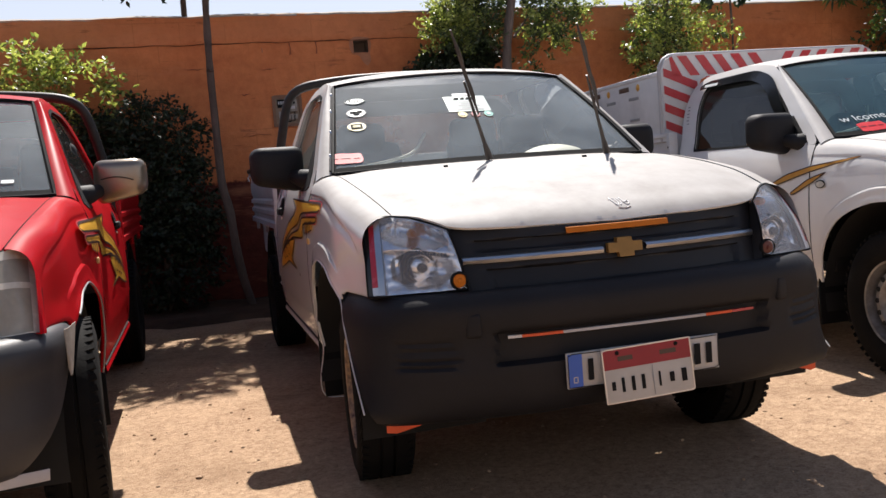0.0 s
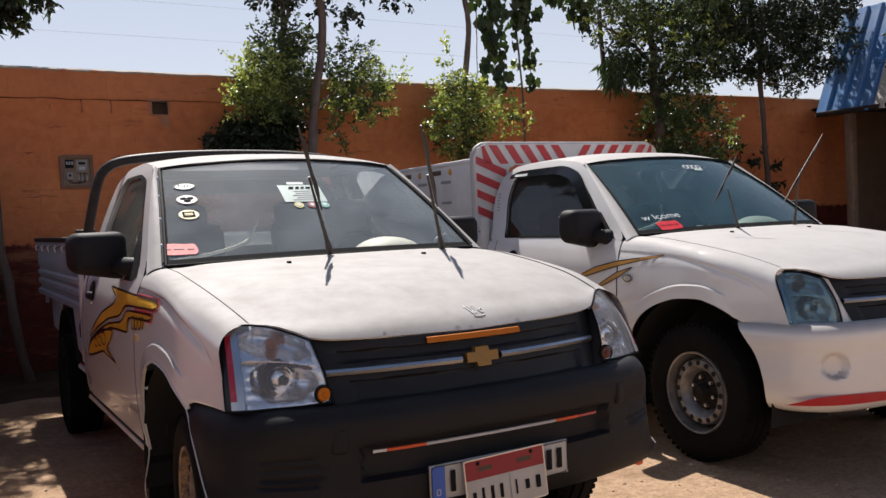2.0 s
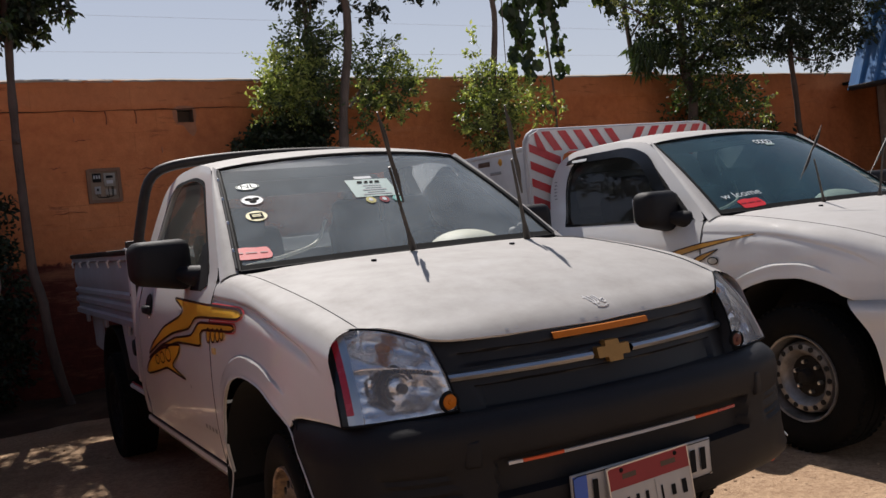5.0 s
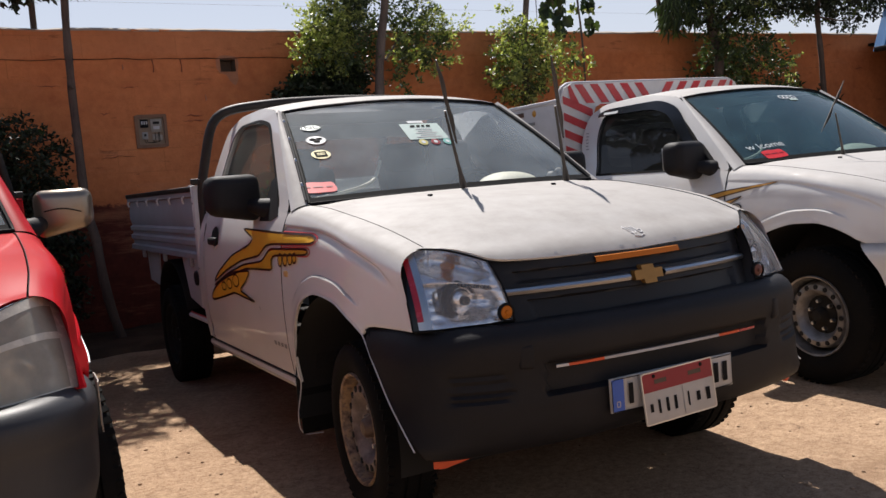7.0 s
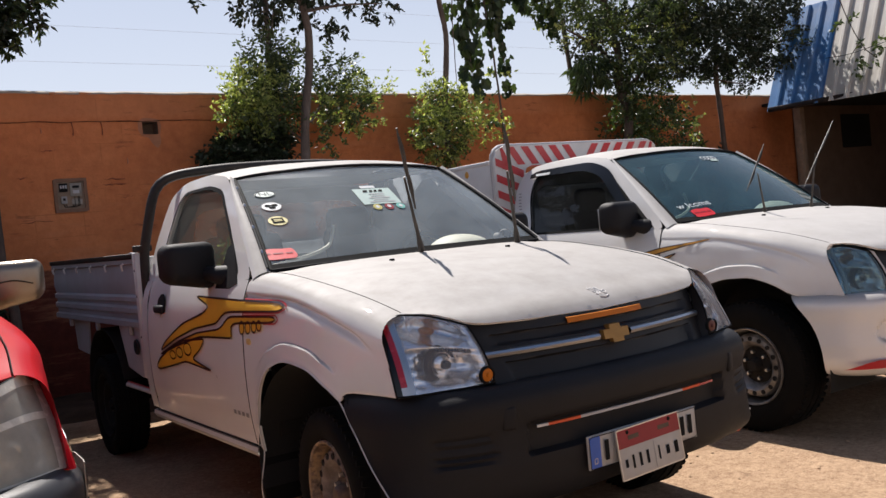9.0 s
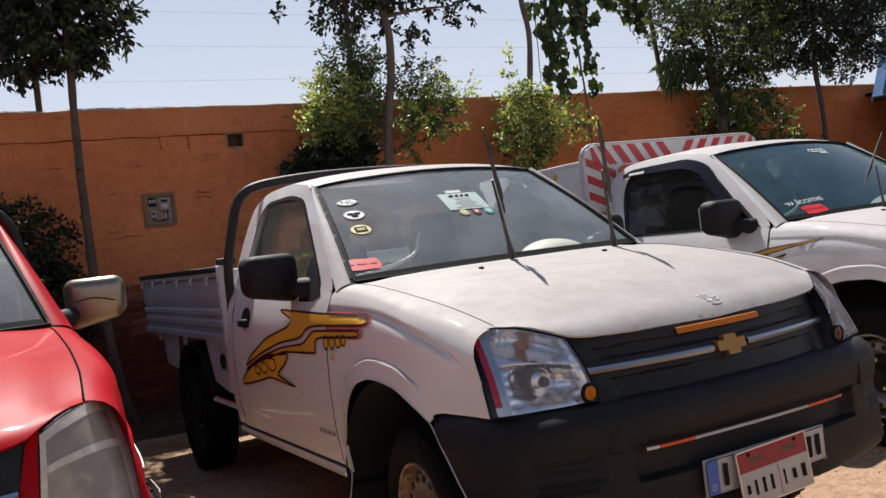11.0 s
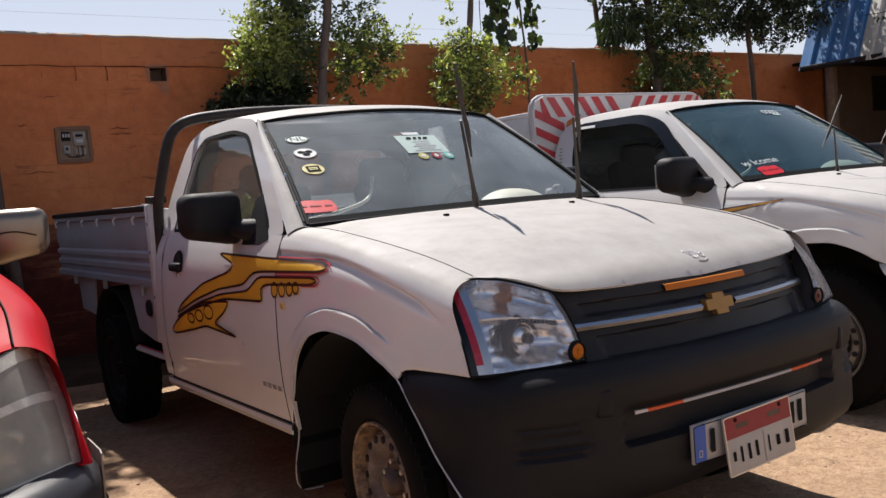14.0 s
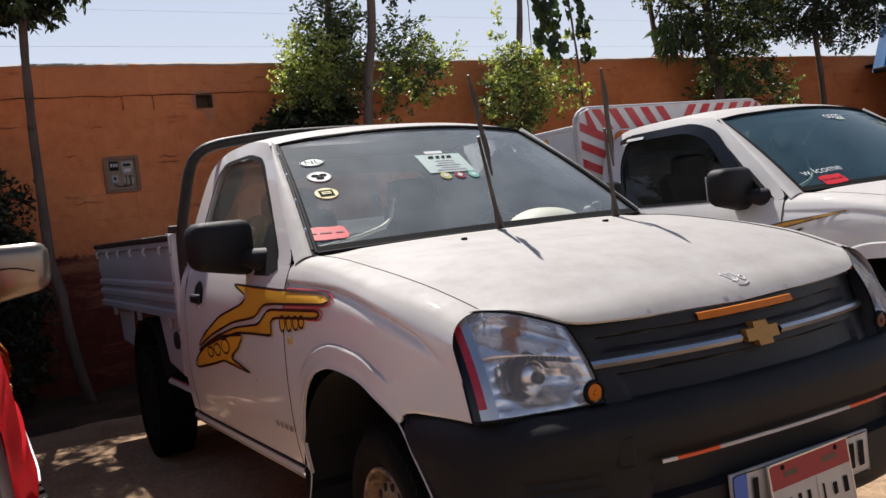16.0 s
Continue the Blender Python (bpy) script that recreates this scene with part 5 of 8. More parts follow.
def wheel(truck, x, y, s, rim_mat, steer=0.0, r=0.345, sunk=0.0):
    c = (s * x, y, r - sunk)
    prof = [(0.198, -0.075), (0.225, -0.098), (0.275, -0.103), (r - 0.027, -0.096), (r - 0.009, -0.082), (r, -0.062), (r, -0.030), (r - 0.008, -0.027), (r - 0.008, -0.020), (r, -0.017),
            (r, 0.017), (r - 0.008, 0.020), (r - 0.008, 0.027), (r, 0.030), (r, 0.062), (r - 0.009, 0.082), (r - 0.027, 0.096), (0.275, 0.103), (0.225, 0.098), (0.198, 0.075)]
    ty = part("tyre", lathe(prof, 56, c, sign=s), "rubber", truck, "dusty black tyre")
    if steer:
        turn = Matrix.Rotation(radians(steer), 3, "Z")
        ty.location = Vector(c) - turn @ Vector(c)
        ty.rotation_euler = (0, 0, radians(steer))
    blocks = bmesh.new()
    for k in range(56):
        a = 2 * math.pi * k / 56
        for q in (-0.062, 0.062):
            b = box((0.042, 0.020, 0.010), (0, 0, 0), 0.0)
            bmesh.ops.rotate(b, cent=(0, 0, 0), matrix=Matrix.Rotation(0.25 * (1 if q > 0 else -1), 3, "Z"), verts=b.verts)
            bmesh.ops.translate(b, vec=(q + (0.008 if q > 0 else -0.008), 0, r - 0.006), verts=b.verts)
            bmesh.ops.rotate(b, cent=(0, 0, 0), matrix=Matrix.Rotation(a, 3, "X"), verts=b.verts)
            bmesh.ops.translate(b, vec=c, verts=b.verts)
            join(blocks, b)
    tagged(part("tread", blocks, "rubber", ty, smooth=False), kind="stuff")
    rim_prof = [(0.206, 0.085), (0.202, 0.094), (0.194, 0.090), (0.189, 0.066), (0.185, 0.000), (0.178, -0.034), (0.164, -0.034)]
    part("rim", lathe(rim_prof, 48, c, sign=s), rim_mat, ty, "steel rim with round vent holes")
    disc_prof = [(0.172, 0.010), (0.167, 0.050), (0.157, 0.064), (0.132, 0.068), (0.116, 0.056), (0.104, 0.028), (0.096, 0.016), (0.0, 0.016)]
    part("rim_disc", lathe(disc_prof, 48, c, sign=s), "disc" if rim_mat == "steel_rust" else rim_mat, ty)
    for k in range(16):
        a = 2 * math.pi * k / 16
        h = lathe([(0.0, 0.0), (0.0125, 0.0), (0.0125, -0.006)], 12, (s * (x + 0.0695), y + 0.1445 * math.cos(a), c[2] + 0.1445 * math.sin(a)), sign=s)
        part("vent_hole", h, "deep", ty)
    hub = lathe([(0.0, 0.074), (0.026, 0.072), (0.036, 0.062), (0.040, 0.030), (0.090, 0.020), (0.100, 0.018)], 24, c, sign=s)
    part("hub_cap", hub, "rusthub" if rim_mat == "steel_rust" else "under", ty)
    for k in range(6):
        a = 2 * math.pi * (k + 0.3) / 6
        part("wheel_nut", lathe([(0.0, 0.024), (0.009, 0.022), (0.011, 0.0)], 6, (s * (x + 0.022), y + 0.070 * math.cos(a), c[2] + 0.070 * math.sin(a)), sign=s), "chrome", ty)


def mirror(truck, s, mat, label, out=0.0, ahead=0.0, size=1.0):
    b = box((0.225, 0.115, 0.150), (0, 0, 0), 0.040, seg=4)
    for v in b.verts:
        inner = 0.5 - s * v.co.x / 0.225
        if v.co.z < 0:
            v.co.z -= 0.042 * inner * (-v.co.z / 0.075)
        if v.co.y < 0:
            v.co.y -= 0.018 * math.cos(v.co.x / 0.225 * math.pi)
    bmesh.ops.rotate(b, cent=(0, 0, 0), matrix=Matrix.Rotation(radians(-10 * s), 3, "Z"), verts=b.verts)
    bmesh.ops.scale(b, vec=(size, size, size * 1.04), verts=b.verts)
    bmesh.ops.translate(b, vec=(s * (0.905 + out), 1.685 - ahead, 1.190), verts=b.verts)
    ob = part("wing_mirror", b, mat, truck, label)
    if mat == "mirrorchrome":
        turn = Matrix.Rotation(radians(-10 * s), 3, "Z")
        line = [turn @ Vector((0.1125 * u, -0.0590 - 0.018 * math.cos(u * math.pi / 2), -0.010 + 0.010 * math.cos(3 * u) - 0.008 * u)) * size + Vector((s * (0.905 + out), 1.685 - ahead, 1.190)) for u in np.linspace(-0.62, 0.62, 18)]
        part("parting_line", tube(line, 0.0028, 6), "tube", ob)
    arm = tube(curve_points([(s * 0.752, 1.555 - ahead, 1.110), (s * 0.79, 1.575 - ahead, 1.118), (s * 0.84, 1.64 - ahead, 1.135)], 8), [0.046, 0.048, 0.046, 0.043, 0.04, 0.036, 0.032, 0.03], 14)
    part("mirror_arm", arm, "black", ob)
    part("arm_cap", lathe([(0.0, -0.012), (0.020, -0.010), (0.026, 0.0), (0.026, 0.02)], 16, (s * 0.735, 1.545 - ahead, 1.150), axis="y"), "dash", ob)
    g = box((0.190, 0.006, 0.125), (0, 0, 0), 0.002)
    bmesh.ops.rotate(g, cent=(0, 0, 0), matrix=Matrix.Rotation(radians(-10 * s), 3, "Z"), verts=g.verts)
    bmesh.ops.translate(g, vec=(s * (0.917 + out), 1.747 - ahead + 0.06 * (size - 1), 1.185), verts=g.verts)
    part("mirror_glass", g, "chrome", ob)


def wipers(truck, up, tips=None):
    for (bx, by, bz), (tx, ty_, tz), *loose in tips or (((-0.068, 1.075, 1.142), (-0.269, 0.896, 1.653)), ((0.485, 1.091, 1.132), (0.250, 0.845, 1.657))):
        if not up:
            tx, ty_, tz = bx - 0.50, by + 0.12, bz + 0.10
        a, t = Vector((bx, by, bz)), Vector((tx, ty_, tz))
        reach = 1.0 if loose else 0.62
        arm = tube([a + (t - a) * f for f in (0, 0.06, 0.12, 0.3, reach)], [0.014, 0.010, 0.007, 0.006, 0.004] if loose else [0.016, 0.014, 0.009, 0.007, 0.005], 8)
        ob = part("wiper", arm, "wiper", truck, "black wiper arm folded away from the windscreen" if up else "black wiper arm")
        side = Vector((0.012, -0.010, 0))
        if loose:
            # the blade has tipped over on its pivot
            a, t = (Vector(p) for p in loose[0])
            a = a - (t - a) * 0.36 / 0.64
        blade = tube([a + (t - a) * f + side for f in (0.36, 0.50, 0.68, 0.85, 1.0)], [0.002, 0.0034, 0.0038, 0.0034, 0.002] if loose else [0.004, 0.0075, 0.0085, 0.007, 0.004], 6)
        part("wiper_blade", blade, "wiper", ob)
        for f0, f1 in ((0.42, 0.68), (0.68, 0.96)):
            bridge = tube([a + (t - a) * (f0 + (f1 - f0) * g) + side * (1.0 + 0.55 * math.sin(math.pi * g)) for g in np.linspace(0, 1, 7)], 0.0036, 6)
            part("blade_bridge", bridge, "wiper", ob)


def bed(truck, o):
    mat = o["bed"]
    y0, y1, x0 = 2.735, 4.90, 0.812
    prof = [(0.0, 1.222), (0.024, 1.224), (0.026, 1.200), (0.004, 1.192), (0.008, 1.17), (0.016, 1.12), (0.016, 1.07), (0.004, 1.025), (0.020, 1.012), (0.020, 0.990), (0.004, 0.978),
            (0.004, 0.962), (0.020, 0.950), (0.020, 0.925), (0.004, 0.912), (0.004, 0.885), (0.024, 0.876), (0.024, 0.845), (0.0, 0.840)]
    base = part("bed_floor", box((1.62, y1 - y0, 0.04), (0, (y0 + y1) / 2, 0.865), 0.004), mat, truck)
    for s in (-1, 1):
        rows = [[(s * (x0 + x), y, z) for x, z in prof] + [(s * (x0 - 0.02), y, 0.84), (s * (x0 - 0.02), y, 1.222)] for y in np.linspace(y0, y1, 6)]
        side = part("bed_side", sheet(rows), "bedside" if mat == "bedgrey" else mat, truck, o["bed_label"])
        part("top_rail", box((0.058, y1 - y0, 0.030), (s * (x0 + 0.006), (y0 + y1) / 2, 1.239), 0.006), o["rail"], side)
        for k in range(6):
            y = y0 + 0.22 + k * 0.37
            part("rope_hook", tube([(s * (x0 + 0.02), y, 1.205), (s * (x0 + 0.036), y + 0.010, 1.190), (s * (x0 + 0.028), y + 0.018, 1.160)], 0.006, 6), "signwhite", side)
            if k % 2 == 0:
                part("side_stay", box((0.022, 0.034, 0.060), (s * (x0 + 0.010), y + 0.05, 0.822), 0.006), "bedside" if mat == "bedgrey" else mat, side)
        part("bed_post", box((0.06, 0.055, 0.68), (s * (x0 + 0.004), y0 - 0.018, 0.915), 0.008), "signwhite" if mat == "bedgrey" else mat, truck)
        for z in (0.80, 1.02, 1.16):
            part("bolt_hole", lathe([(0.0, 0.0015), (0.007, 0.001), (0.008, 0.0)], 10, (s * (x0 + 0.0345), y0 - 0.018, z), sign=s), "ink", truck)
        skirt = filled([(2.76, 0.565), (2.90, 0.560), (3.17, 0.600), (3.30, 0.84), (2.76, 0.84)], lambda y, z, d, s=s: (s * (x0 - 0.004), y, z))
        sk = part("skirt", thick(skirt, 0.012), mat, truck)
        part("fuel_cap", lathe([(0.0, 0.012), (0.04, 0.010), (0.045, 0.0)], 20, (s * (x0 + 0.002), 2.93, 0.73), sign=s), "black", sk)
        part("slot", box((0.01, 0.06, 0.10), (s * (x0 + 0.004), 2.80, 0.655), 0.003), "deep", sk)
        guard = [[(s * x, 3.763 - 0.46 * math.cos(a), 0.36 + 0.44 * math.sin(a)) for x in (0.80, 0.50)] for a in np.linspace(radians(20), radians(190), 20)]
        part("mud_guard", thick(sheet(guard), 0.01), "under", truck)
        rear = filled([(4.16, 0.84), (4.22, 0.60), (4.55, 0.62), (4.60, 0.84)], lambda y, z, d, s=s: (s * (x0 - 0.03), y, z))
        part("rear_skirt", thick(rear, 0.01), mat, truck)
    part("tailboard", box((1.62, 0.04, 0.38), (0, y1 + 0.022, 1.035), 0.008), mat, truck)
    part("headboard", box((1.60, 0.035, 0.40), (0, y0 + 0.02, 1.03), 0.006), mat, truck)
    if o["hoop"]:
        h = [(-0.80, 2.700, 0.95), (-0.795, 2.690, 1.20), (-0.760, 2.655, 1.42), (-0.715, 2.63, 1.58), (-0.655, 2.615, 1.635), (-0.55, 2.61, 1.660), (-0.25, 2.605, 1.682), (0, 2.605, 1.686)]
        h = h + [(-x, y, z) for x, y, z in h[-2::-1]]
        hp = part("hoop", tube(curve_points(h, 70), 0.026, 10), "tube", truck, "black tubular hoop behind the cab")
        for s in (-1, 1):
            part("hoop_bracket", box((0.10, 0.03, 0.035), (s * 0.80, 2.69, 1.275), 0.006), "tube", hp)
            part("hoop_shackle", tube([(s * 0.78, 2.70, 1.24), (s * 0.84, 2.78, 1.252), (s * 0.80, 2.90, 1.248)], 0.010, 6), mat, hp)


def chassis(truck):
    for s in (-1, 1):
        part("chassis_rail", box((0.09, 4.4, 0.14), (s * 0.42, 2.55, 0.50), 0.01), "under", truck)
    part("front_axle", box((1.30, 0.10, 0.10), (0, 0.72, 0.34), 0.03), "under", truck)
    part("rear_axle", tube([(-0.72, 3.763, 0.345), (-0.15, 3.763, 0.345), (0, 3.763, 0.345), (0.15, 3.763, 0.345), (0.72, 3.763, 0.345)], [0.05, 0.05, 0.13, 0.05, 0.05], 12), "under", truck)
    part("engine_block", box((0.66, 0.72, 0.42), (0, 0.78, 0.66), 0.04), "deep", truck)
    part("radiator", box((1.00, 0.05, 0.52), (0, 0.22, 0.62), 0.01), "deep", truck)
    part("undertray", box((1.10, 0.40, 0.03), (0, 0.32, 0.34), 0.01), "under", truck)
    part("gearbox", tube([(0, 1.10, 0.50), (0, 1.30, 0.50), (0, 1.75, 0.47), (0, 2.05, 0.47)], [0.20, 0.19, 0.12, 0.09], 12), "under", truck)
    part("propeller_shaft", tube([(0, 2.0, 0.47), (0, 3.70, 0.37)], 0.038, 10), "under", truck)
    part("exhaust", tube(curve_points([(0.22, 1.0, 0.46), (0.24, 1.6, 0.37), (0.24, 2.6, 0.37), (0.26, 3.3, 0.52), (0.30, 4.6, 0.50)], 24), 0.028, 10), "under", truck)
    for y in (1.35, 2.30):
        part("crossmember", box((0.80, 0.10, 0.10), (0, y, 0.43), 0.02), "under", truck)
    for s in (-1, 1):
        part("leaf_spring", tube(curve_points([(s * 0.52, 3.15, 0.46), (s * 0.52, 3.763, 0.38), (s * 0.52, 4.40, 0.48)], 16), 0.026, 8), "under", truck)
        part("wheel_arch_liner", sheet([[(s * 0.46, y, z) for z in (0.36, 0.60, 0.86)] for y in (0.30, 0.70, 1.16)]), "under", truck)
    part("fuel_tank", box((0.36, 0.80, 0.22), (0.55, 3.05, 0.52), 0.04), "under", truck)
    part("spare_tyre", lathe([(0.17, -0.09), (0.30, -0.10), (0.34, -0.05), (0.34, 0.05), (0.30, 0.10), (0.17, 0.09)], 32, (0, 4.45, 0.56), axis="z"), "rubber", truck)
    part("rear_bar", box((1.2, 0.05, 0.05), (0, 3.18, 0.47), 0.01), "bedgrey", truck)
    for s in (-1, 1):
        bar = part("side_guard", tube([(s * 0.78, 2.78, 0.475), (s * 0.78, 3.34, 0.475)], 0.014, 8), "signwhite", truck, "white guard bar with a red stripe")
        part("guard_stripe", tube([(s * 0.78, 2.79, 0.494), (s * 0.78, 3.33, 0.494)], 0.0045, 6), "redpaint", bar)


def groove(y, z):
    """How far the crease along the wing is let in."""
    if y > 1.268:
        return 0.0
    g = crease_z(y) - 0.008 - z
    return 0.011 * math.exp(-(g / (0.009 if g < 0 else 0.020)) ** 2) * smooth01(0.28, 0.40, y)


def side_place(s):
    return lambda y, z, d: (s * (side_x(y, z) - groove(y, z) + 0.0015 + d), y, z)


HAND_TOP = [(1.834, 1.030), (1.333, 1.018), (0.916, 1.015), (0.852, 0.998), (0.901, 0.982), (1.401, 0.969), (1.491, 0.958), (1.531, 0.918), (1.83, 0.883),
            (2.102, 0.825), (2.371, 0.746), (2.268, 0.805), (2.003, 0.900), (1.708, 0.958), (1.648, 0.987)]
HAND_MID = [(2.377, 0.729), (2.067, 0.814), (1.801, 0.865), (1.508, 0.893), (1.417, 0.949), (0.949, 0.962), (0.920, 0.952), (0.955, 0.939), (1.357, 0.923), (1.407, 0.902),
            (1.362, 0.861), (1.61, 0.854), (1.768, 0.848), (2.073, 0.796)]
HAND_LOW = [(2.46, 0.663), (2.383, 0.710), (2.196, 0.776), (1.991, 0.821), (1.708, 0.842), (1.769, 0.791), (1.893, 0.741), (1.639, 0.703), (1.746, 0.708), (1.984, 0.722), (2.143, 0.694), (2.402, 0.654)]


def hand_decal(truck, s, mat="decal"):
    pl = side_place(s)
    for k, shape in enumerate((HAND_TOP, HAND_MID, HAND_LOW)):
        n = len(shape) * 6
        line = rounded(shape, n, 1)
        # each shape is cut into strips so that it follows the curve of the door
        bm = filled(line, lambda a, b, d, k=k: pl(a, b, 0.0004 * k))
        bmesh.ops.subdivide_edges(bm, edges=[e for e in bm.edges if e.calc_length() > 0.04], cuts=4)
        for v in bm.verts:
            v.co.x = s * (side_x(v.co.y, v.co.z) - groove(v.co.y, v.co.z) + 0.0030 + 0.0005 * k)
        ob = part("decal", bm, mat, truck, "golden yellow hand-shaped vinyl decal", smooth=True)
        part("decal_outline", ribbon(line, 0.0085, pl, 0.0050), "outline", ob)
        if k < 2:
            tip = [p for p in curve_points(([(1.262, 1.0225), (1.10, 1.0215), (0.925, 1.0195), (0.853, 0.998), (0.92, 0.9765), (1.10, 0.9715), (1.262, 0.9675)], [(1.262, 0.9585), (1.10, 0.9635), (0.945, 0.9665), (0.915, 0.952), (0.95, 0.9345), (1.05, 0.9305)])[k], 40)]
            part("decal_edge", ribbon(tip, 0.0055, pl, 0.0044, shut=False), "redpaint", ob)
    for k, (cy, cz, ry, rz) in enumerate(((1.264, 0.908, 0.026, 0.026), (1.201, 0.911, 0.026, 0.024), (1.139, 0.916, 0.025, 0.022), (1.089, 0.922, 0.022, 0.019),
                                          (2.168, 0.742, 0.042, 0.020), (2.063, 0.760, 0.046, 0.024), (1.945, 0.782, 0.052, 0.028))):
        line = oval(ry, rz, 20, cy, cz)
        ob = part("decal_finger", filled(line, lambda a, b, d: pl(a, b, 0.0042)), mat, truck, smooth=True)
        part("decal_outline", ribbon(line, 0.007, pl, 0.0058), "outline", ob)


def swoosh_decal(truck, s):
    pl = side_place(s)
    for shape in ([(0.89, 1.030), (1.264, 0.990), (1.454, 0.953), (1.60, 0.900), (1.56, 0.892), (1.40, 0.932), (1.266, 0.962)],
                  [(1.129, 0.962), (1.268, 0.928), (1.43, 0.850), (1.395, 0.846), (1.255, 0.902)]):
        line = rounded(shape, len(shape) * 6, 1)
        bm = filled(line, lambda a, b, d: pl(a, b, 0.003))
        bmesh.ops.subdivide_edges(bm, edges=[e for e in bm.edges if e.calc_length() > 0.10], cuts=3)
        for v in bm.verts:
            v.co.x = s * (side_x(v.co.y, v.co.z) + 0.004)
        ob = part("decal", bm, "decal2", truck, "ochre swoosh-shaped vinyl decal")
        part("decal_outline", ribbon(line, 0.006, pl, 0.0055), "outline", ob)


def pickup(o, loc, turn=0.0):
    t = thing("pickup_truck", o["label"], "pickup truck", "pickup trucks parked side by side", loc, turn)
    chassis(t)
    for s in (-1, 1):
        fender(t, s, o["paint"], o["lamp"] == "angular", o["bumper"] == "white", o["paint"] == "red", ((0.13, 0.372), (0.20, 0.425), (0.29, 0.50), (0.38, 0.60)) if o["bumper"] == "black" else ((0.335, 0.37), (0.375, 0.48), (0.41, 0.56), (0.44, 0.61)))
        door(t, s, o["paint"])
        headlamp(t, s, o)
        mirror(t, s, o["mirror"], o["mirror_label"], o.get("mirror_out", 0.0), o.get("mirror_ahead", 0.0), o.get("mirror_size", 1.08))
        for y in (o.get("axle", 0.725), 3.763):
            wheel(t, 0.728 + (o.get("track", 0.0) if y < 1 else 0.0), y, s, o["rim"] if y < 1 else "under", o.get("steer", 0.0) if y < 1 else 0.0, o.get("tyre", 0.345), o.get("sunk", 0.0))
    cab(t, o)
    hood(t, o)
    bumper(t, o)
    grille(t, o)
    wipers(t, o["wipers_up"], o.get("tips"))
    bed(t, o)
    return t


# ---- setting ----
def ground():
    xs = sorted(set([-400, -150, -60, -25, -12] + list(np.linspace(-6, 12, 73)) + [20, 40, 80, 150, 400]))
    ys = sorted(set([-400, -150, -60, -25, -10, -6] + list(np.linspace(-4, 8, 61)) + [12, 25, 60, 150, 400]))
    rows = []
    for x in xs:
        r = []
        for y in ys:
            near = smooth01(14, 6, math.hypot(x - 2, y - 2))
            z = 0.012 * near * noise.fractal(Vector((x * 1.3, y * 1.3, 0)), 1.0, 2.0, 4) - 0.006
            r.append((x, y, z))
        rows.append(r)
    ob = part("ground", sheet(rows), "ground", None)
    tagged(ob, "sandy trodden earth yard with fine gravel", "ground", kind="structure")


WALL_Y = 6.45


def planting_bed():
    """A strip of earth along the foot of the wall, in which the trees stand; its dark colour paints the wall's shade.
    """
    rows = []
    for x in np.arange(-8.8, 9.01, 0.10):
        front = 5.05 + 0.22 * noise.fractal(Vector((x * 0.8, 3.1, 0)), 1.0, 2.0, 4)
        rows.append([(x, front + (WALL_Y + 0.02 - front) * f, -0.02 + 0.055 * smooth01(0.0, 0.22, f) + 0.018 * noise.fractal(Vector((x * 3, f * 5, 7)), 1.0, 2.0, 4)) for f in np.linspace(0, 1, 14)])
    tagged(part("planting_bed", sheet(rows), "soil", None), "strip of earth below the wall, coloured dark as shade", "soil", kind="structure")


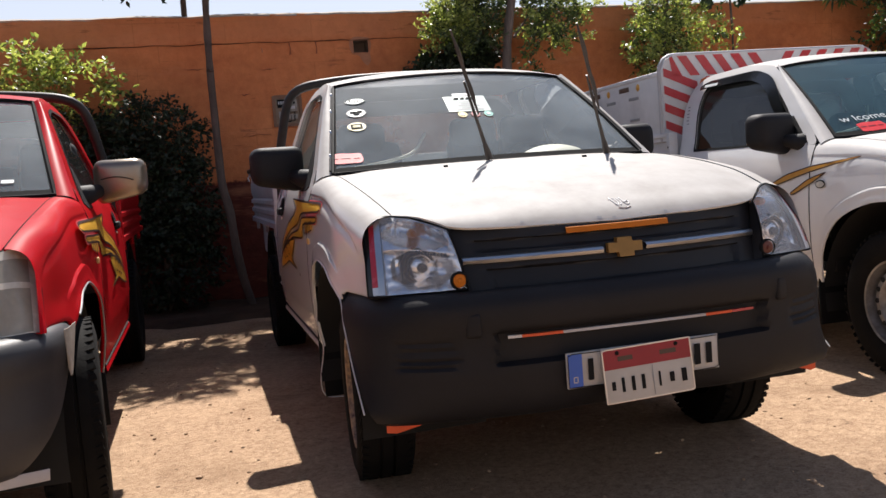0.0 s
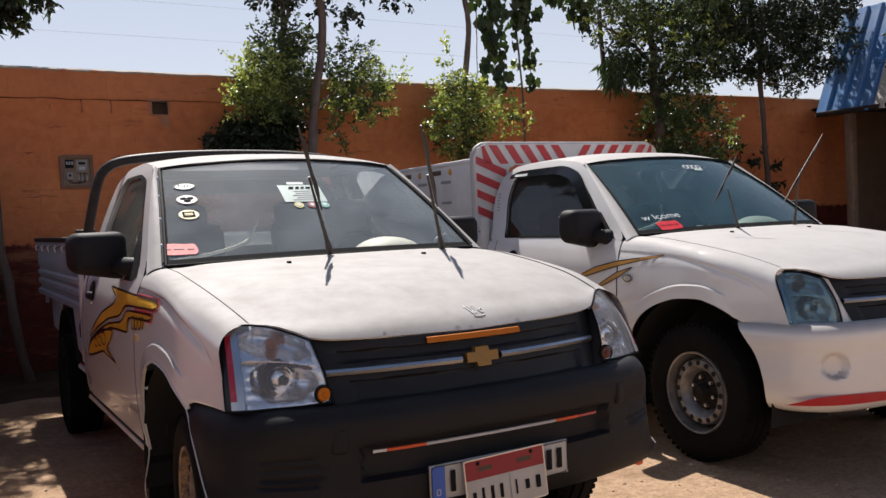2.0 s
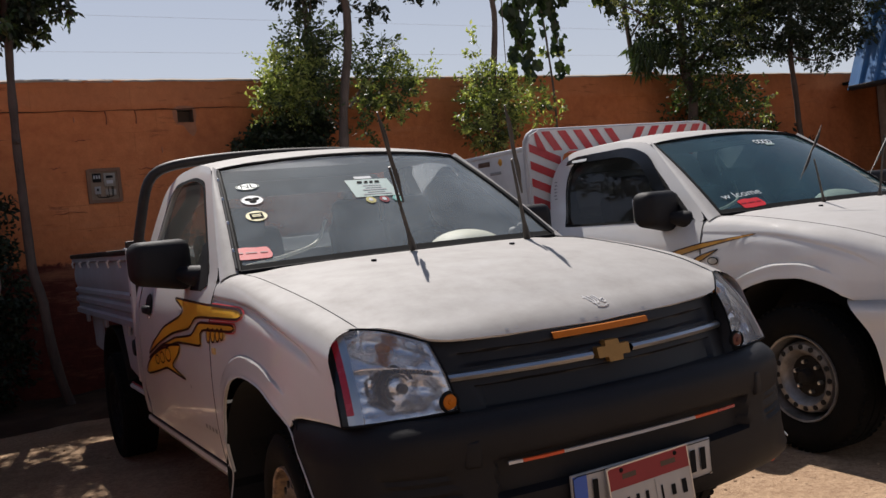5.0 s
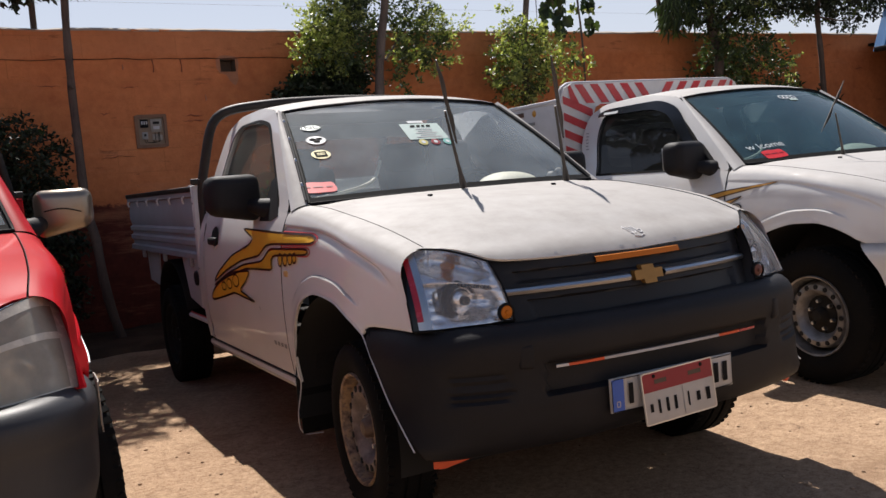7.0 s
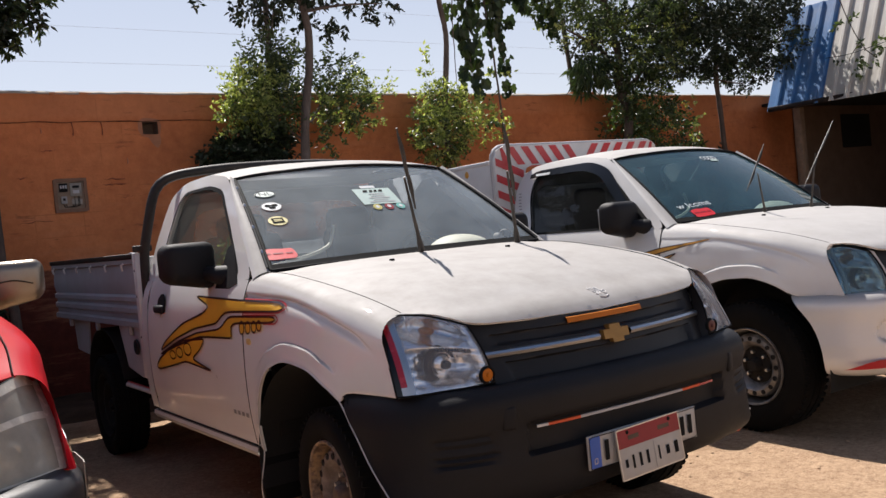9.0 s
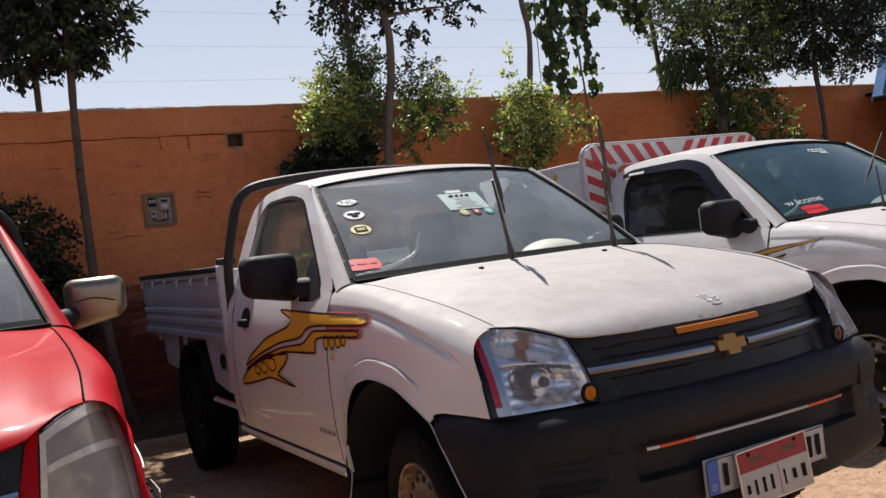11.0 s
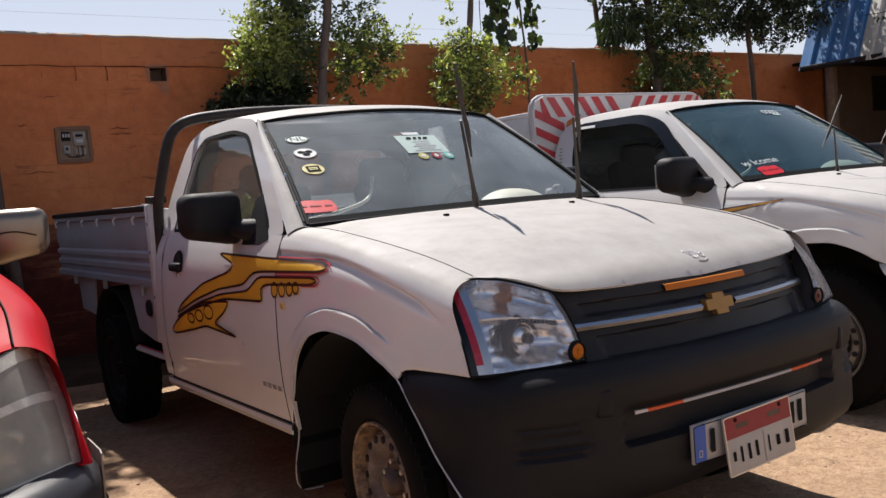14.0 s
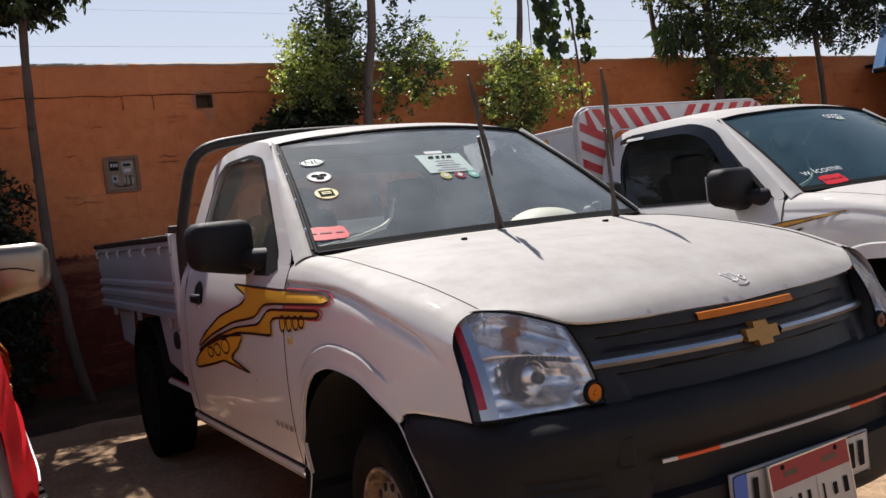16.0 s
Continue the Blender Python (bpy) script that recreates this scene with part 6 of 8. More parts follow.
def back_wall():
    # the face has a square hole and a rough top
    hx0, hx1, hz0, hz1 = 0.405, 0.555, 2.385, 2.505
    xs = sorted(set([round(x, 3) for x in np.arange(-9.0, 14.01, 0.15)] + [hx0, hx1]))
    zs = [0.0, 0.4, 0.8, 1.2, 1.6, 2.0, 2.2, hz0, hz1, 2.62, 2.70, 2.78]
    bm = bmesh.new()
    vs = {}
    for x in xs:
        for z in zs:
            top = z == zs[-1]
            zz = z + (0.012 * noise.noise(Vector((x * 2.1, 3.1, 0))) + 0.006 * noise.noise(Vector((x * 9.0, 1.1, 0))) if top else 0.0)
            y = WALL_Y + 0.010 * noise.noise(Vector((x * 0.8, z * 0.8, 5.0))) + 0.004 * noise.noise(Vector((x * 5, z * 5, 2.0)))
            vs[x, z] = bm.verts.new((x, y, zz))
    for a, b in zip(xs, xs[1:]):
        for c, d in zip(zs, zs[1:]):
            if a >= hx0 - 1e-6 and b <= hx1 + 1e-6 and c >= hz0 - 1e-6 and d <= hz1 + 1e-6:
                continue
            bm.faces.new((vs[a, c], vs[b, c], vs[b, d], vs[a, d]))
    bt = [bm.verts.new((x, WALL_Y + 0.22, vs[x, zs[-1]].co.z + 0.004)) for x in xs]
    bb = [bm.verts.new((x, WALL_Y + 0.22, 0.0)) for x in xs]
    for i in range(len(xs) - 1):
        bm.faces.new((vs[xs[i], zs[-1]], vs[xs[i + 1], zs[-1]], bt[i + 1], bt[i]))
        bm.faces.new((bt[i], bt[i + 1], bb[i + 1], bb[i]))
    ob = part("wall_north", bm, "wall", None)
    tagged(ob, "old orange limewashed yard wall with maroon foot", "wall", kind="structure")
    hole = sheet([[(hx0, WALL_Y + d, hz0), (hx1, WALL_Y + d, hz0), (hx1, WALL_Y + d, hz1), (hx0, WALL_Y + d, hz1)] for d in (-0.002, 0.15)], loop=True)
    sheet([[(hx0, WALL_Y + 0.15, hz0), (hx1, WALL_Y + 0.15, hz0)], [(hx0, WALL_Y + 0.15, hz1), (hx1, WALL_Y + 0.15, hz1)]], hole)
    part("wall_hole", hole, "shade", ob)
    # long crack under the coping, short drips and scuffs
    pts = [(-2.6 + 0.12 * k, WALL_Y - 0.010, 2.515 + 0.012 * noise.noise(Vector((k * 0.5, 7.0, 0))) + 0.008 * noise.noise(Vector((k * 1.7, 2.0, 0)))) for k in range(34)]
    part("crack", tube(pts, [0.002 + 0.006 * abs(noise.noise(Vector((k * 0.9, 0, 3)))) for k in range(34)], 5), "ink", ob)
    for x in (-0.235, 0.025):
        part("crack", tube([(x, WALL_Y - 0.010, 2.51), (x + 0.01, WALL_Y - 0.010, 2.45), (x + 0.004, WALL_Y - 0.010, 2.39)], [0.006, 0.004, 0.007], 5), "scuffed", ob)
    for x, z, ln in ((-0.502, 2.415, 0.05), (0.233, 2.11, 0.06)):
        part("mortar_drip", tube([(x, WALL_Y - 0.008, z + ln), (x + 0.002, WALL_Y - 0.012, z + ln * 0.4), (x, WALL_Y - 0.010, z)], [0.003, 0.007, 0.004], 6), "smear", ob)
    rng = random.Random(31)
    for x, z, w in ((-0.46, 2.255, 0.16), (0.10, 1.925, 0.22), (0.10, 1.975, 0.20), (-0.70, 2.02, 0.10), (-0.62, 1.62, 0.3), (0.18, 1.80, 0.14), (-1.15, 2.28, 0.2), (2.6, 2.02, 0.3), (5.0, 2.2, 0.26), (4.9, 1.9, 0.2), (-2.0, 2.2, 0.3)):
        n = 9
        pts = [(x + w * (k / (n - 1) - 0.5), WALL_Y - 0.006, z + rng.gauss(0, 0.006)) for k in range(n)]
        part("scuff", tube(pts, [0.001 + 0.006 * rng.random() * math.sin(math.pi * k / (n - 1)) for k in range(n)], 5), "scuffed", ob)
    # mortar smeared round the hole
    edge = [(-0.115, 0.07), (-0.06, 0.105), (0.03, 0.10), (0.10, 0.085), (0.115, 0.02), (0.09, -0.06), (0.10, -0.14), (0.06, -0.20), (0.01, -0.15), (-0.02, -0.09), (-0.085, -0.075), (-0.12, -0.02)]
    hx, hz = (hx0 + hx1) / 2, (hz0 + hz1) / 2
    ring = [[], []]
    for a, b in rounded(edge, 48, 1):
        k = max(abs(a) / ((hx1 - hx0) / 2), abs(b) / ((hz1 - hz0) / 2))
        ring[0].append((hx + a, WALL_Y + 0.002, hz + b))
        ring[1].append((hx + a / k, WALL_Y - 0.012, hz + b / k))
    part("mortar_patch", sheet(ring, loop=True), "smear", ob)
    part("pier", box((0.44, 0.20, 2.83), (6.29, WALL_Y + 0.113, 1.415), 0.02), "wall", ob)
    # worn mortar crest that catches the sun
    crest = []
    for x in np.arange(-9.0, 14.01, 0.06):
        h = 0.008 * noise.noise(Vector((x * 3.0, 8.0, 0))) + 0.006 * noise.noise(Vector((x * 14.0, 4.0, 0)))
        top = 2.782 + 0.012 * noise.noise(Vector((x * 2.1, 3.1, 0))) + 0.006 * noise.noise(Vector((x * 9.0, 1.1, 0)))
        crest.append([(x, WALL_Y - 0.004, top - 0.012), (x, WALL_Y + 0.002 + 0.4 * abs(h), top + 0.004), (x, WALL_Y + 0.050, top + 0.024 + h), (x, WALL_Y + 0.16, top + 0.022 + h), (x, WALL_Y + 0.222, top)])
    part("crest", sheet(crest), "concrete", ob, "pale crumbling mortar along the wall top")
    # coping edge of broken mortar
    cop = bmesh.new()
    rng = random.Random(5)
    for k in range(12):
        x = -3 + 14 * rng.random()
        box((0.08 + 0.30 * rng.random(), 0.08 + 0.08 * rng.random(), 0.010 + 0.014 * rng.random()), (x, WALL_Y + 0.06 + 0.06 * rng.random(), 2.776), 0.004, cop, rot=(0, 2 * (rng.random() - 0.5), 6 * rng.random()), seg=1)
    part("coping", cop, "wall", ob, smooth=False)


def meter_box():
    t = thing("meter_box", "grey framed electric meter box set in the wall", "meter box", loc=(-0.305, WALL_Y - 0.004, 1.845))
    out, inn = rect(0.290, 0.310), rect(0.235, 0.250)
    fr = ring_loft(closed(out, 32), closed(inn, 32), lambda a, b: (a, -0.016, b), rows=1)
    sheet([[(a, -0.016, b) for a, b in closed(out, 32)], [(a, 0.02, b) for a, b in closed(out, 32)]], fr, loop=True)
    sheet([[(a, -0.016, b) for a, b in closed(inn, 32)], [(a, 0.004, b) for a, b in closed(inn, 32)]], fr, loop=True)
    part("frame", fr, "meterframe", t)
    part("back_plate", box((0.235, 0.006, 0.25), (0, 0.004, 0)), "wood", t)
    part("meter", box((0.100, 0.014, 0.120), (0.046, -0.006, 0.050), 0.006), "metergrey", t, "grimy grey meter face")
    part("meter_window", box((0.060, 0.006, 0.022), (0.046, -0.012, 0.076), 0.002), "ink", t)
    part("meter_plate", box((0.056, 0.005, 0.030), (0.046, -0.012, 0.030), 0.002), "bedgrey", t)
    part("fuse_panel", box((0.072, 0.010, 0.078), (-0.060, -0.003, 0.072), 0.003), "ink", t, "dark fuse panel")
    for k in range(3):
        part("fuse", box((0.014, 0.010, 0.030), (-0.082 + 0.022 * k, -0.010, 0.078), 0.003), "bedgrey", t)
    part("card", box((0.090, 0.006, 0.052), (0.050, -0.003, -0.060), 0.001, rot=(0, 4, 0)), "metergrey", t)
    part("breaker", box((0.052, 0.014, 0.066), (-0.062, -0.006, -0.040), 0.004), "dash", t)
    part("breaker_switch", box((0.018, 0.012, 0.022), (-0.062, -0.015, -0.036), 0.003), "ink", t)
    for k, (x0, x1) in enumerate(((-0.07, 0.03), (-0.05, 0.06), (0.01, 0.07))):
        part("cable", tube(curve_points([(x0, -0.006, -0.070 - 0.006 * k), (x0 + 0.01, -0.010, -0.105), (x1, -0.010, -0.108 + 0.008 * k), (x1, -0.006, -0.012)], 18), 0.0028, 6), "ink", t)


def yard_walls():
    for name, size, at in (("wall_south", (44, 0.25, 3.0), (2, -16, 1.5)), ("wall_west", (0.25, 22.6, 2.8), (-9.0, -4.7, 1.4))):
        b = box(size, at, 0.02)
        tagged(part(name, b, "yardwall", None), "plain dusty ochre yard wall", "wall", kind="structure")


# ---- trees ----
def leaf_cloud(rng, blobs, count, size, droop=0.0, broad=False):
    """Many small leaves in tufts inside soft blobs (x, y, z, rx, ry, rz)."""
    verts, faces = [], []
    tot = sum(b[3] * b[4] * b[5] for b in blobs)
    for cx, cy, cz, rx, ry, rz in blobs:
        k = int(count * rx * ry * rz / tot)
        per = 7 if broad else 16
        tufts = max(3, k // per)
        for _ in range(tufts):
            while True:
                p = Vector((rng.uniform(-1, 1), rng.uniform(-1, 1), rng.uniform(-1, 1)))
                if 0.15 < p.length < 1 and rng.random() < p.length ** 1.2:
                    break
            out = p.normalized()
            base = Vector((cx + p.x * rx, cy + p.y * ry, cz + p.z * rz))
            twig = (out * 0.7 + Vector((rng.uniform(-1, 1), rng.uniform(-1, 1), rng.uniform(-0.6, 0.8) - droop)) * 0.7).normalized()
            for i in range(per):
                f = i / per
                q = base + twig * (f * 0.16) + Vector((rng.gauss(0, 0.014), rng.gauss(0, 0.014), rng.gauss(0, 0.014)))
                d = (twig * 0.5 + Vector((rng.uniform(-1, 1), rng.uniform(-1, 1), rng.uniform(-1, 0.7) - droop * 0.5))).normalized()
                n = Vector((rng.uniform(-1, 1), rng.uniform(-1, 1), rng.uniform(-0.3, 1)))
                side = d.cross(n)
                if side.length < 0.05:
                    continue
                side.normalize()
                up = side.cross(d)
                ln = size * rng.uniform(0.6, 1.25)
                w = ln * (0.46 if broad else 0.07 if droop > 1 else 0.24)
                o = len(verts)
                if broad:
                    # heart-shaped blade with a fold along its middle
                    verts += [q, q - d * ln * 0.12 + side * w * 0.6, q + d * ln * 0.25 + side * w + up * ln * 0.08, q + d * ln, q + d * ln * 0.25 - side * w + up * ln * 0.08, q - d * ln * 0.12 - side * w * 0.6]
                    faces += [(o, o + 1, o + 2), (o, o + 2, o + 3), (o, o + 3, o + 4), (o, o + 4, o + 5)]
                    continue
                verts += [q, q + d * ln * 0.45 + side * w + up * ln * 0.05, q + d * ln, q + d * ln * 0.45 - side * w + up * ln * 0.05]
                faces += [(o, o + 1, o + 2), (o, o + 2, o + 3)]
    return verts, faces


def strand_leaves(rng, paths, size):
    """Lobed leaves hanging along vine strands: (points, how many, spread)."""
    verts, faces = [], []
    shape = [(0.0, 0.0), (-0.16, 0.34), (0.10, 0.52), (0.34, 0.40), (0.55, 0.44), (0.70, 0.20), (1.0, 0.0), (0.70, -0.20), (0.55, -0.44), (0.34, -0.40), (0.10, -0.52), (-0.16, -0.34)]
    for path, count, spread in paths:
        line = curve_points(path, 60)
        for _ in range(count):
            f = rng.random()
            wide = spread * (1.0 - 0.65 * f)
            q = Vector(line[int(f * 59)]) + Vector((rng.gauss(0, wide), rng.gauss(0, wide), rng.gauss(0, 0.03)))
            d = Vector((rng.gauss(0, 0.45), rng.gauss(0, 0.35), -1.0)).normalized()
            side = d.cross(Vector((rng.gauss(0, 0.7), -1.0, rng.gauss(0, 0.4)))).normalized()
            up = side.cross(d)
            ln = size * rng.uniform(0.6, 1.2)
            o = len(verts)
            verts += [q + d * ln * a + side * ln * b + up * ln * 0.22 * abs(b) for a, b in shape]
            faces += [(o, o + k, o + k + 1) for k in range(1, 11)]
    return verts, faces


def foliage(name, vf, mat, parent, label=""):
    me = bpy.data.meshes.new(name)
    me.from_pydata([tuple(v) for v in vf[0]], [], vf[1])
    me.materials.append(M[mat])
    ob = new(name, me)
    ob.parent = parent
    tagged(ob, label)
    return ob


def limbs(rng, paths, r0, r1, seg=8):
    bm = bmesh.new()
    for path, a, b in paths:
        pts = curve_points(path, 14)
        pts = curve_points([(x + rng.gauss(0, 0.18 * a), y + rng.gauss(0, 0.18 * a), z) for x, y, z in pts], 40)
        tube(pts, [(a + (b - a) * k / 39) * (1 + 0.16 * noise.noise(Vector((pts[k][2] * 5.0, a * 90, 2)))) for k in range(40)], seg, bm)
    return bm


def tree(label, trunk, branches, crowns, bark="bark", seed=1, category="tree", name="tree"):
    """trunk: (points, thickness at the foot, at the top); crowns: (blobs, count, leaf size, material, droop)."""
    rng = random.Random(seed)
    t = thing(name, label, category, "trees along the wall")
    pts, a, b = trunk
    part("trunk", limbs(rng, [(pts, a, b)], a, b, 10), bark, t)
    for br in branches:
        part("branch", limbs(rng, [br], br[1], br[2], 6), bark, t)
    for blobs, count, size, mat, droop in crowns:
        foliage("crown", leaf_cloud(rng, blobs, count, size, droop, mat == "vine"), mat, t)
    return t


def trees():
    tree("slim curved tree with a small dark crown beside the wall",
         ([(-0.84, 5.85, 0.0), (-0.92, 5.85, 0.4), (-0.99, 5.85, 0.94), (-1.035, 5.85, 1.4), (-1.03, 5.85, 2.0), (-1.005, 5.86, 2.7), (-1.0, 5.88, 3.2), (-1.0, 5.9, 3.9)], 0.042, 0.028),
         [([(-1.0, 5.88, 3.1), (-0.65, 5.9, 3.4), (-0.35, 5.8, 3.6)], 0.018, 0.006), ([(-1.0, 5.88, 3.2), (-1.3, 6.1, 3.5), (-1.6, 6.1, 3.6)], 0.018, 0.006), ([(-1.03, 5.83, 2.19), (-1.04, 5.79, 2.20)], 0.03, 0.018), ([(-1.0, 5.9, 3.8), (-0.9, 6.6, 4.2), (-0.75, 7.4, 4.45), (-0.45, 7.8, 4.6)], 0.022, 0.006)],
         # the highest blob is out of view, set to dapple the ground
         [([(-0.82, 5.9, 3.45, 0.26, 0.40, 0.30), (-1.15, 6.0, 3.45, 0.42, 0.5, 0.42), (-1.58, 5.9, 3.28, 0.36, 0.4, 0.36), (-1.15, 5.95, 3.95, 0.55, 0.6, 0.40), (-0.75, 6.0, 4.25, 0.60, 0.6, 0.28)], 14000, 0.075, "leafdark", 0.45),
          # unseen blobs and the long branch to them, added to shade the yard
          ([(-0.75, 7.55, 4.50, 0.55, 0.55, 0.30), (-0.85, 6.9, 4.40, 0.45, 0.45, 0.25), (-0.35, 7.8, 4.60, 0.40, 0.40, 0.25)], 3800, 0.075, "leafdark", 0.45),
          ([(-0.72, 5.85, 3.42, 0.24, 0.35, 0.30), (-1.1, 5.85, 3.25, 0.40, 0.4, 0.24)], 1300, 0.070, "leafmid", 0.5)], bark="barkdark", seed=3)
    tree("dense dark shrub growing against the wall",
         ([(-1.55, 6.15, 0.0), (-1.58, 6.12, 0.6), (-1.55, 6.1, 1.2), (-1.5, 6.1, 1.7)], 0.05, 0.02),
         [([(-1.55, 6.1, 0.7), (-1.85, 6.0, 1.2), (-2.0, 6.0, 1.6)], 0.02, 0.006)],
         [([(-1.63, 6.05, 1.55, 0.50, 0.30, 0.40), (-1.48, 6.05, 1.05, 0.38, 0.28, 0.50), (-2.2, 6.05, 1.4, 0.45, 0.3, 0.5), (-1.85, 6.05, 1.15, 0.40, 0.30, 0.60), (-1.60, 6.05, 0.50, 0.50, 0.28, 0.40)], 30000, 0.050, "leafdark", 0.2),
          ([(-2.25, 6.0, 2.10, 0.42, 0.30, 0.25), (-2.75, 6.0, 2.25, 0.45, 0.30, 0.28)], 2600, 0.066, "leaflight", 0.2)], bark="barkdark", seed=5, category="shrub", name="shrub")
    tree("leafy tree with low side shoots in front of the wall",
         ([(1.76, 5.85, 0.0), (1.78, 5.85, 1.0), (1.80, 5.85, 2.1), (1.88, 5.85, 2.7), (1.97, 5.85, 3.0), (1.98, 5.85, 3.2), (1.95, 5.85, 3.5), (1.92, 5.85, 4.3)], 0.056, 0.034),
         [([(1.72, 6.2, 2.0), (1.66, 6.2, 2.7), (1.68, 6.2, 3.2), (1.69, 6.2, 3.8)], 0.035, 0.026), ([(1.68, 6.2, 3.2), (1.74, 6.2, 3.4), (1.80, 6.2, 3.7)], 0.015, 0.008),
          ([(1.92, 5.9, 2.4), (2.2, 6.0, 2.7), (2.45, 6.0, 2.9)], 0.014, 0.004), ([(1.85, 5.9, 2.2), (1.5, 6.0, 2.5), (1.20, 5.95, 2.75)], 0.014, 0.004), ([(2.0, 6.0, 2.45), (2.4, 5.95, 2.6), (2.75, 5.95, 2.72)], 0.010, 0.003),
          ([(1.95, 5.85, 3.5), (2.4, 5.9, 3.6), (2.9, 5.9, 3.65)], 0.02, 0.006)],
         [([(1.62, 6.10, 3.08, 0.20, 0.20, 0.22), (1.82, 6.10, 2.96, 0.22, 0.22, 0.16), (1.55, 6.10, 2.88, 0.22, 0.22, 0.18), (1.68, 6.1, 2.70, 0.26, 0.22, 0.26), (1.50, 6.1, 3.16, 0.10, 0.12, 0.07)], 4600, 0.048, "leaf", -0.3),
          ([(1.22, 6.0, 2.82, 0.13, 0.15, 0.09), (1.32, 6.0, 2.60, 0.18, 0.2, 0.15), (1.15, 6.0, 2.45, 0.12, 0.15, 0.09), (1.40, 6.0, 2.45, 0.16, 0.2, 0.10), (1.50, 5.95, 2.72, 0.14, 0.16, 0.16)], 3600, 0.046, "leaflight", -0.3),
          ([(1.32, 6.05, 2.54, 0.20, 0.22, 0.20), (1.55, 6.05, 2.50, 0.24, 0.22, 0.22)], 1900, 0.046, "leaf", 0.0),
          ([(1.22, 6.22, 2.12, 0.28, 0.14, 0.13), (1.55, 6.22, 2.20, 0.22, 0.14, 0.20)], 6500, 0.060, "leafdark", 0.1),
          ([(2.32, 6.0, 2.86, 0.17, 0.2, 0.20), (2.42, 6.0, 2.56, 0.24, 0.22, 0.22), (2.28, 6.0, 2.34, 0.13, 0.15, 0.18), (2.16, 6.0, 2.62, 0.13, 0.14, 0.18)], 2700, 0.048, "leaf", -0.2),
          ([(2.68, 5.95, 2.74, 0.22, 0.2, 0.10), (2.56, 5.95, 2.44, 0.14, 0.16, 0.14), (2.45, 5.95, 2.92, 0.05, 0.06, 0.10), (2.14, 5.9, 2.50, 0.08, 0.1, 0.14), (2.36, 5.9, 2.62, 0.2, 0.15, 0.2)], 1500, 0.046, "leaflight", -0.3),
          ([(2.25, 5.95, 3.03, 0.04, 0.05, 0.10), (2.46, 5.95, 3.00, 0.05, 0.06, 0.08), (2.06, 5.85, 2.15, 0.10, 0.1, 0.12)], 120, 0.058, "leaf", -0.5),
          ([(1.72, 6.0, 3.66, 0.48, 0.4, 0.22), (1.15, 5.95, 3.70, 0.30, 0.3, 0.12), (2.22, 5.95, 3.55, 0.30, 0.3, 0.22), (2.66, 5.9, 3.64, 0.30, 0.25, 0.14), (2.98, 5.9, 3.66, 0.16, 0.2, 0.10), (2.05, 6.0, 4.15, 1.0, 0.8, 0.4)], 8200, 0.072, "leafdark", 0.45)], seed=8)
    tree("slim tree wrapped by a bright green climbing shrub",
         ([(3.62, 6.0, 0.0), (3.64, 6.0, 1.2), (3.64, 6.0, 2.2), (3.66, 6.0, 2.75), (3.74, 6.0, 3.1), (3.77, 6.0, 3.3), (3.73, 6.0, 3.6), (3.66, 6.0, 4.4)], 0.040, 0.028), [],
         [([(3.52, 5.92, 2.62, 0.24, 0.20, 0.16), (3.50, 5.92, 2.20, 0.26, 0.20, 0.28), (3.76, 5.92, 2.44, 0.24, 0.20, 0.26)], 3900, 0.046, "leaflight", 0.0),
          ([(3.58, 6.0, 2.34, 0.28, 0.2, 0.38)], 2600, 0.048, "leaf", 0.1),
          ([(4.00, 5.95, 2.48, 0.13, 0.14, 0.12), (4.20, 5.95, 2.34, 0.12, 0.12, 0.17)], 700, 0.046, "leaflight", 0.1), ([(4.20, 6.0, 2.55, 0.07, 0.08, 0.2)], 120, 0.06, "leaf", 0.3),
          ([(3.55, 5.98, 2.98, 0.13, 0.1, 0.14)], 90, 0.062, "leaflight", 0.0)], seed=11)
    vine = tree("hanging vine with broad leaves", ([(4.45, 6.0, 1.9), (4.46, 6.0, 2.3), (4.45, 6.0, 2.7), (4.42, 6.0, 3.1), (4.3, 6.0, 4.2)], 0.012, 0.012),
         [([(4.15, 6.0, 4.2), (4.08, 6.0, 3.5), (4.08, 6.0, 2.72)], 0.008, 0.004), ([(4.5, 6.0, 4.2), (4.56, 6.0, 3.5), (4.58, 6.0, 2.75)], 0.008, 0.004), ([(3.95, 6.0, 4.2), (3.87, 6.0, 3.5), (3.85, 6.0, 2.8)], 0.008, 0.004)],
         [([(4.40, 5.98, 2.95, 0.07, 0.06, 0.10), (4.53, 5.98, 2.48, 0.07, 0.06, 0.07)], 60, 0.06, "leaflight", 0.2)], seed=13, category="vine", name="vine")
    rng = random.Random(47)
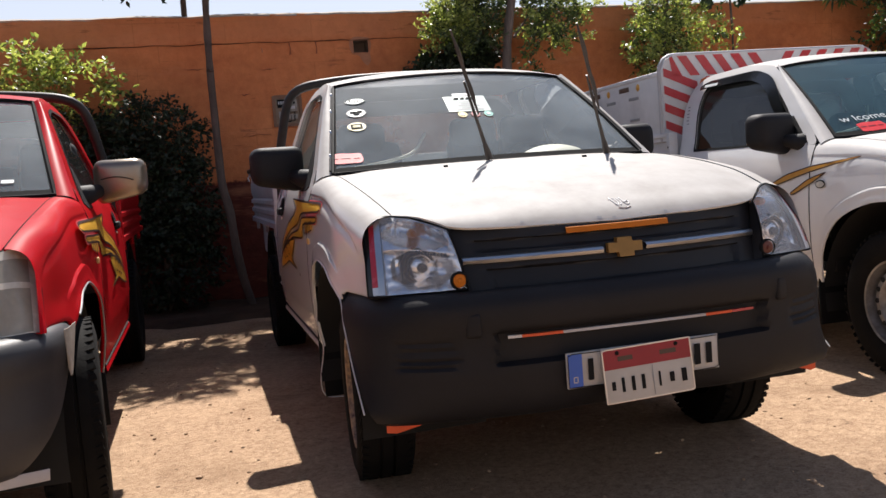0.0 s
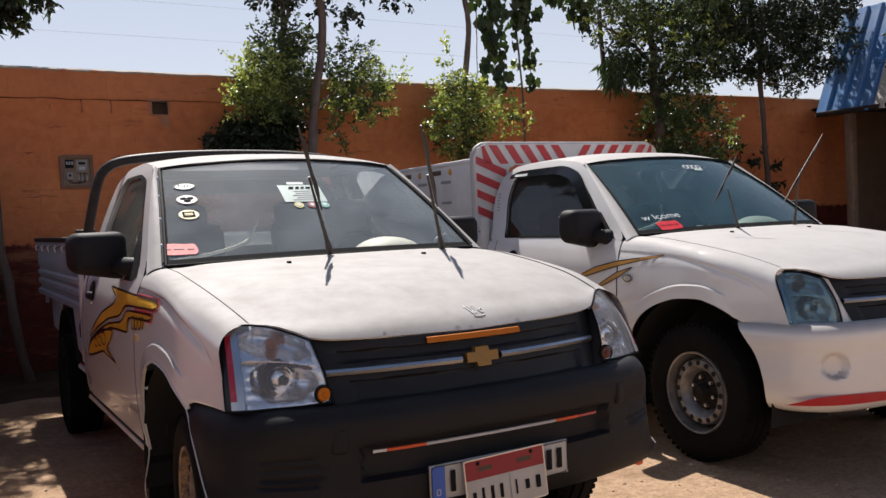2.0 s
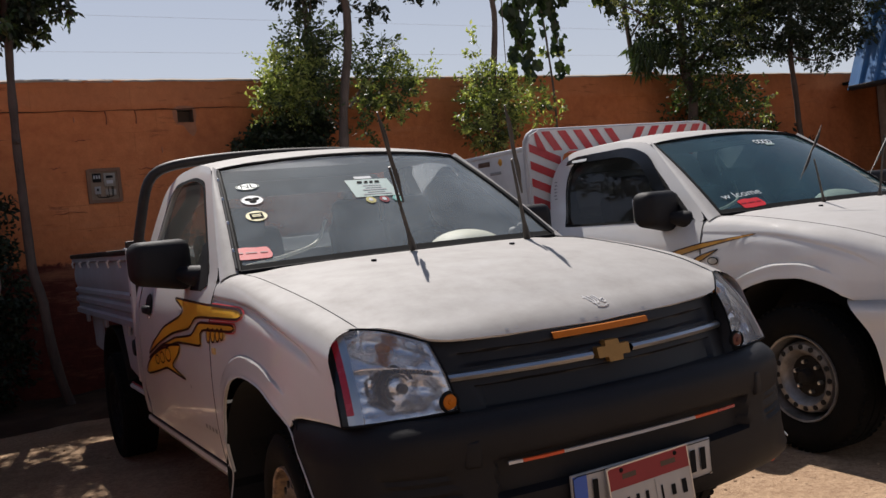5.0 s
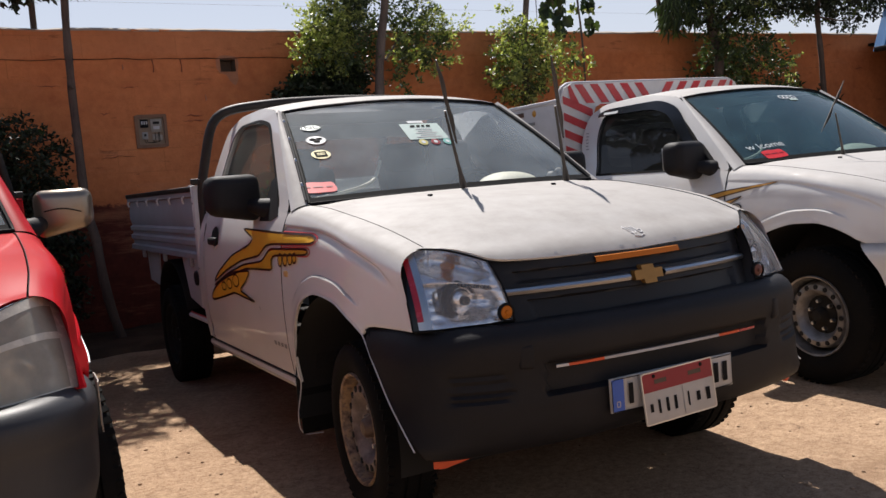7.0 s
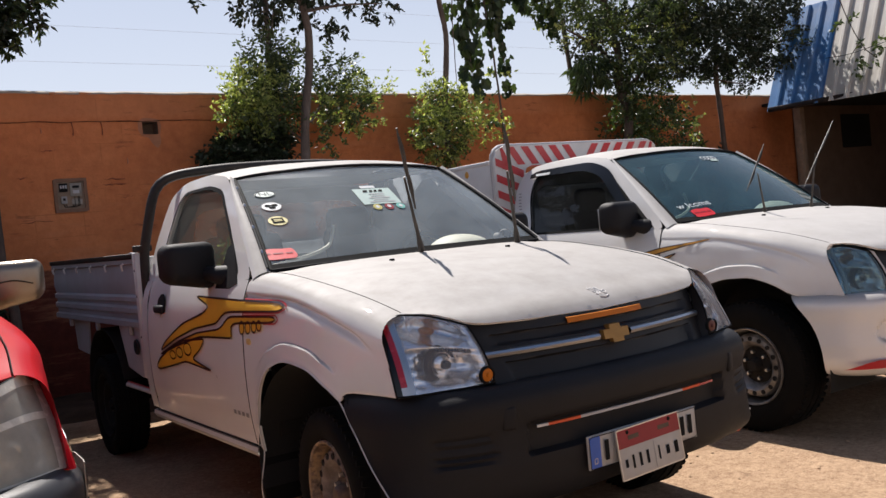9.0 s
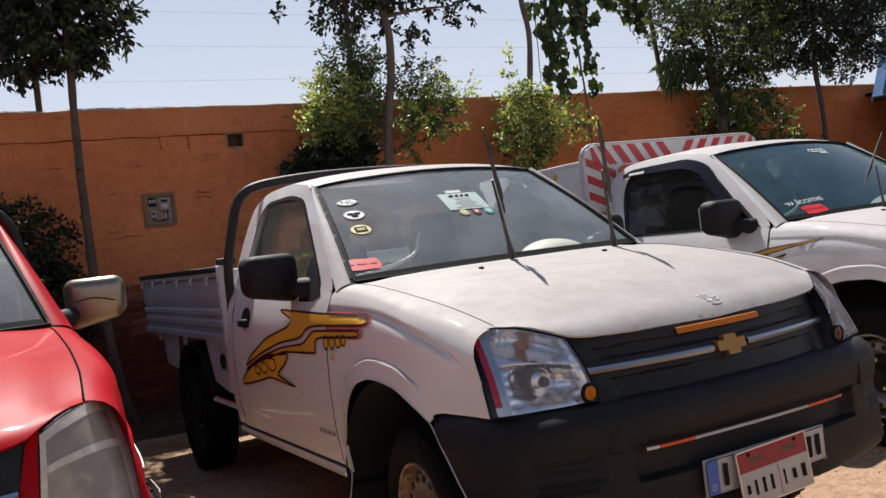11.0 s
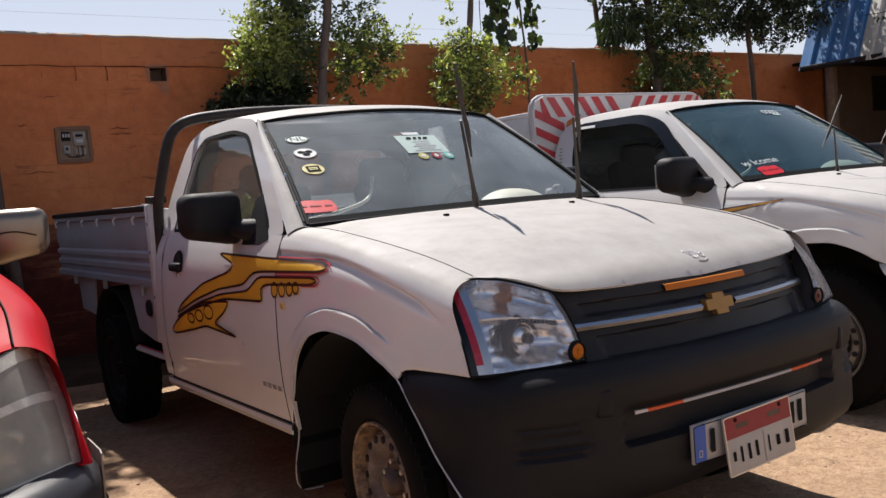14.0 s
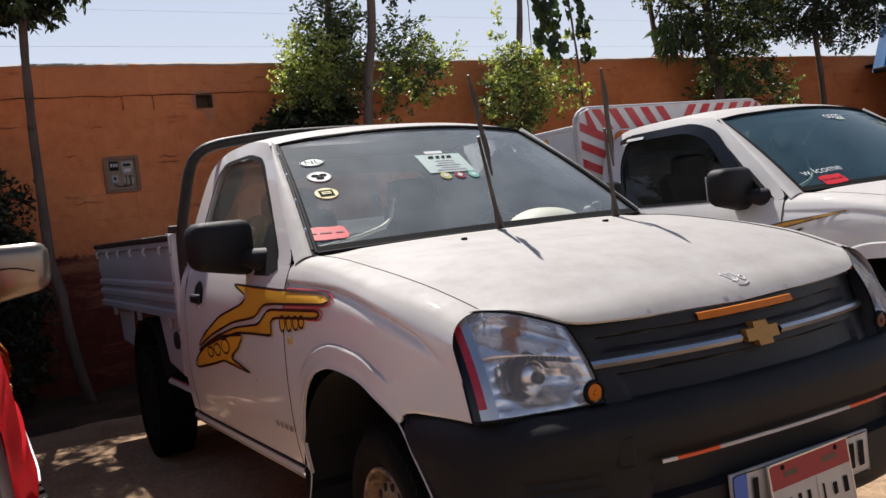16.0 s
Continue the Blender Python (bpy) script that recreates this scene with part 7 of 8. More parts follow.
    strands = strand_leaves(rng, [([(3.98, 6.0, 4.2), (4.02, 6.0, 3.8), (4.02, 6.0, 3.45), (4.06, 6.0, 3.18)], 110, 0.11), ([(4.22, 6.0, 4.2), (4.18, 6.0, 3.7), (4.14, 6.0, 3.3), (4.16, 6.0, 2.95), (4.17, 6.0, 2.70)], 120, 0.10),
                                   ([(4.08, 6.0, 3.3), (3.98, 6.0, 3.05), (3.95, 6.0, 2.80)], 26, 0.04), ([(4.45, 6.0, 4.2), (4.42, 6.0, 3.75), (4.36, 6.0, 3.35)], 90, 0.12),
                                   ([(4.58, 6.0, 4.0), (4.56, 6.0, 3.5), (4.58, 6.0, 3.15), (4.56, 6.0, 2.86), (4.62, 6.0, 2.72)], 80, 0.07), ([(3.9, 6.0, 4.1), (4.3, 6.0, 3.95), (4.8, 6.0, 3.95)], 120, 0.12),
                                   ([(4.8, 6.0, 4.0), (4.9, 6.0, 3.85), (4.95, 6.0, 3.72)], 40, 0.08), ([(5.2, 6.0, 4.0), (5.3, 6.0, 3.7), (5.45, 6.0, 3.45)], 70, 0.12)], 0.105)
    foliage("hanging_leaves", strands, "vine", vine, "dark broad lobed vine leaves")
    tree("tall dense tree with drooping fine foliage over the wall",
         ([(6.55, 5.95, 0.0), (6.52, 5.95, 1.4), (6.49, 5.95, 2.3), (6.45, 5.95, 3.0), (6.32, 5.95, 3.6), (6.1, 5.95, 4.5)], 0.07, 0.04),
         [([(6.46, 5.95, 2.7), (6.9, 5.9, 3.1), (7.3, 5.9, 3.5)], 0.03, 0.01), ([(6.44, 5.95, 3.0), (6.0, 5.9, 3.3), (5.5, 5.9, 3.5)], 0.03, 0.01), ([(6.45, 5.95, 2.9), (6.1, 5.9, 2.9), (5.85, 5.9, 2.85)], 0.012, 0.004)],
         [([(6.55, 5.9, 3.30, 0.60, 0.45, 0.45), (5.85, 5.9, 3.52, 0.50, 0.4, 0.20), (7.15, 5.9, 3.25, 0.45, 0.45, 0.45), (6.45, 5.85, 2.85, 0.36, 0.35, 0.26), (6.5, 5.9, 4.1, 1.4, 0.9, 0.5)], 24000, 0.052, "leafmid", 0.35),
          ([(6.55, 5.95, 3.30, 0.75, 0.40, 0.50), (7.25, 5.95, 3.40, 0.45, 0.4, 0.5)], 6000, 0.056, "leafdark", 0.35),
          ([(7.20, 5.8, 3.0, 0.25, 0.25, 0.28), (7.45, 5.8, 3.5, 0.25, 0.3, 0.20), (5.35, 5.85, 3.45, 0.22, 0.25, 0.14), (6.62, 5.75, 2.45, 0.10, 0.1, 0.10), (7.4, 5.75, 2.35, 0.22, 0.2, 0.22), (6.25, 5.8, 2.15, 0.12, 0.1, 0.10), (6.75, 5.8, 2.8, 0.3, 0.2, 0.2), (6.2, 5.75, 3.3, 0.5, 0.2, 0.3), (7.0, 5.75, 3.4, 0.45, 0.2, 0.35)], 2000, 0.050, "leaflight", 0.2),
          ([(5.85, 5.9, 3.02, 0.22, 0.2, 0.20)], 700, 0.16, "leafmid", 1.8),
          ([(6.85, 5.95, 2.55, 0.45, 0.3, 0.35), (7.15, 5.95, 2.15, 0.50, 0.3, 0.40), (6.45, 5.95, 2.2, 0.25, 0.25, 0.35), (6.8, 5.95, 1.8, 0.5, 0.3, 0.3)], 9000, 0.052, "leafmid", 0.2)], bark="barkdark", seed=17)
    tree("dark broad-leaved tree beside the shelter",
         ([(8.42, 5.9, 0.0), (8.40, 5.9, 1.4), (8.36, 5.9, 2.0), (8.31, 5.9, 3.0), (8.4, 5.9, 3.8)], 0.042, 0.032),
         [([(8.33, 5.9, 2.9), (8.75, 5.85, 2.85), (9.1, 5.85, 2.9)], 0.014, 0.006), ([(8.32, 5.9, 3.0), (8.0, 5.9, 3.1), (7.7, 5.9, 3.3)], 0.02, 0.008)],
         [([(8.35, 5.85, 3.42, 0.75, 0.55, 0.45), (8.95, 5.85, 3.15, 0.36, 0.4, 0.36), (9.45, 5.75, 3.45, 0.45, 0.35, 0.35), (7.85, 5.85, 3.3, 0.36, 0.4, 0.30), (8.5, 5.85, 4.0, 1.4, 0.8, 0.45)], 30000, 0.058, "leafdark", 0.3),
          ([(8.3, 5.8, 3.05, 0.6, 0.4, 0.14), (9.0, 5.75, 2.85, 0.18, 0.2, 0.16), (9.5, 5.7, 3.4, 0.4, 0.3, 0.3)], 1200, 0.055, "leafmid", 0.3)], bark="barkdark", seed=19)
    tree("low dark weed growing against the wall",
         ([(8.15, 6.2, 0.0), (8.13, 6.2, 0.9), (8.1, 6.2, 1.9)], 0.012, 0.006), [([(8.12, 6.2, 1.3), (8.4, 6.15, 1.7), (8.7, 6.15, 1.9)], 0.006, 0.003)],
         [([(8.05, 6.15, 1.85, 0.28, 0.14, 0.26), (8.55, 6.15, 1.65, 0.30, 0.14, 0.30), (7.85, 6.1, 1.55, 0.3, 0.14, 0.3)], 420, 0.085, "leafdark", 0.0), ([(7.82, 6.05, 1.95, 0.10, 0.08, 0.09)], 90, 0.065, "leaflight", 0.0)], bark="barkdark", seed=23, category="weed", name="weed")


def sticks():
    for label, pts, r in (("thin dark post standing behind the wall", [(-1.20, 6.62, 0.0), (-1.20, 6.62, 2.4), (-1.18, 6.62, 4.3)], 0.028),
                          ("bare forked stick standing on the wall", [(6.13, 6.50, 2.0), (6.11, 6.50, 2.85), (6.08, 6.50, 3.3), (6.06, 6.50, 3.52), (6.05, 6.50, 3.82)], 0.030)):
        t = thing("post", label, "post")
        bm = tube(curve_points(pts, 12), r, 8)
        part("shaft", bm, "barkdark", t)
        if "forked" in label:
            part("fork", tube([(6.09, 6.50, 3.22), (6.19, 6.50, 3.36), (6.29, 6.50, 3.47), (6.40, 6.50, 3.56)], 0.012, 6), "barkdark", t)
            part("fork", tube([(6.13, 6.49, 2.80), (6.07, 6.48, 3.05), (6.06, 6.48, 3.30)], 0.013, 6), "barkdark", t)
    t = thing("power_line", "thin overhead wires between far poles", "power line")
    for k in range(4):
        pts = [(-40 + 10 * i, 40 + 0.4 * i, 15.4 - 1.7 * k + 0.006 * (i - 5) ** 2 + 0.05 * i) for i in range(13)]
        part("cable", tube(curve_points(pts, 40), 0.005, 5), "wire", t)
    for x, y in ((-40, 40), (80, 44.8)):
        part("pole", tube([(x, y + 0.14, 0), (x, y + 0.14, 17)], [0.16, 0.10], 10), "wood", t)


def shelter():
    t = thing("shelter", "open shelter with a blue and white corrugated metal front", "shelter")
    # ribbed fascia leaning back along the front edge, running out from the wall
    a, b = Vector((9.51, 5.98, 2.46)), Vector((9.10, 1.30, 2.36))
    length = (b - a).length
    pitch, rise, lean = 0.232, 0.032, 0.40
    step = pitch / 24
    n = int(length / step)
    cut = int(0.95 / step)
    for mt, k0, k1, name in (("sheetblue", 0, cut, "blue_sheet"), ("sheetwhite", cut, n, "white_sheet")):
        rows = []
        for k in range(k0, k1 + 1):
            p = a + (b - a) * (k / n)
            w = (k * step / pitch) % 1.0
            d = rise * (smooth01(0.56, 0.64, w) - smooth01(0.84, 0.92, w))
            rows.append([(p.x - d + lean * h, p.y - 0.05 * h, p.z + h) for h in (0.0, 0.7, 1.5)])
        part(name, thick(sheet(rows), 0.002), mt, t)
    part("beam", box((0.08, 4.5, 0.07), (9.45, 3.65, 2.47), 0.01, rot=(0, 0, 0)), "tube", t)
    part("post", box((0.13, 0.12, 2.5), (10.12, 5.86, 1.25), 0.02), "wood", t, "weathered brown post")
    part("post", box((0.12, 0.12, 2.4), (9.5, 1.4, 1.2), 0.02), "smear", t)
    part("roof_sheet", box((5.0, 4.75, 0.04), (12.35, 3.6, 2.62), 0.0), "deep", t)
    part("roof_sheet", box((4.6, 0.46, 0.04), (12.35, 6.21, 2.62), 0.0), "deep", t)
    # inner walls coloured dark for the shade under the roof
    part("back_wall", box((4.0, 0.10, 2.6), (12.8, 6.37, 1.3), 0.01), "shade", t, "brown plastered inner wall coloured dark as shade")
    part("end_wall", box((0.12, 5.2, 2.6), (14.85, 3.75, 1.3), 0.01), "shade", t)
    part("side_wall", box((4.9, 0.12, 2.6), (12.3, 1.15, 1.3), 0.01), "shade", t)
    part("window", box((0.86, 0.03, 0.56), (12.42, 6.31, 2.17), 0.01), "deep", t)
    cable = curve_points([(9.55, 5.0, 3.05), (9.45, 4.6, 3.02), (9.35, 4.0, 3.06)], 16)
    part("cable", tube(cable, 0.005, 5), "ink", t)
    rng = random.Random(53)
    sprig = thing("branch", "thin leafy branch hanging before the metal sheets", "branch")
    part("twig", tube(curve_points([(9.15, 4.5, 3.75), (9.12, 4.35, 3.35), (9.16, 4.2, 3.0), (9.26, 4.1, 2.86)], 20), 0.007, 6), "barkdark", sprig)
    part("twig", tube(curve_points([(9.14, 4.25, 3.1), (9.20, 4.45, 2.90), (9.26, 4.50, 2.78)], 12), 0.005, 6), "barkdark", sprig)
    foliage("leaves", leaf_cloud(rng, [(9.12, 4.38, 3.42, 0.10, 0.16, 0.10), (9.2, 4.15, 2.92, 0.12, 0.22, 0.10), (9.22, 4.45, 2.82, 0.08, 0.12, 0.08), (9.2, 3.9, 2.98, 0.1, 0.2, 0.1)], 260, 0.07, 0.2), "leafmid", sprig)


ground()
planting_bed()
back_wall()
yard_walls()
meter_box()
shelter()
trees()
sticks()

# ---- the three trucks ----
white = pickup({
    "label": "dusty white single-cab pickup truck with black bumper, parked nose out", "paint": "white", "screen": "glass", "side_glass": "glassside", "rear_glass": "glassdusty",
    "bumper": "black", "bumper_mat": "black", "bumper_label": "large black plastic front bumper", "grille_mat": "grille", "amber_bar": True, "lamp": "round", "lens": "lens", "lens_label": "clear headlamp",
    "clearance": True, "mirror": "black", "mirror_label": "black plastic wing mirror", "rim": "steel_rust", "bed": "bedgrey", "bed_label": "dull white ribbed steel bed side", "rail": "tube",
    "hoop": True, "wipers_up": True, "three": True, "steer": -5.0, "track": -0.020, "tyre": 0.320, "sunk": 0.012, "axle": 0.705}, (0, 0, 0))
hand_decal(white, -1)
hand_decal(white, 1)
second = pickup({
    "label": "clean white pickup truck with striped rear board, parked nose out", "paint": "white2", "screen": "glassteal", "side_glass": "glasstint", "rear_glass": "glasstint",
    "bumper": "white", "bumper_mat": "white2", "bumper_label": "white painted front bumper", "grille_mat": "grille", "lamp": "angular", "lens": "lensteal", "lens_label": "greenish clear headlamp",
    "mirror": "black", "mirror_label": "black plastic wing mirror", "rim": "steel", "bed": "signwhite", "bed_label": "white steel bed side", "rail": "signwhite",
    "hoop": False, "wipers_up": True, "visor": True, "mirror_ahead": 0.16, "mirror_out": -0.02, "mirror_size": 1.15,
    "tips": (((-0.12, 1.075, 1.142), (-0.32, 0.95, 1.36), ((-0.47, 0.94, 1.265), (-0.28, 0.94, 1.53))), ((0.365, 1.10, 1.132), (0.29, 0.985, 1.46), ((0.10, 0.97, 1.26), (0.46, 0.98, 1.655))))}, (2.52, 0.04, 0), -1.8)
swoosh_decal(second, -1)
swoosh_decal(second, 1)
red_truck = pickup({
    "label": "glossy red pickup truck with dark bumper, parked nose out", "paint": "red", "screen": "glass", "side_glass": "glasstint", "rear_glass": "glasstint",
    "bumper": "black", "bumper_mat": "greyplastic", "bumper_label": "dark grey plastic front bumper", "grille_mat": "grille", "lamp": "angular", "lamp_line": "swept", "lens": "lensfog", "lens_label": "yellowed cloudy headlamp",
    "mirror_out": 0.03, "mirror_size": 1.0, "mirror": "mirrorchrome", "mirror_label": "tarnished chrome wing mirror", "rim": "steel", "bed": "red", "bed_label": "dark red steel bed side", "rail": "red",
    "hoop": True, "wipers_up": False, "steer": 6.0, "track": 0.035}, (-2.53, 0.04, 0), 0.0)
hand_decal(red_truck, 1)


# ---- plates, stickers, boards ----
def number_plates(truck):
    """A long pale plate with a blue end, and a square red-topped plate screwed over it."""
    base = box((0.52, 0.010, 0.110), (-0.005, -0.083, 0.468), 0.003)
    for v in base.verts:
        v.co.y += 0.12 * v.co.x ** 2
    long_plate = part("number_plate", base, "platewhite", truck, "long white number plate with a blue end strip")
    pl = lambda a, b, d: (a - 0.005, -0.0885 - d + 0.12 * a * a, 0.468 + b)
    part("blue_end", filled(rect(0.046, 0.102, -0.234, 0.0), lambda a, b, d: pl(a, b, 0.001)), "plateblue", long_plate)
    part("end_mark", ribbon(closed(rect(0.012, 0.016, -0.234, -0.028), 16), 0.003, pl, 0.002), "platewhite", long_plate)
    part("plate_border", ribbon(closed(rect(0.512, 0.102), 64), 0.003, pl, 0.0016), "ink", long_plate)
    for x, w in ((-0.184, 0.018), (0.180, 0.022), (0.222, 0.022)):
        part("plate_bar", filled(rect(w, 0.066, x, 0.0), lambda a, b, d: pl(a, b, 0.0016)), "ink", long_plate)
    sq = box((0.302, 0.006, 0.166), (0, 0, 0), 0.0025)
    bmesh.ops.rotate(sq, cent=(0, 0, 0), matrix=Euler((radians(-5), radians(-1.5), 0)).to_matrix(), verts=sq.verts)
    bmesh.ops.translate(sq, vec=(-0.006, -0.101, 0.443), verts=sq.verts)
    top_plate = part("number_plate", sq, "platewhite", truck, "square white number plate with a red top band")
    turn = Euler((radians(-5), radians(-1.5), 0)).to_matrix()
    def on(a, b, d):
        v = turn @ Vector((a, -0.0035 - d, b)) + Vector((-0.006, -0.101, 0.443))
        return tuple(v)
    part("red_band", filled(rect(0.294, 0.060, 0, 0.050), lambda a, b, d: on(a, b, 0.0008)), "platered", top_plate)
    part("plate_rim", ribbon(closed(rect(0.298, 0.162), 64), 0.004, on, 0.001), "chrome", top_plate)
    part("divider", filled(rect(0.003, 0.090, 0.012, -0.030), lambda a, b, d: on(a, b, 0.001)), "dash", top_plate)
    for x, w, h in ((-0.122, 0.013, 0.026), (-0.090, 0.010, 0.044), (-0.056, 0.012, 0.044), (-0.022, 0.012, 0.044), (0.034, 0.007, 0.046), (0.076, 0.016, 0.030), (0.118, 0.018, 0.040)):
        part("plate_bar", filled(rect(w, h, x, -0.030), lambda a, b, d: on(a, b, 0.0012)), "ink", top_plate)
    for x, w in ((-0.075, 0.050), (0.070, 0.056)):
        part("plate_bar", filled(rect(w, 0.014, x, 0.050), lambda a, b, d: on(a, b, 0.0014)), "outline", top_plate)
    for x in (-0.10, 0.10):
        part("plate_screw", lathe([(0.0, 0.004), (0.006, 0.003), (0.007, 0.0)], 10, on(x, 0.068, 0.0), axis="y", sign=-1), "ink", top_plate)


def screen_stickers(truck, screen):
    for name, cx, cv, turn, mat, rx, ry, label in (("oval_sticker", -0.520, 0.753, -3, "sticker", 0.046, 0.032, "white oval country sticker"),
                                                    ("round_sticker", -0.536, 0.604, -3, "stickerw", 0.044, 0.040, "white oval sticker with a dark mark"),
                                                    ("round_sticker", -0.556, 0.446, -3, "stickery", 0.041, 0.037, "yellow oval sticker with a dark square")):
        pl = ws_patch(cx, cv, turn)
        ob = part(name, filled(oval(rx, ry), lambda a, b, d: pl(a, b, 0.0035)), mat, screen, label)
        if name == "oval_sticker":
            part("ring", ribbon(oval(rx * 0.92, ry * 0.90), 0.004, pl, 0.0042), "ink", ob)
            part("lettering", lettering("NL", 0.048, pl, 0.0042), "ink", ob)
        elif mat == "stickerw":
            part("ring", ribbon(oval(rx * 0.95, ry * 0.94), 0.003, pl, 0.0042), "dash", ob)
            for a, b in ((-0.014, 0.007), (0.015, 0.007), (0.0, -0.014)):
                part("mark", filled(oval(0.015, 0.011, 12, a, b), lambda p, q, d: pl(p, q, 0.0048)), "ink", ob)
        else:
            part("mark", filled(rect(0.050, 0.042), lambda p, q, d: pl(p, q, 0.0048)), "ink", ob)
            part("mark", filled(rect(0.034, 0.007, 0, 0.006), lambda p, q, d: pl(p, q, 0.0054)), "stickery", ob)
            part("mark", filled(rect(0.034, 0.006, 0, -0.0048), lambda p, q, d: pl(p, q, 0.0054)), "stickery", ob)
    pl = ws_patch(-0.020, 0.594, -2)
    ob = part("paper_notice", sheet([[pl(a, b, 0.003) for a in np.linspace(-0.101, 0.101, 9)] for b in np.linspace(-0.072, 0.072, 5)]), "sticker", screen, "pale green printed notice stuck inside the windscreen")
    for a, w in ((-0.040, 0.026), (-0.010, 0.020), (0.015, 0.018), (0.042, 0.024)):
        part("print_bar", filled([(a - w / 2 + 0.004, 0.055), (a - w / 2 - 0.004, 0.037), (a + w / 2 - 0.006, 0.037), (a + w / 2, 0.055)], lambda p, q, d: pl(p, q, 0.0048)), "ink", ob)
    for b, w, h in ((0.018, 0.085, 0.006), (0.000, 0.075, 0.006), (-0.018, 0.110, 0.007), (-0.036, 0.080, 0.006), (-0.054, 0.130, 0.007)):
        part("print_bar", filled(rect(w, h, 0.005, b), lambda p, q, d: pl(p, q, 0.0048)), "bedgrey", ob)
    part("tab", filled(rect(0.080, 0.022, -0.010, 0.088), lambda a, b, d: pl(a, b, 0.0035)), "stickerw", ob)
    for k, mt in enumerate(("stickery", "platered", "stickert")):
        c = -0.045 + 0.062 * k
        part("badge", filled(oval(0.022, 0.024, 18, c, -0.098), lambda a, b, d: pl(a, b, 0.0035)), mt, ob)
        part("badge_mark", filled(oval(0.010, 0.012, 12, c, -0.098), lambda a, b, d: pl(a, b, 0.0048)), "stickerw", ob)
    red_tag(screen, -0.648, 0.136)


def red_tag(screen, cx, cv):
    pl = ws_patch(cx, cv, -6 if cx < -0.6 else 2)
    shape = [(-0.070, -0.019), (-0.02, -0.021), (0.03, -0.019), (0.068, -0.018), (0.074, -0.004), (0.068, 0.010), (0.064, 0.020), (0.02, 0.018), (-0.02, 0.021), (-0.055, 0.018), (-0.072, 0.014), (-0.066, 0.0)]
    ob = part("red_sticker", filled(rounded([(a, b * 1.9) for a, b in shape], 40, 1), lambda a, b, d: pl(a, b, 0.0035)), "stickerr", screen, "torn bright red windscreen sticker")
    for a, w in ((-0.045, 0.030), (0.0, 0.040), (0.045, 0.026)):
        part("print_bar", filled(rect(w, 0.008, a, 0.002), lambda p, q, d: pl(p, q, 0.0048)), "platered", ob)


def hood_script(truck):
    def on(a, b):
        a, b = 0.055 + a * 0.55, 0.135 + b * 0.55
        return (a, b, hood_z(a, b) + 0.001)
    marks = []
    for strokes in ([(-0.050, 0.070), (-0.046, 0.020), (-0.030, -0.030)], [(-0.028, 0.060), (-0.020, 0.005), (-0.030, -0.020), (-0.046, -0.012)], [(-0.004, 0.055), (0.0, 0.0), (-0.012, -0.022)],
                    [(0.014, 0.062), (0.018, 0.0), (0.034, -0.022), (0.050, -0.004), (0.044, 0.018), (0.028, 0.006)], [(-0.040, -0.045), (0.0, -0.052), (0.040, -0.042)], [(-0.060, 0.045), (-0.052, 0.060)]):
        marks.append(tube([on(a, b) for a, b in curve_points(strokes, 14)], 0.0022, 6))
    bm = marks[0]
    for m_ in marks[1:]:
        join(bm, m_)
    part("hood_emblem", bm, "signwhite", truck, "small silver calligraphy emblem on the hood edge")


def paint_chips(truck, spots):
    """Scuffs and chipped spots along the front lip of the hood."""
    rng = random.Random(77)
    for x, back, w in spots:
        y = hood_front(abs(x)) + back
        n = 9
        bm = bmesh.new()
        ring = []
        for k in range(n):
            a = 2 * math.pi * k / n
            r = rng.uniform(0.55, 1.0)
            px, py = x + 0.7 * w * r * math.cos(a), y + 0.25 * w * r * math.sin(a)
            ring.append(bm.verts.new((px, py, hood_z(px, py) + 0.0012)))
        bm.faces.new(ring)
        part("paint_chip", bm, "wire", truck)


number_plates(white)
screen_stickers(white, white)
hood_script(white)
paint_chips(white, [(-0.31, 0.010, 0.014), (-0.275, 0.013, 0.007), (-0.05, 0.009, 0.020), (0.00, 0.008, 0.011), (0.10, 0.010, 0.007), (0.19, 0.008, 0.012), (0.40, 0.05, 0.005), (-0.36, 0.10, 0.005), (-0.47, 0.055, 0.006), (0.27, 0.30, 0.004)])
door_bars = bmesh.new()
for k in range(4):
    filled(rect(0.030, 0.018, 1.44 - 0.045 * k, 0.545), lambda a, b, d: (-(side_x(a, b) + 0.002), a, b), door_bars)
part("door_badge", door_bars, "dash", white, "faint grey lettering on the door foot")


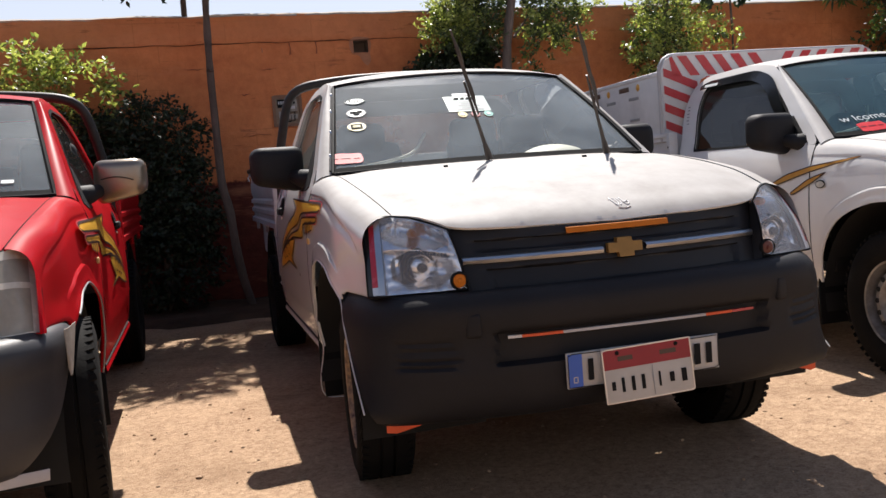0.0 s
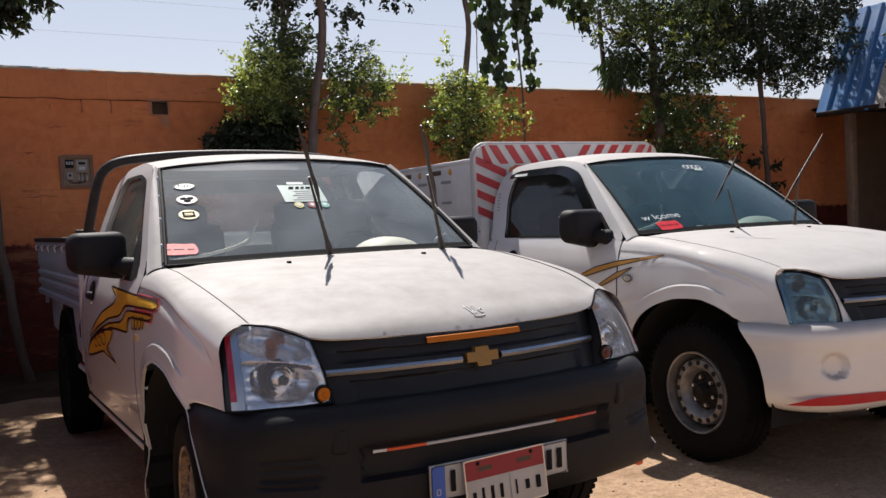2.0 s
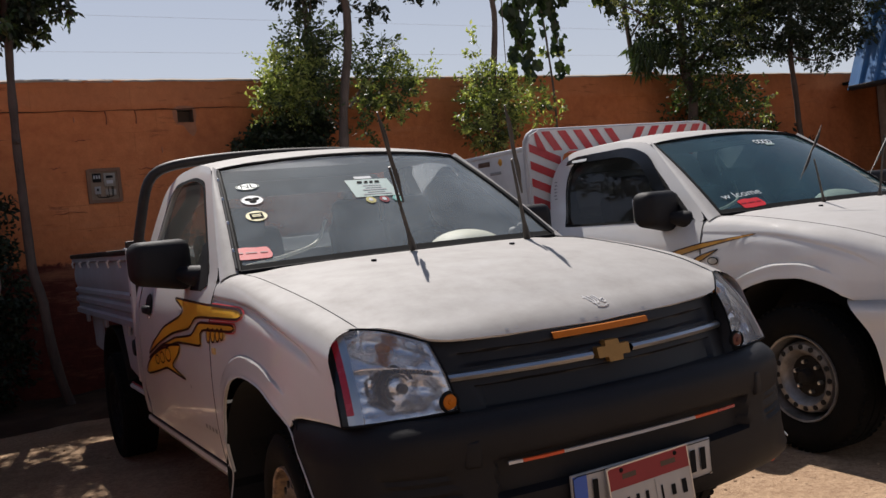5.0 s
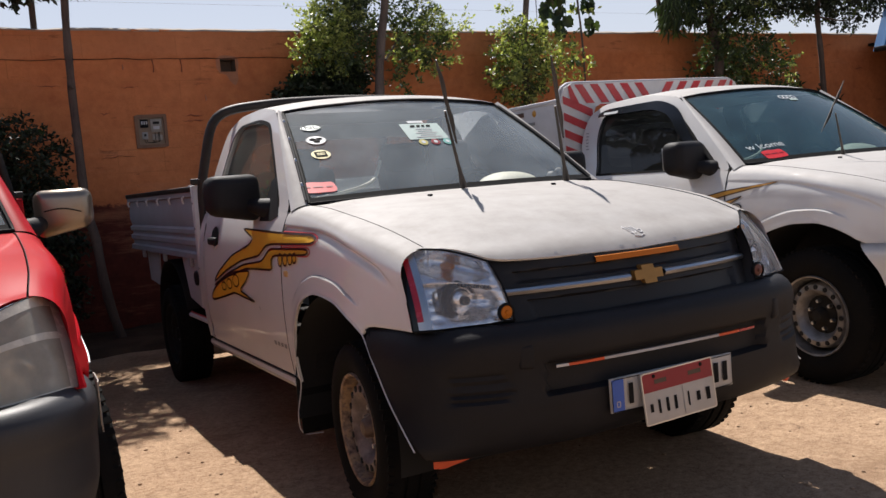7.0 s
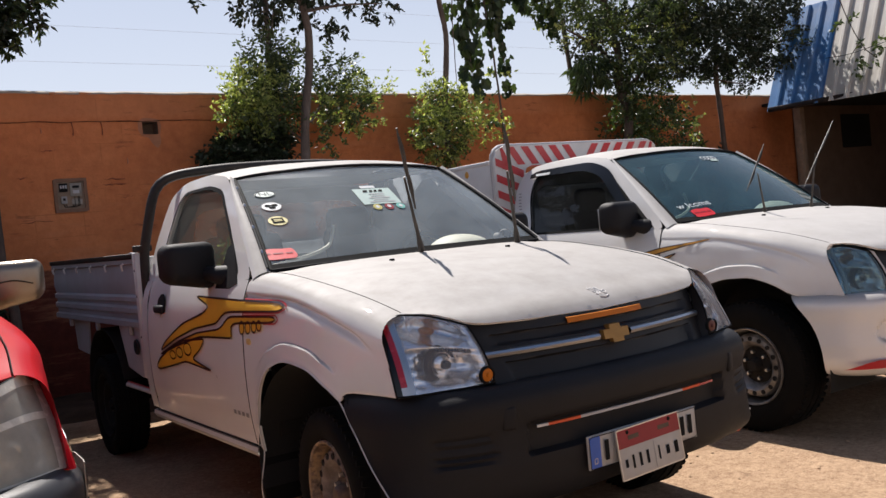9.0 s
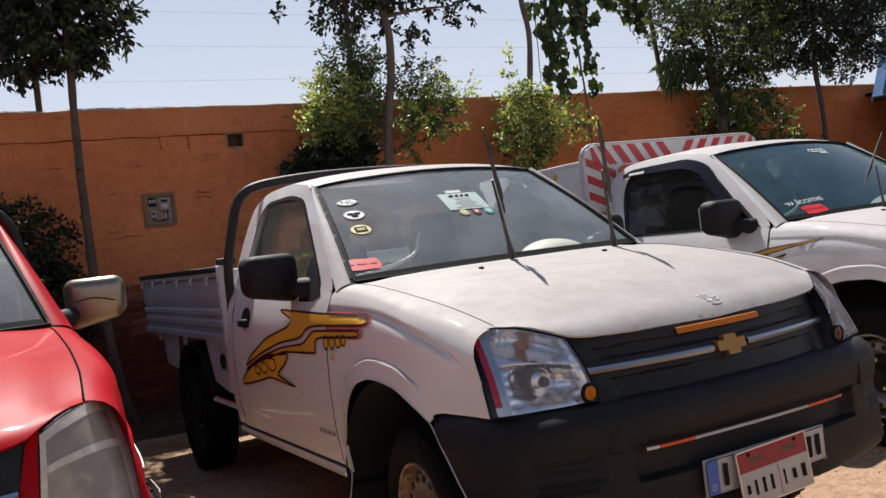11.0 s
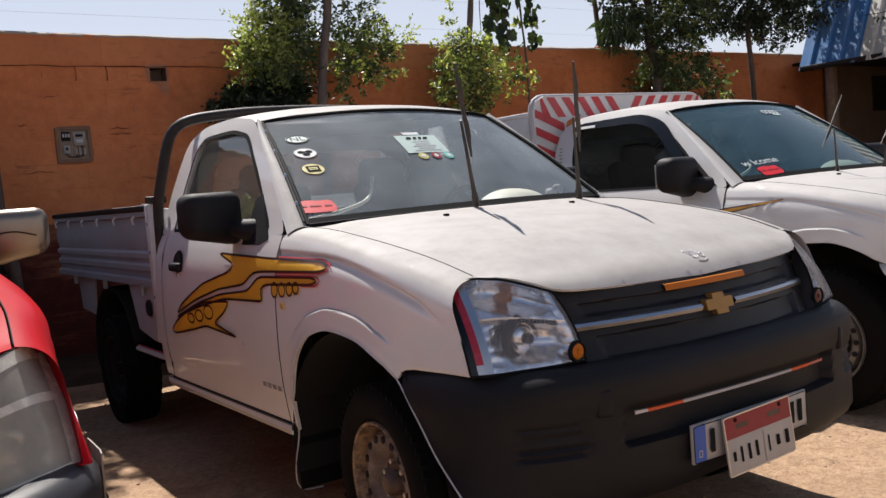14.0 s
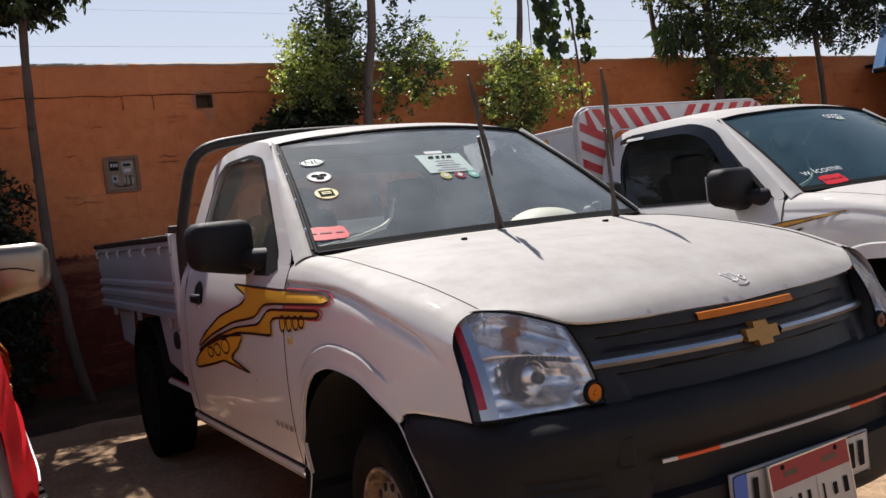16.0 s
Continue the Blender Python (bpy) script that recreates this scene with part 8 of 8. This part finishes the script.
def second_truck_extras(truck):
    screen = truck
    for k in range(4):
        pl = ws_patch(0.045 + 0.036 * k, 0.835, 0)
        part("ring_sticker", ribbon(oval(0.017, 0.019, 18), 0.0075, pl, 0.005), "stickerw", screen, "white ring sticker")
    pl = ws_patch(0.13, 0.795, 0)
    part("pale_tag", filled(rect(0.07, 0.022), lambda a, b, d: pl(a, b, 0.004)), "sticker", screen)
    pl = ws_patch(-0.505, 0.185, 3)
    part("lettering", lettering("w lcome", 0.070, pl, 0.007), "stickerw", screen, "white hand-lettered greeting on the windscreen")
    red_tag(screen, -0.500, 0.085)
    part("visor_tag", filled(rect(0.12, 0.016, 2.38, 1.528), lambda a, b, d: (-(side_x(a, b) + 0.028), a, b)), "stickerw", truck)
    for k in range(6):
        part("vent_bar", filled(rect(0.030, 0.008, 2.60 + 0.004 * (k % 2), 1.30 + 0.022 * k), lambda a, b, d: (-(side_x(a, b) + 0.003), a, b)), "dash", truck)
    # striped board round the back of the cab
    y, hw, zt, w, zb, leg = 2.80, 0.83, 1.770, 0.150, 1.20, 0.270
    out = [(-hw, zb), (-hw, zt - 0.10), (-hw + 0.03, zt - 0.03), (-hw + 0.10, zt), (hw - 0.10, zt), (hw - 0.03, zt - 0.03), (hw, zt - 0.10), (hw, zb)]
    inn = [(-hw + leg, zb), (-hw + leg, zt - w - 0.07), (-hw + leg + 0.02, zt - w - 0.02), (-hw + leg + 0.07, zt - w), (hw - leg - 0.07, zt - w), (hw - leg - 0.02, zt - w - 0.02), (hw - leg, zt - w - 0.07), (hw - leg, zb)]
    rows = []
    for k in (0, 1):
        rows.append([(x, y, z) for x, z in (out, inn)[k]])
    bm = sheet(rows)
    board = part("striped_board", thick(bm, 0.02), "signwhite", truck, "white board with red diagonal stripes behind the cab", smooth=False)
    part("board_frame", tube([(x, y + 0.012, z) for x, z in curve_points(out, 60)], 0.016, 8), "bedgrey", board)
    part("board_frame", tube([(x, y + 0.010, z) for x, z in curve_points(inn, 60)], 0.009, 8), "redpaint", board)

    def stripe(pts):
        bm = filled(pts, lambda a, b, d: (a, y - 0.0235, b))
        part("red_stripe", bm, "redpaint", board, smooth=False)
    z0, z1 = zt - w + 0.008, zt - 0.010
    for k in range(6):
        for s in (-1, 1):
            x = 0.02 + 0.132 * k
            a, b = min(x + 0.165, hw - 0.06), min(x + 0.095, hw - 0.08)
            stripe([(s * x, z0), (s * (x + 0.070), z0), (s * a, z1 - 0.012 * (k == 5)), (s * b, z1)])
    for s in (-1, 1):
        for k in range(4):
            z = zt - w - 0.10 - 0.115 * k
            a, b = hw - 0.012, hw - leg + 0.010
            stripe([(s * a, z + 0.11), (s * a, z + 0.165), (s * b, z + 0.065), (s * b, z + 0.005)])
    # tall bed sides
    for s in (-1, 1):
        tall = box((0.035, 2.06, 0.42), (s * 0.815, 3.87, 1.435), 0.008)
        side = part("bed_extension", tall, "signwhite", truck, "tall white steel bed side with slots")
        for yy in (3.20, 3.58, 3.96, 4.34):
            part("slot", box((0.006, 0.15, 0.022), (s * 0.834, yy, 1.525), 0.002), "dash", side)
            part("slot", box((0.006, 0.15, 0.020), (s * 0.834, yy, 1.375), 0.002), "dash", side)
        for yy in (3.35, 3.85, 4.35):
            part("rusty_slot", box((0.006, 0.16, 0.034), (s * 0.834, yy, 1.600), 0.004), "rusthub", side, "rusty dark slot")
        for yy in (3.13, 3.62, 4.12):
            part("amber_reflector", lathe([(0.0, 0.006), (0.020, 0.005), (0.026, 0.0)], 18, (s * 0.833, yy, 1.597), sign=s), "decal2", side, "faded amber round reflector")
        part("side_rail", box((0.05, 2.08, 0.03), (s * 0.815, 3.87, 1.655), 0.008), "signwhite", side)


second_truck_extras(second)
# its cab stands more upright at the back
CAB_TOP = ("window_frame", "frame_trim", "window_seal", "side_glass", "rain_visor", "roof", "roof_lining", "cab_back", "rear_glass", "rear_trim", "vent_bar", "visor_tag")
for ob in second.children_recursive:
    if ob.name.split(".")[0] in CAB_TOP:
        for v in ob.data.vertices:
            v.co.y += 0.10 * smooth01(2.05, 2.50, v.co.y) * smooth01(1.12, 1.45, v.co.z)
pl_red = ws_patch(0.545, 0.13, 0)
part("small_tag", filled(rect(0.045, 0.022), lambda a, b, d: pl_red(a, b, 0.005)), "stickerw", red_truck)


# ---- loose stones ----
def stones():
    rng = random.Random(21)
    bm = bmesh.new()
    for k in range(900):
        x, y = rng.uniform(-2.2, 2.2), rng.uniform(-2.6, 5.2)
        r = rng.uniform(0.003, 0.010) * (1.6 if rng.random() < 0.08 else 1.0)
        b = bmesh.new()
        bmesh.ops.create_icosphere(b, subdivisions=1, radius=r)
        for v in b.verts:
            v.co *= rng.uniform(0.75, 1.2)
            v.co.z *= 0.6
        bmesh.ops.translate(b, vec=(x, y, 0.012 * noise.fractal(Vector((x * 1.3, y * 1.3, 0)), 1.0, 2.0, 4) - 0.004), verts=b.verts)
        join(bm, b)
    tagged(part("gravel", bm, "stone", None, smooth=False), "loose small stones scattered on the earth", "gravel", kind="stuff")


stones()
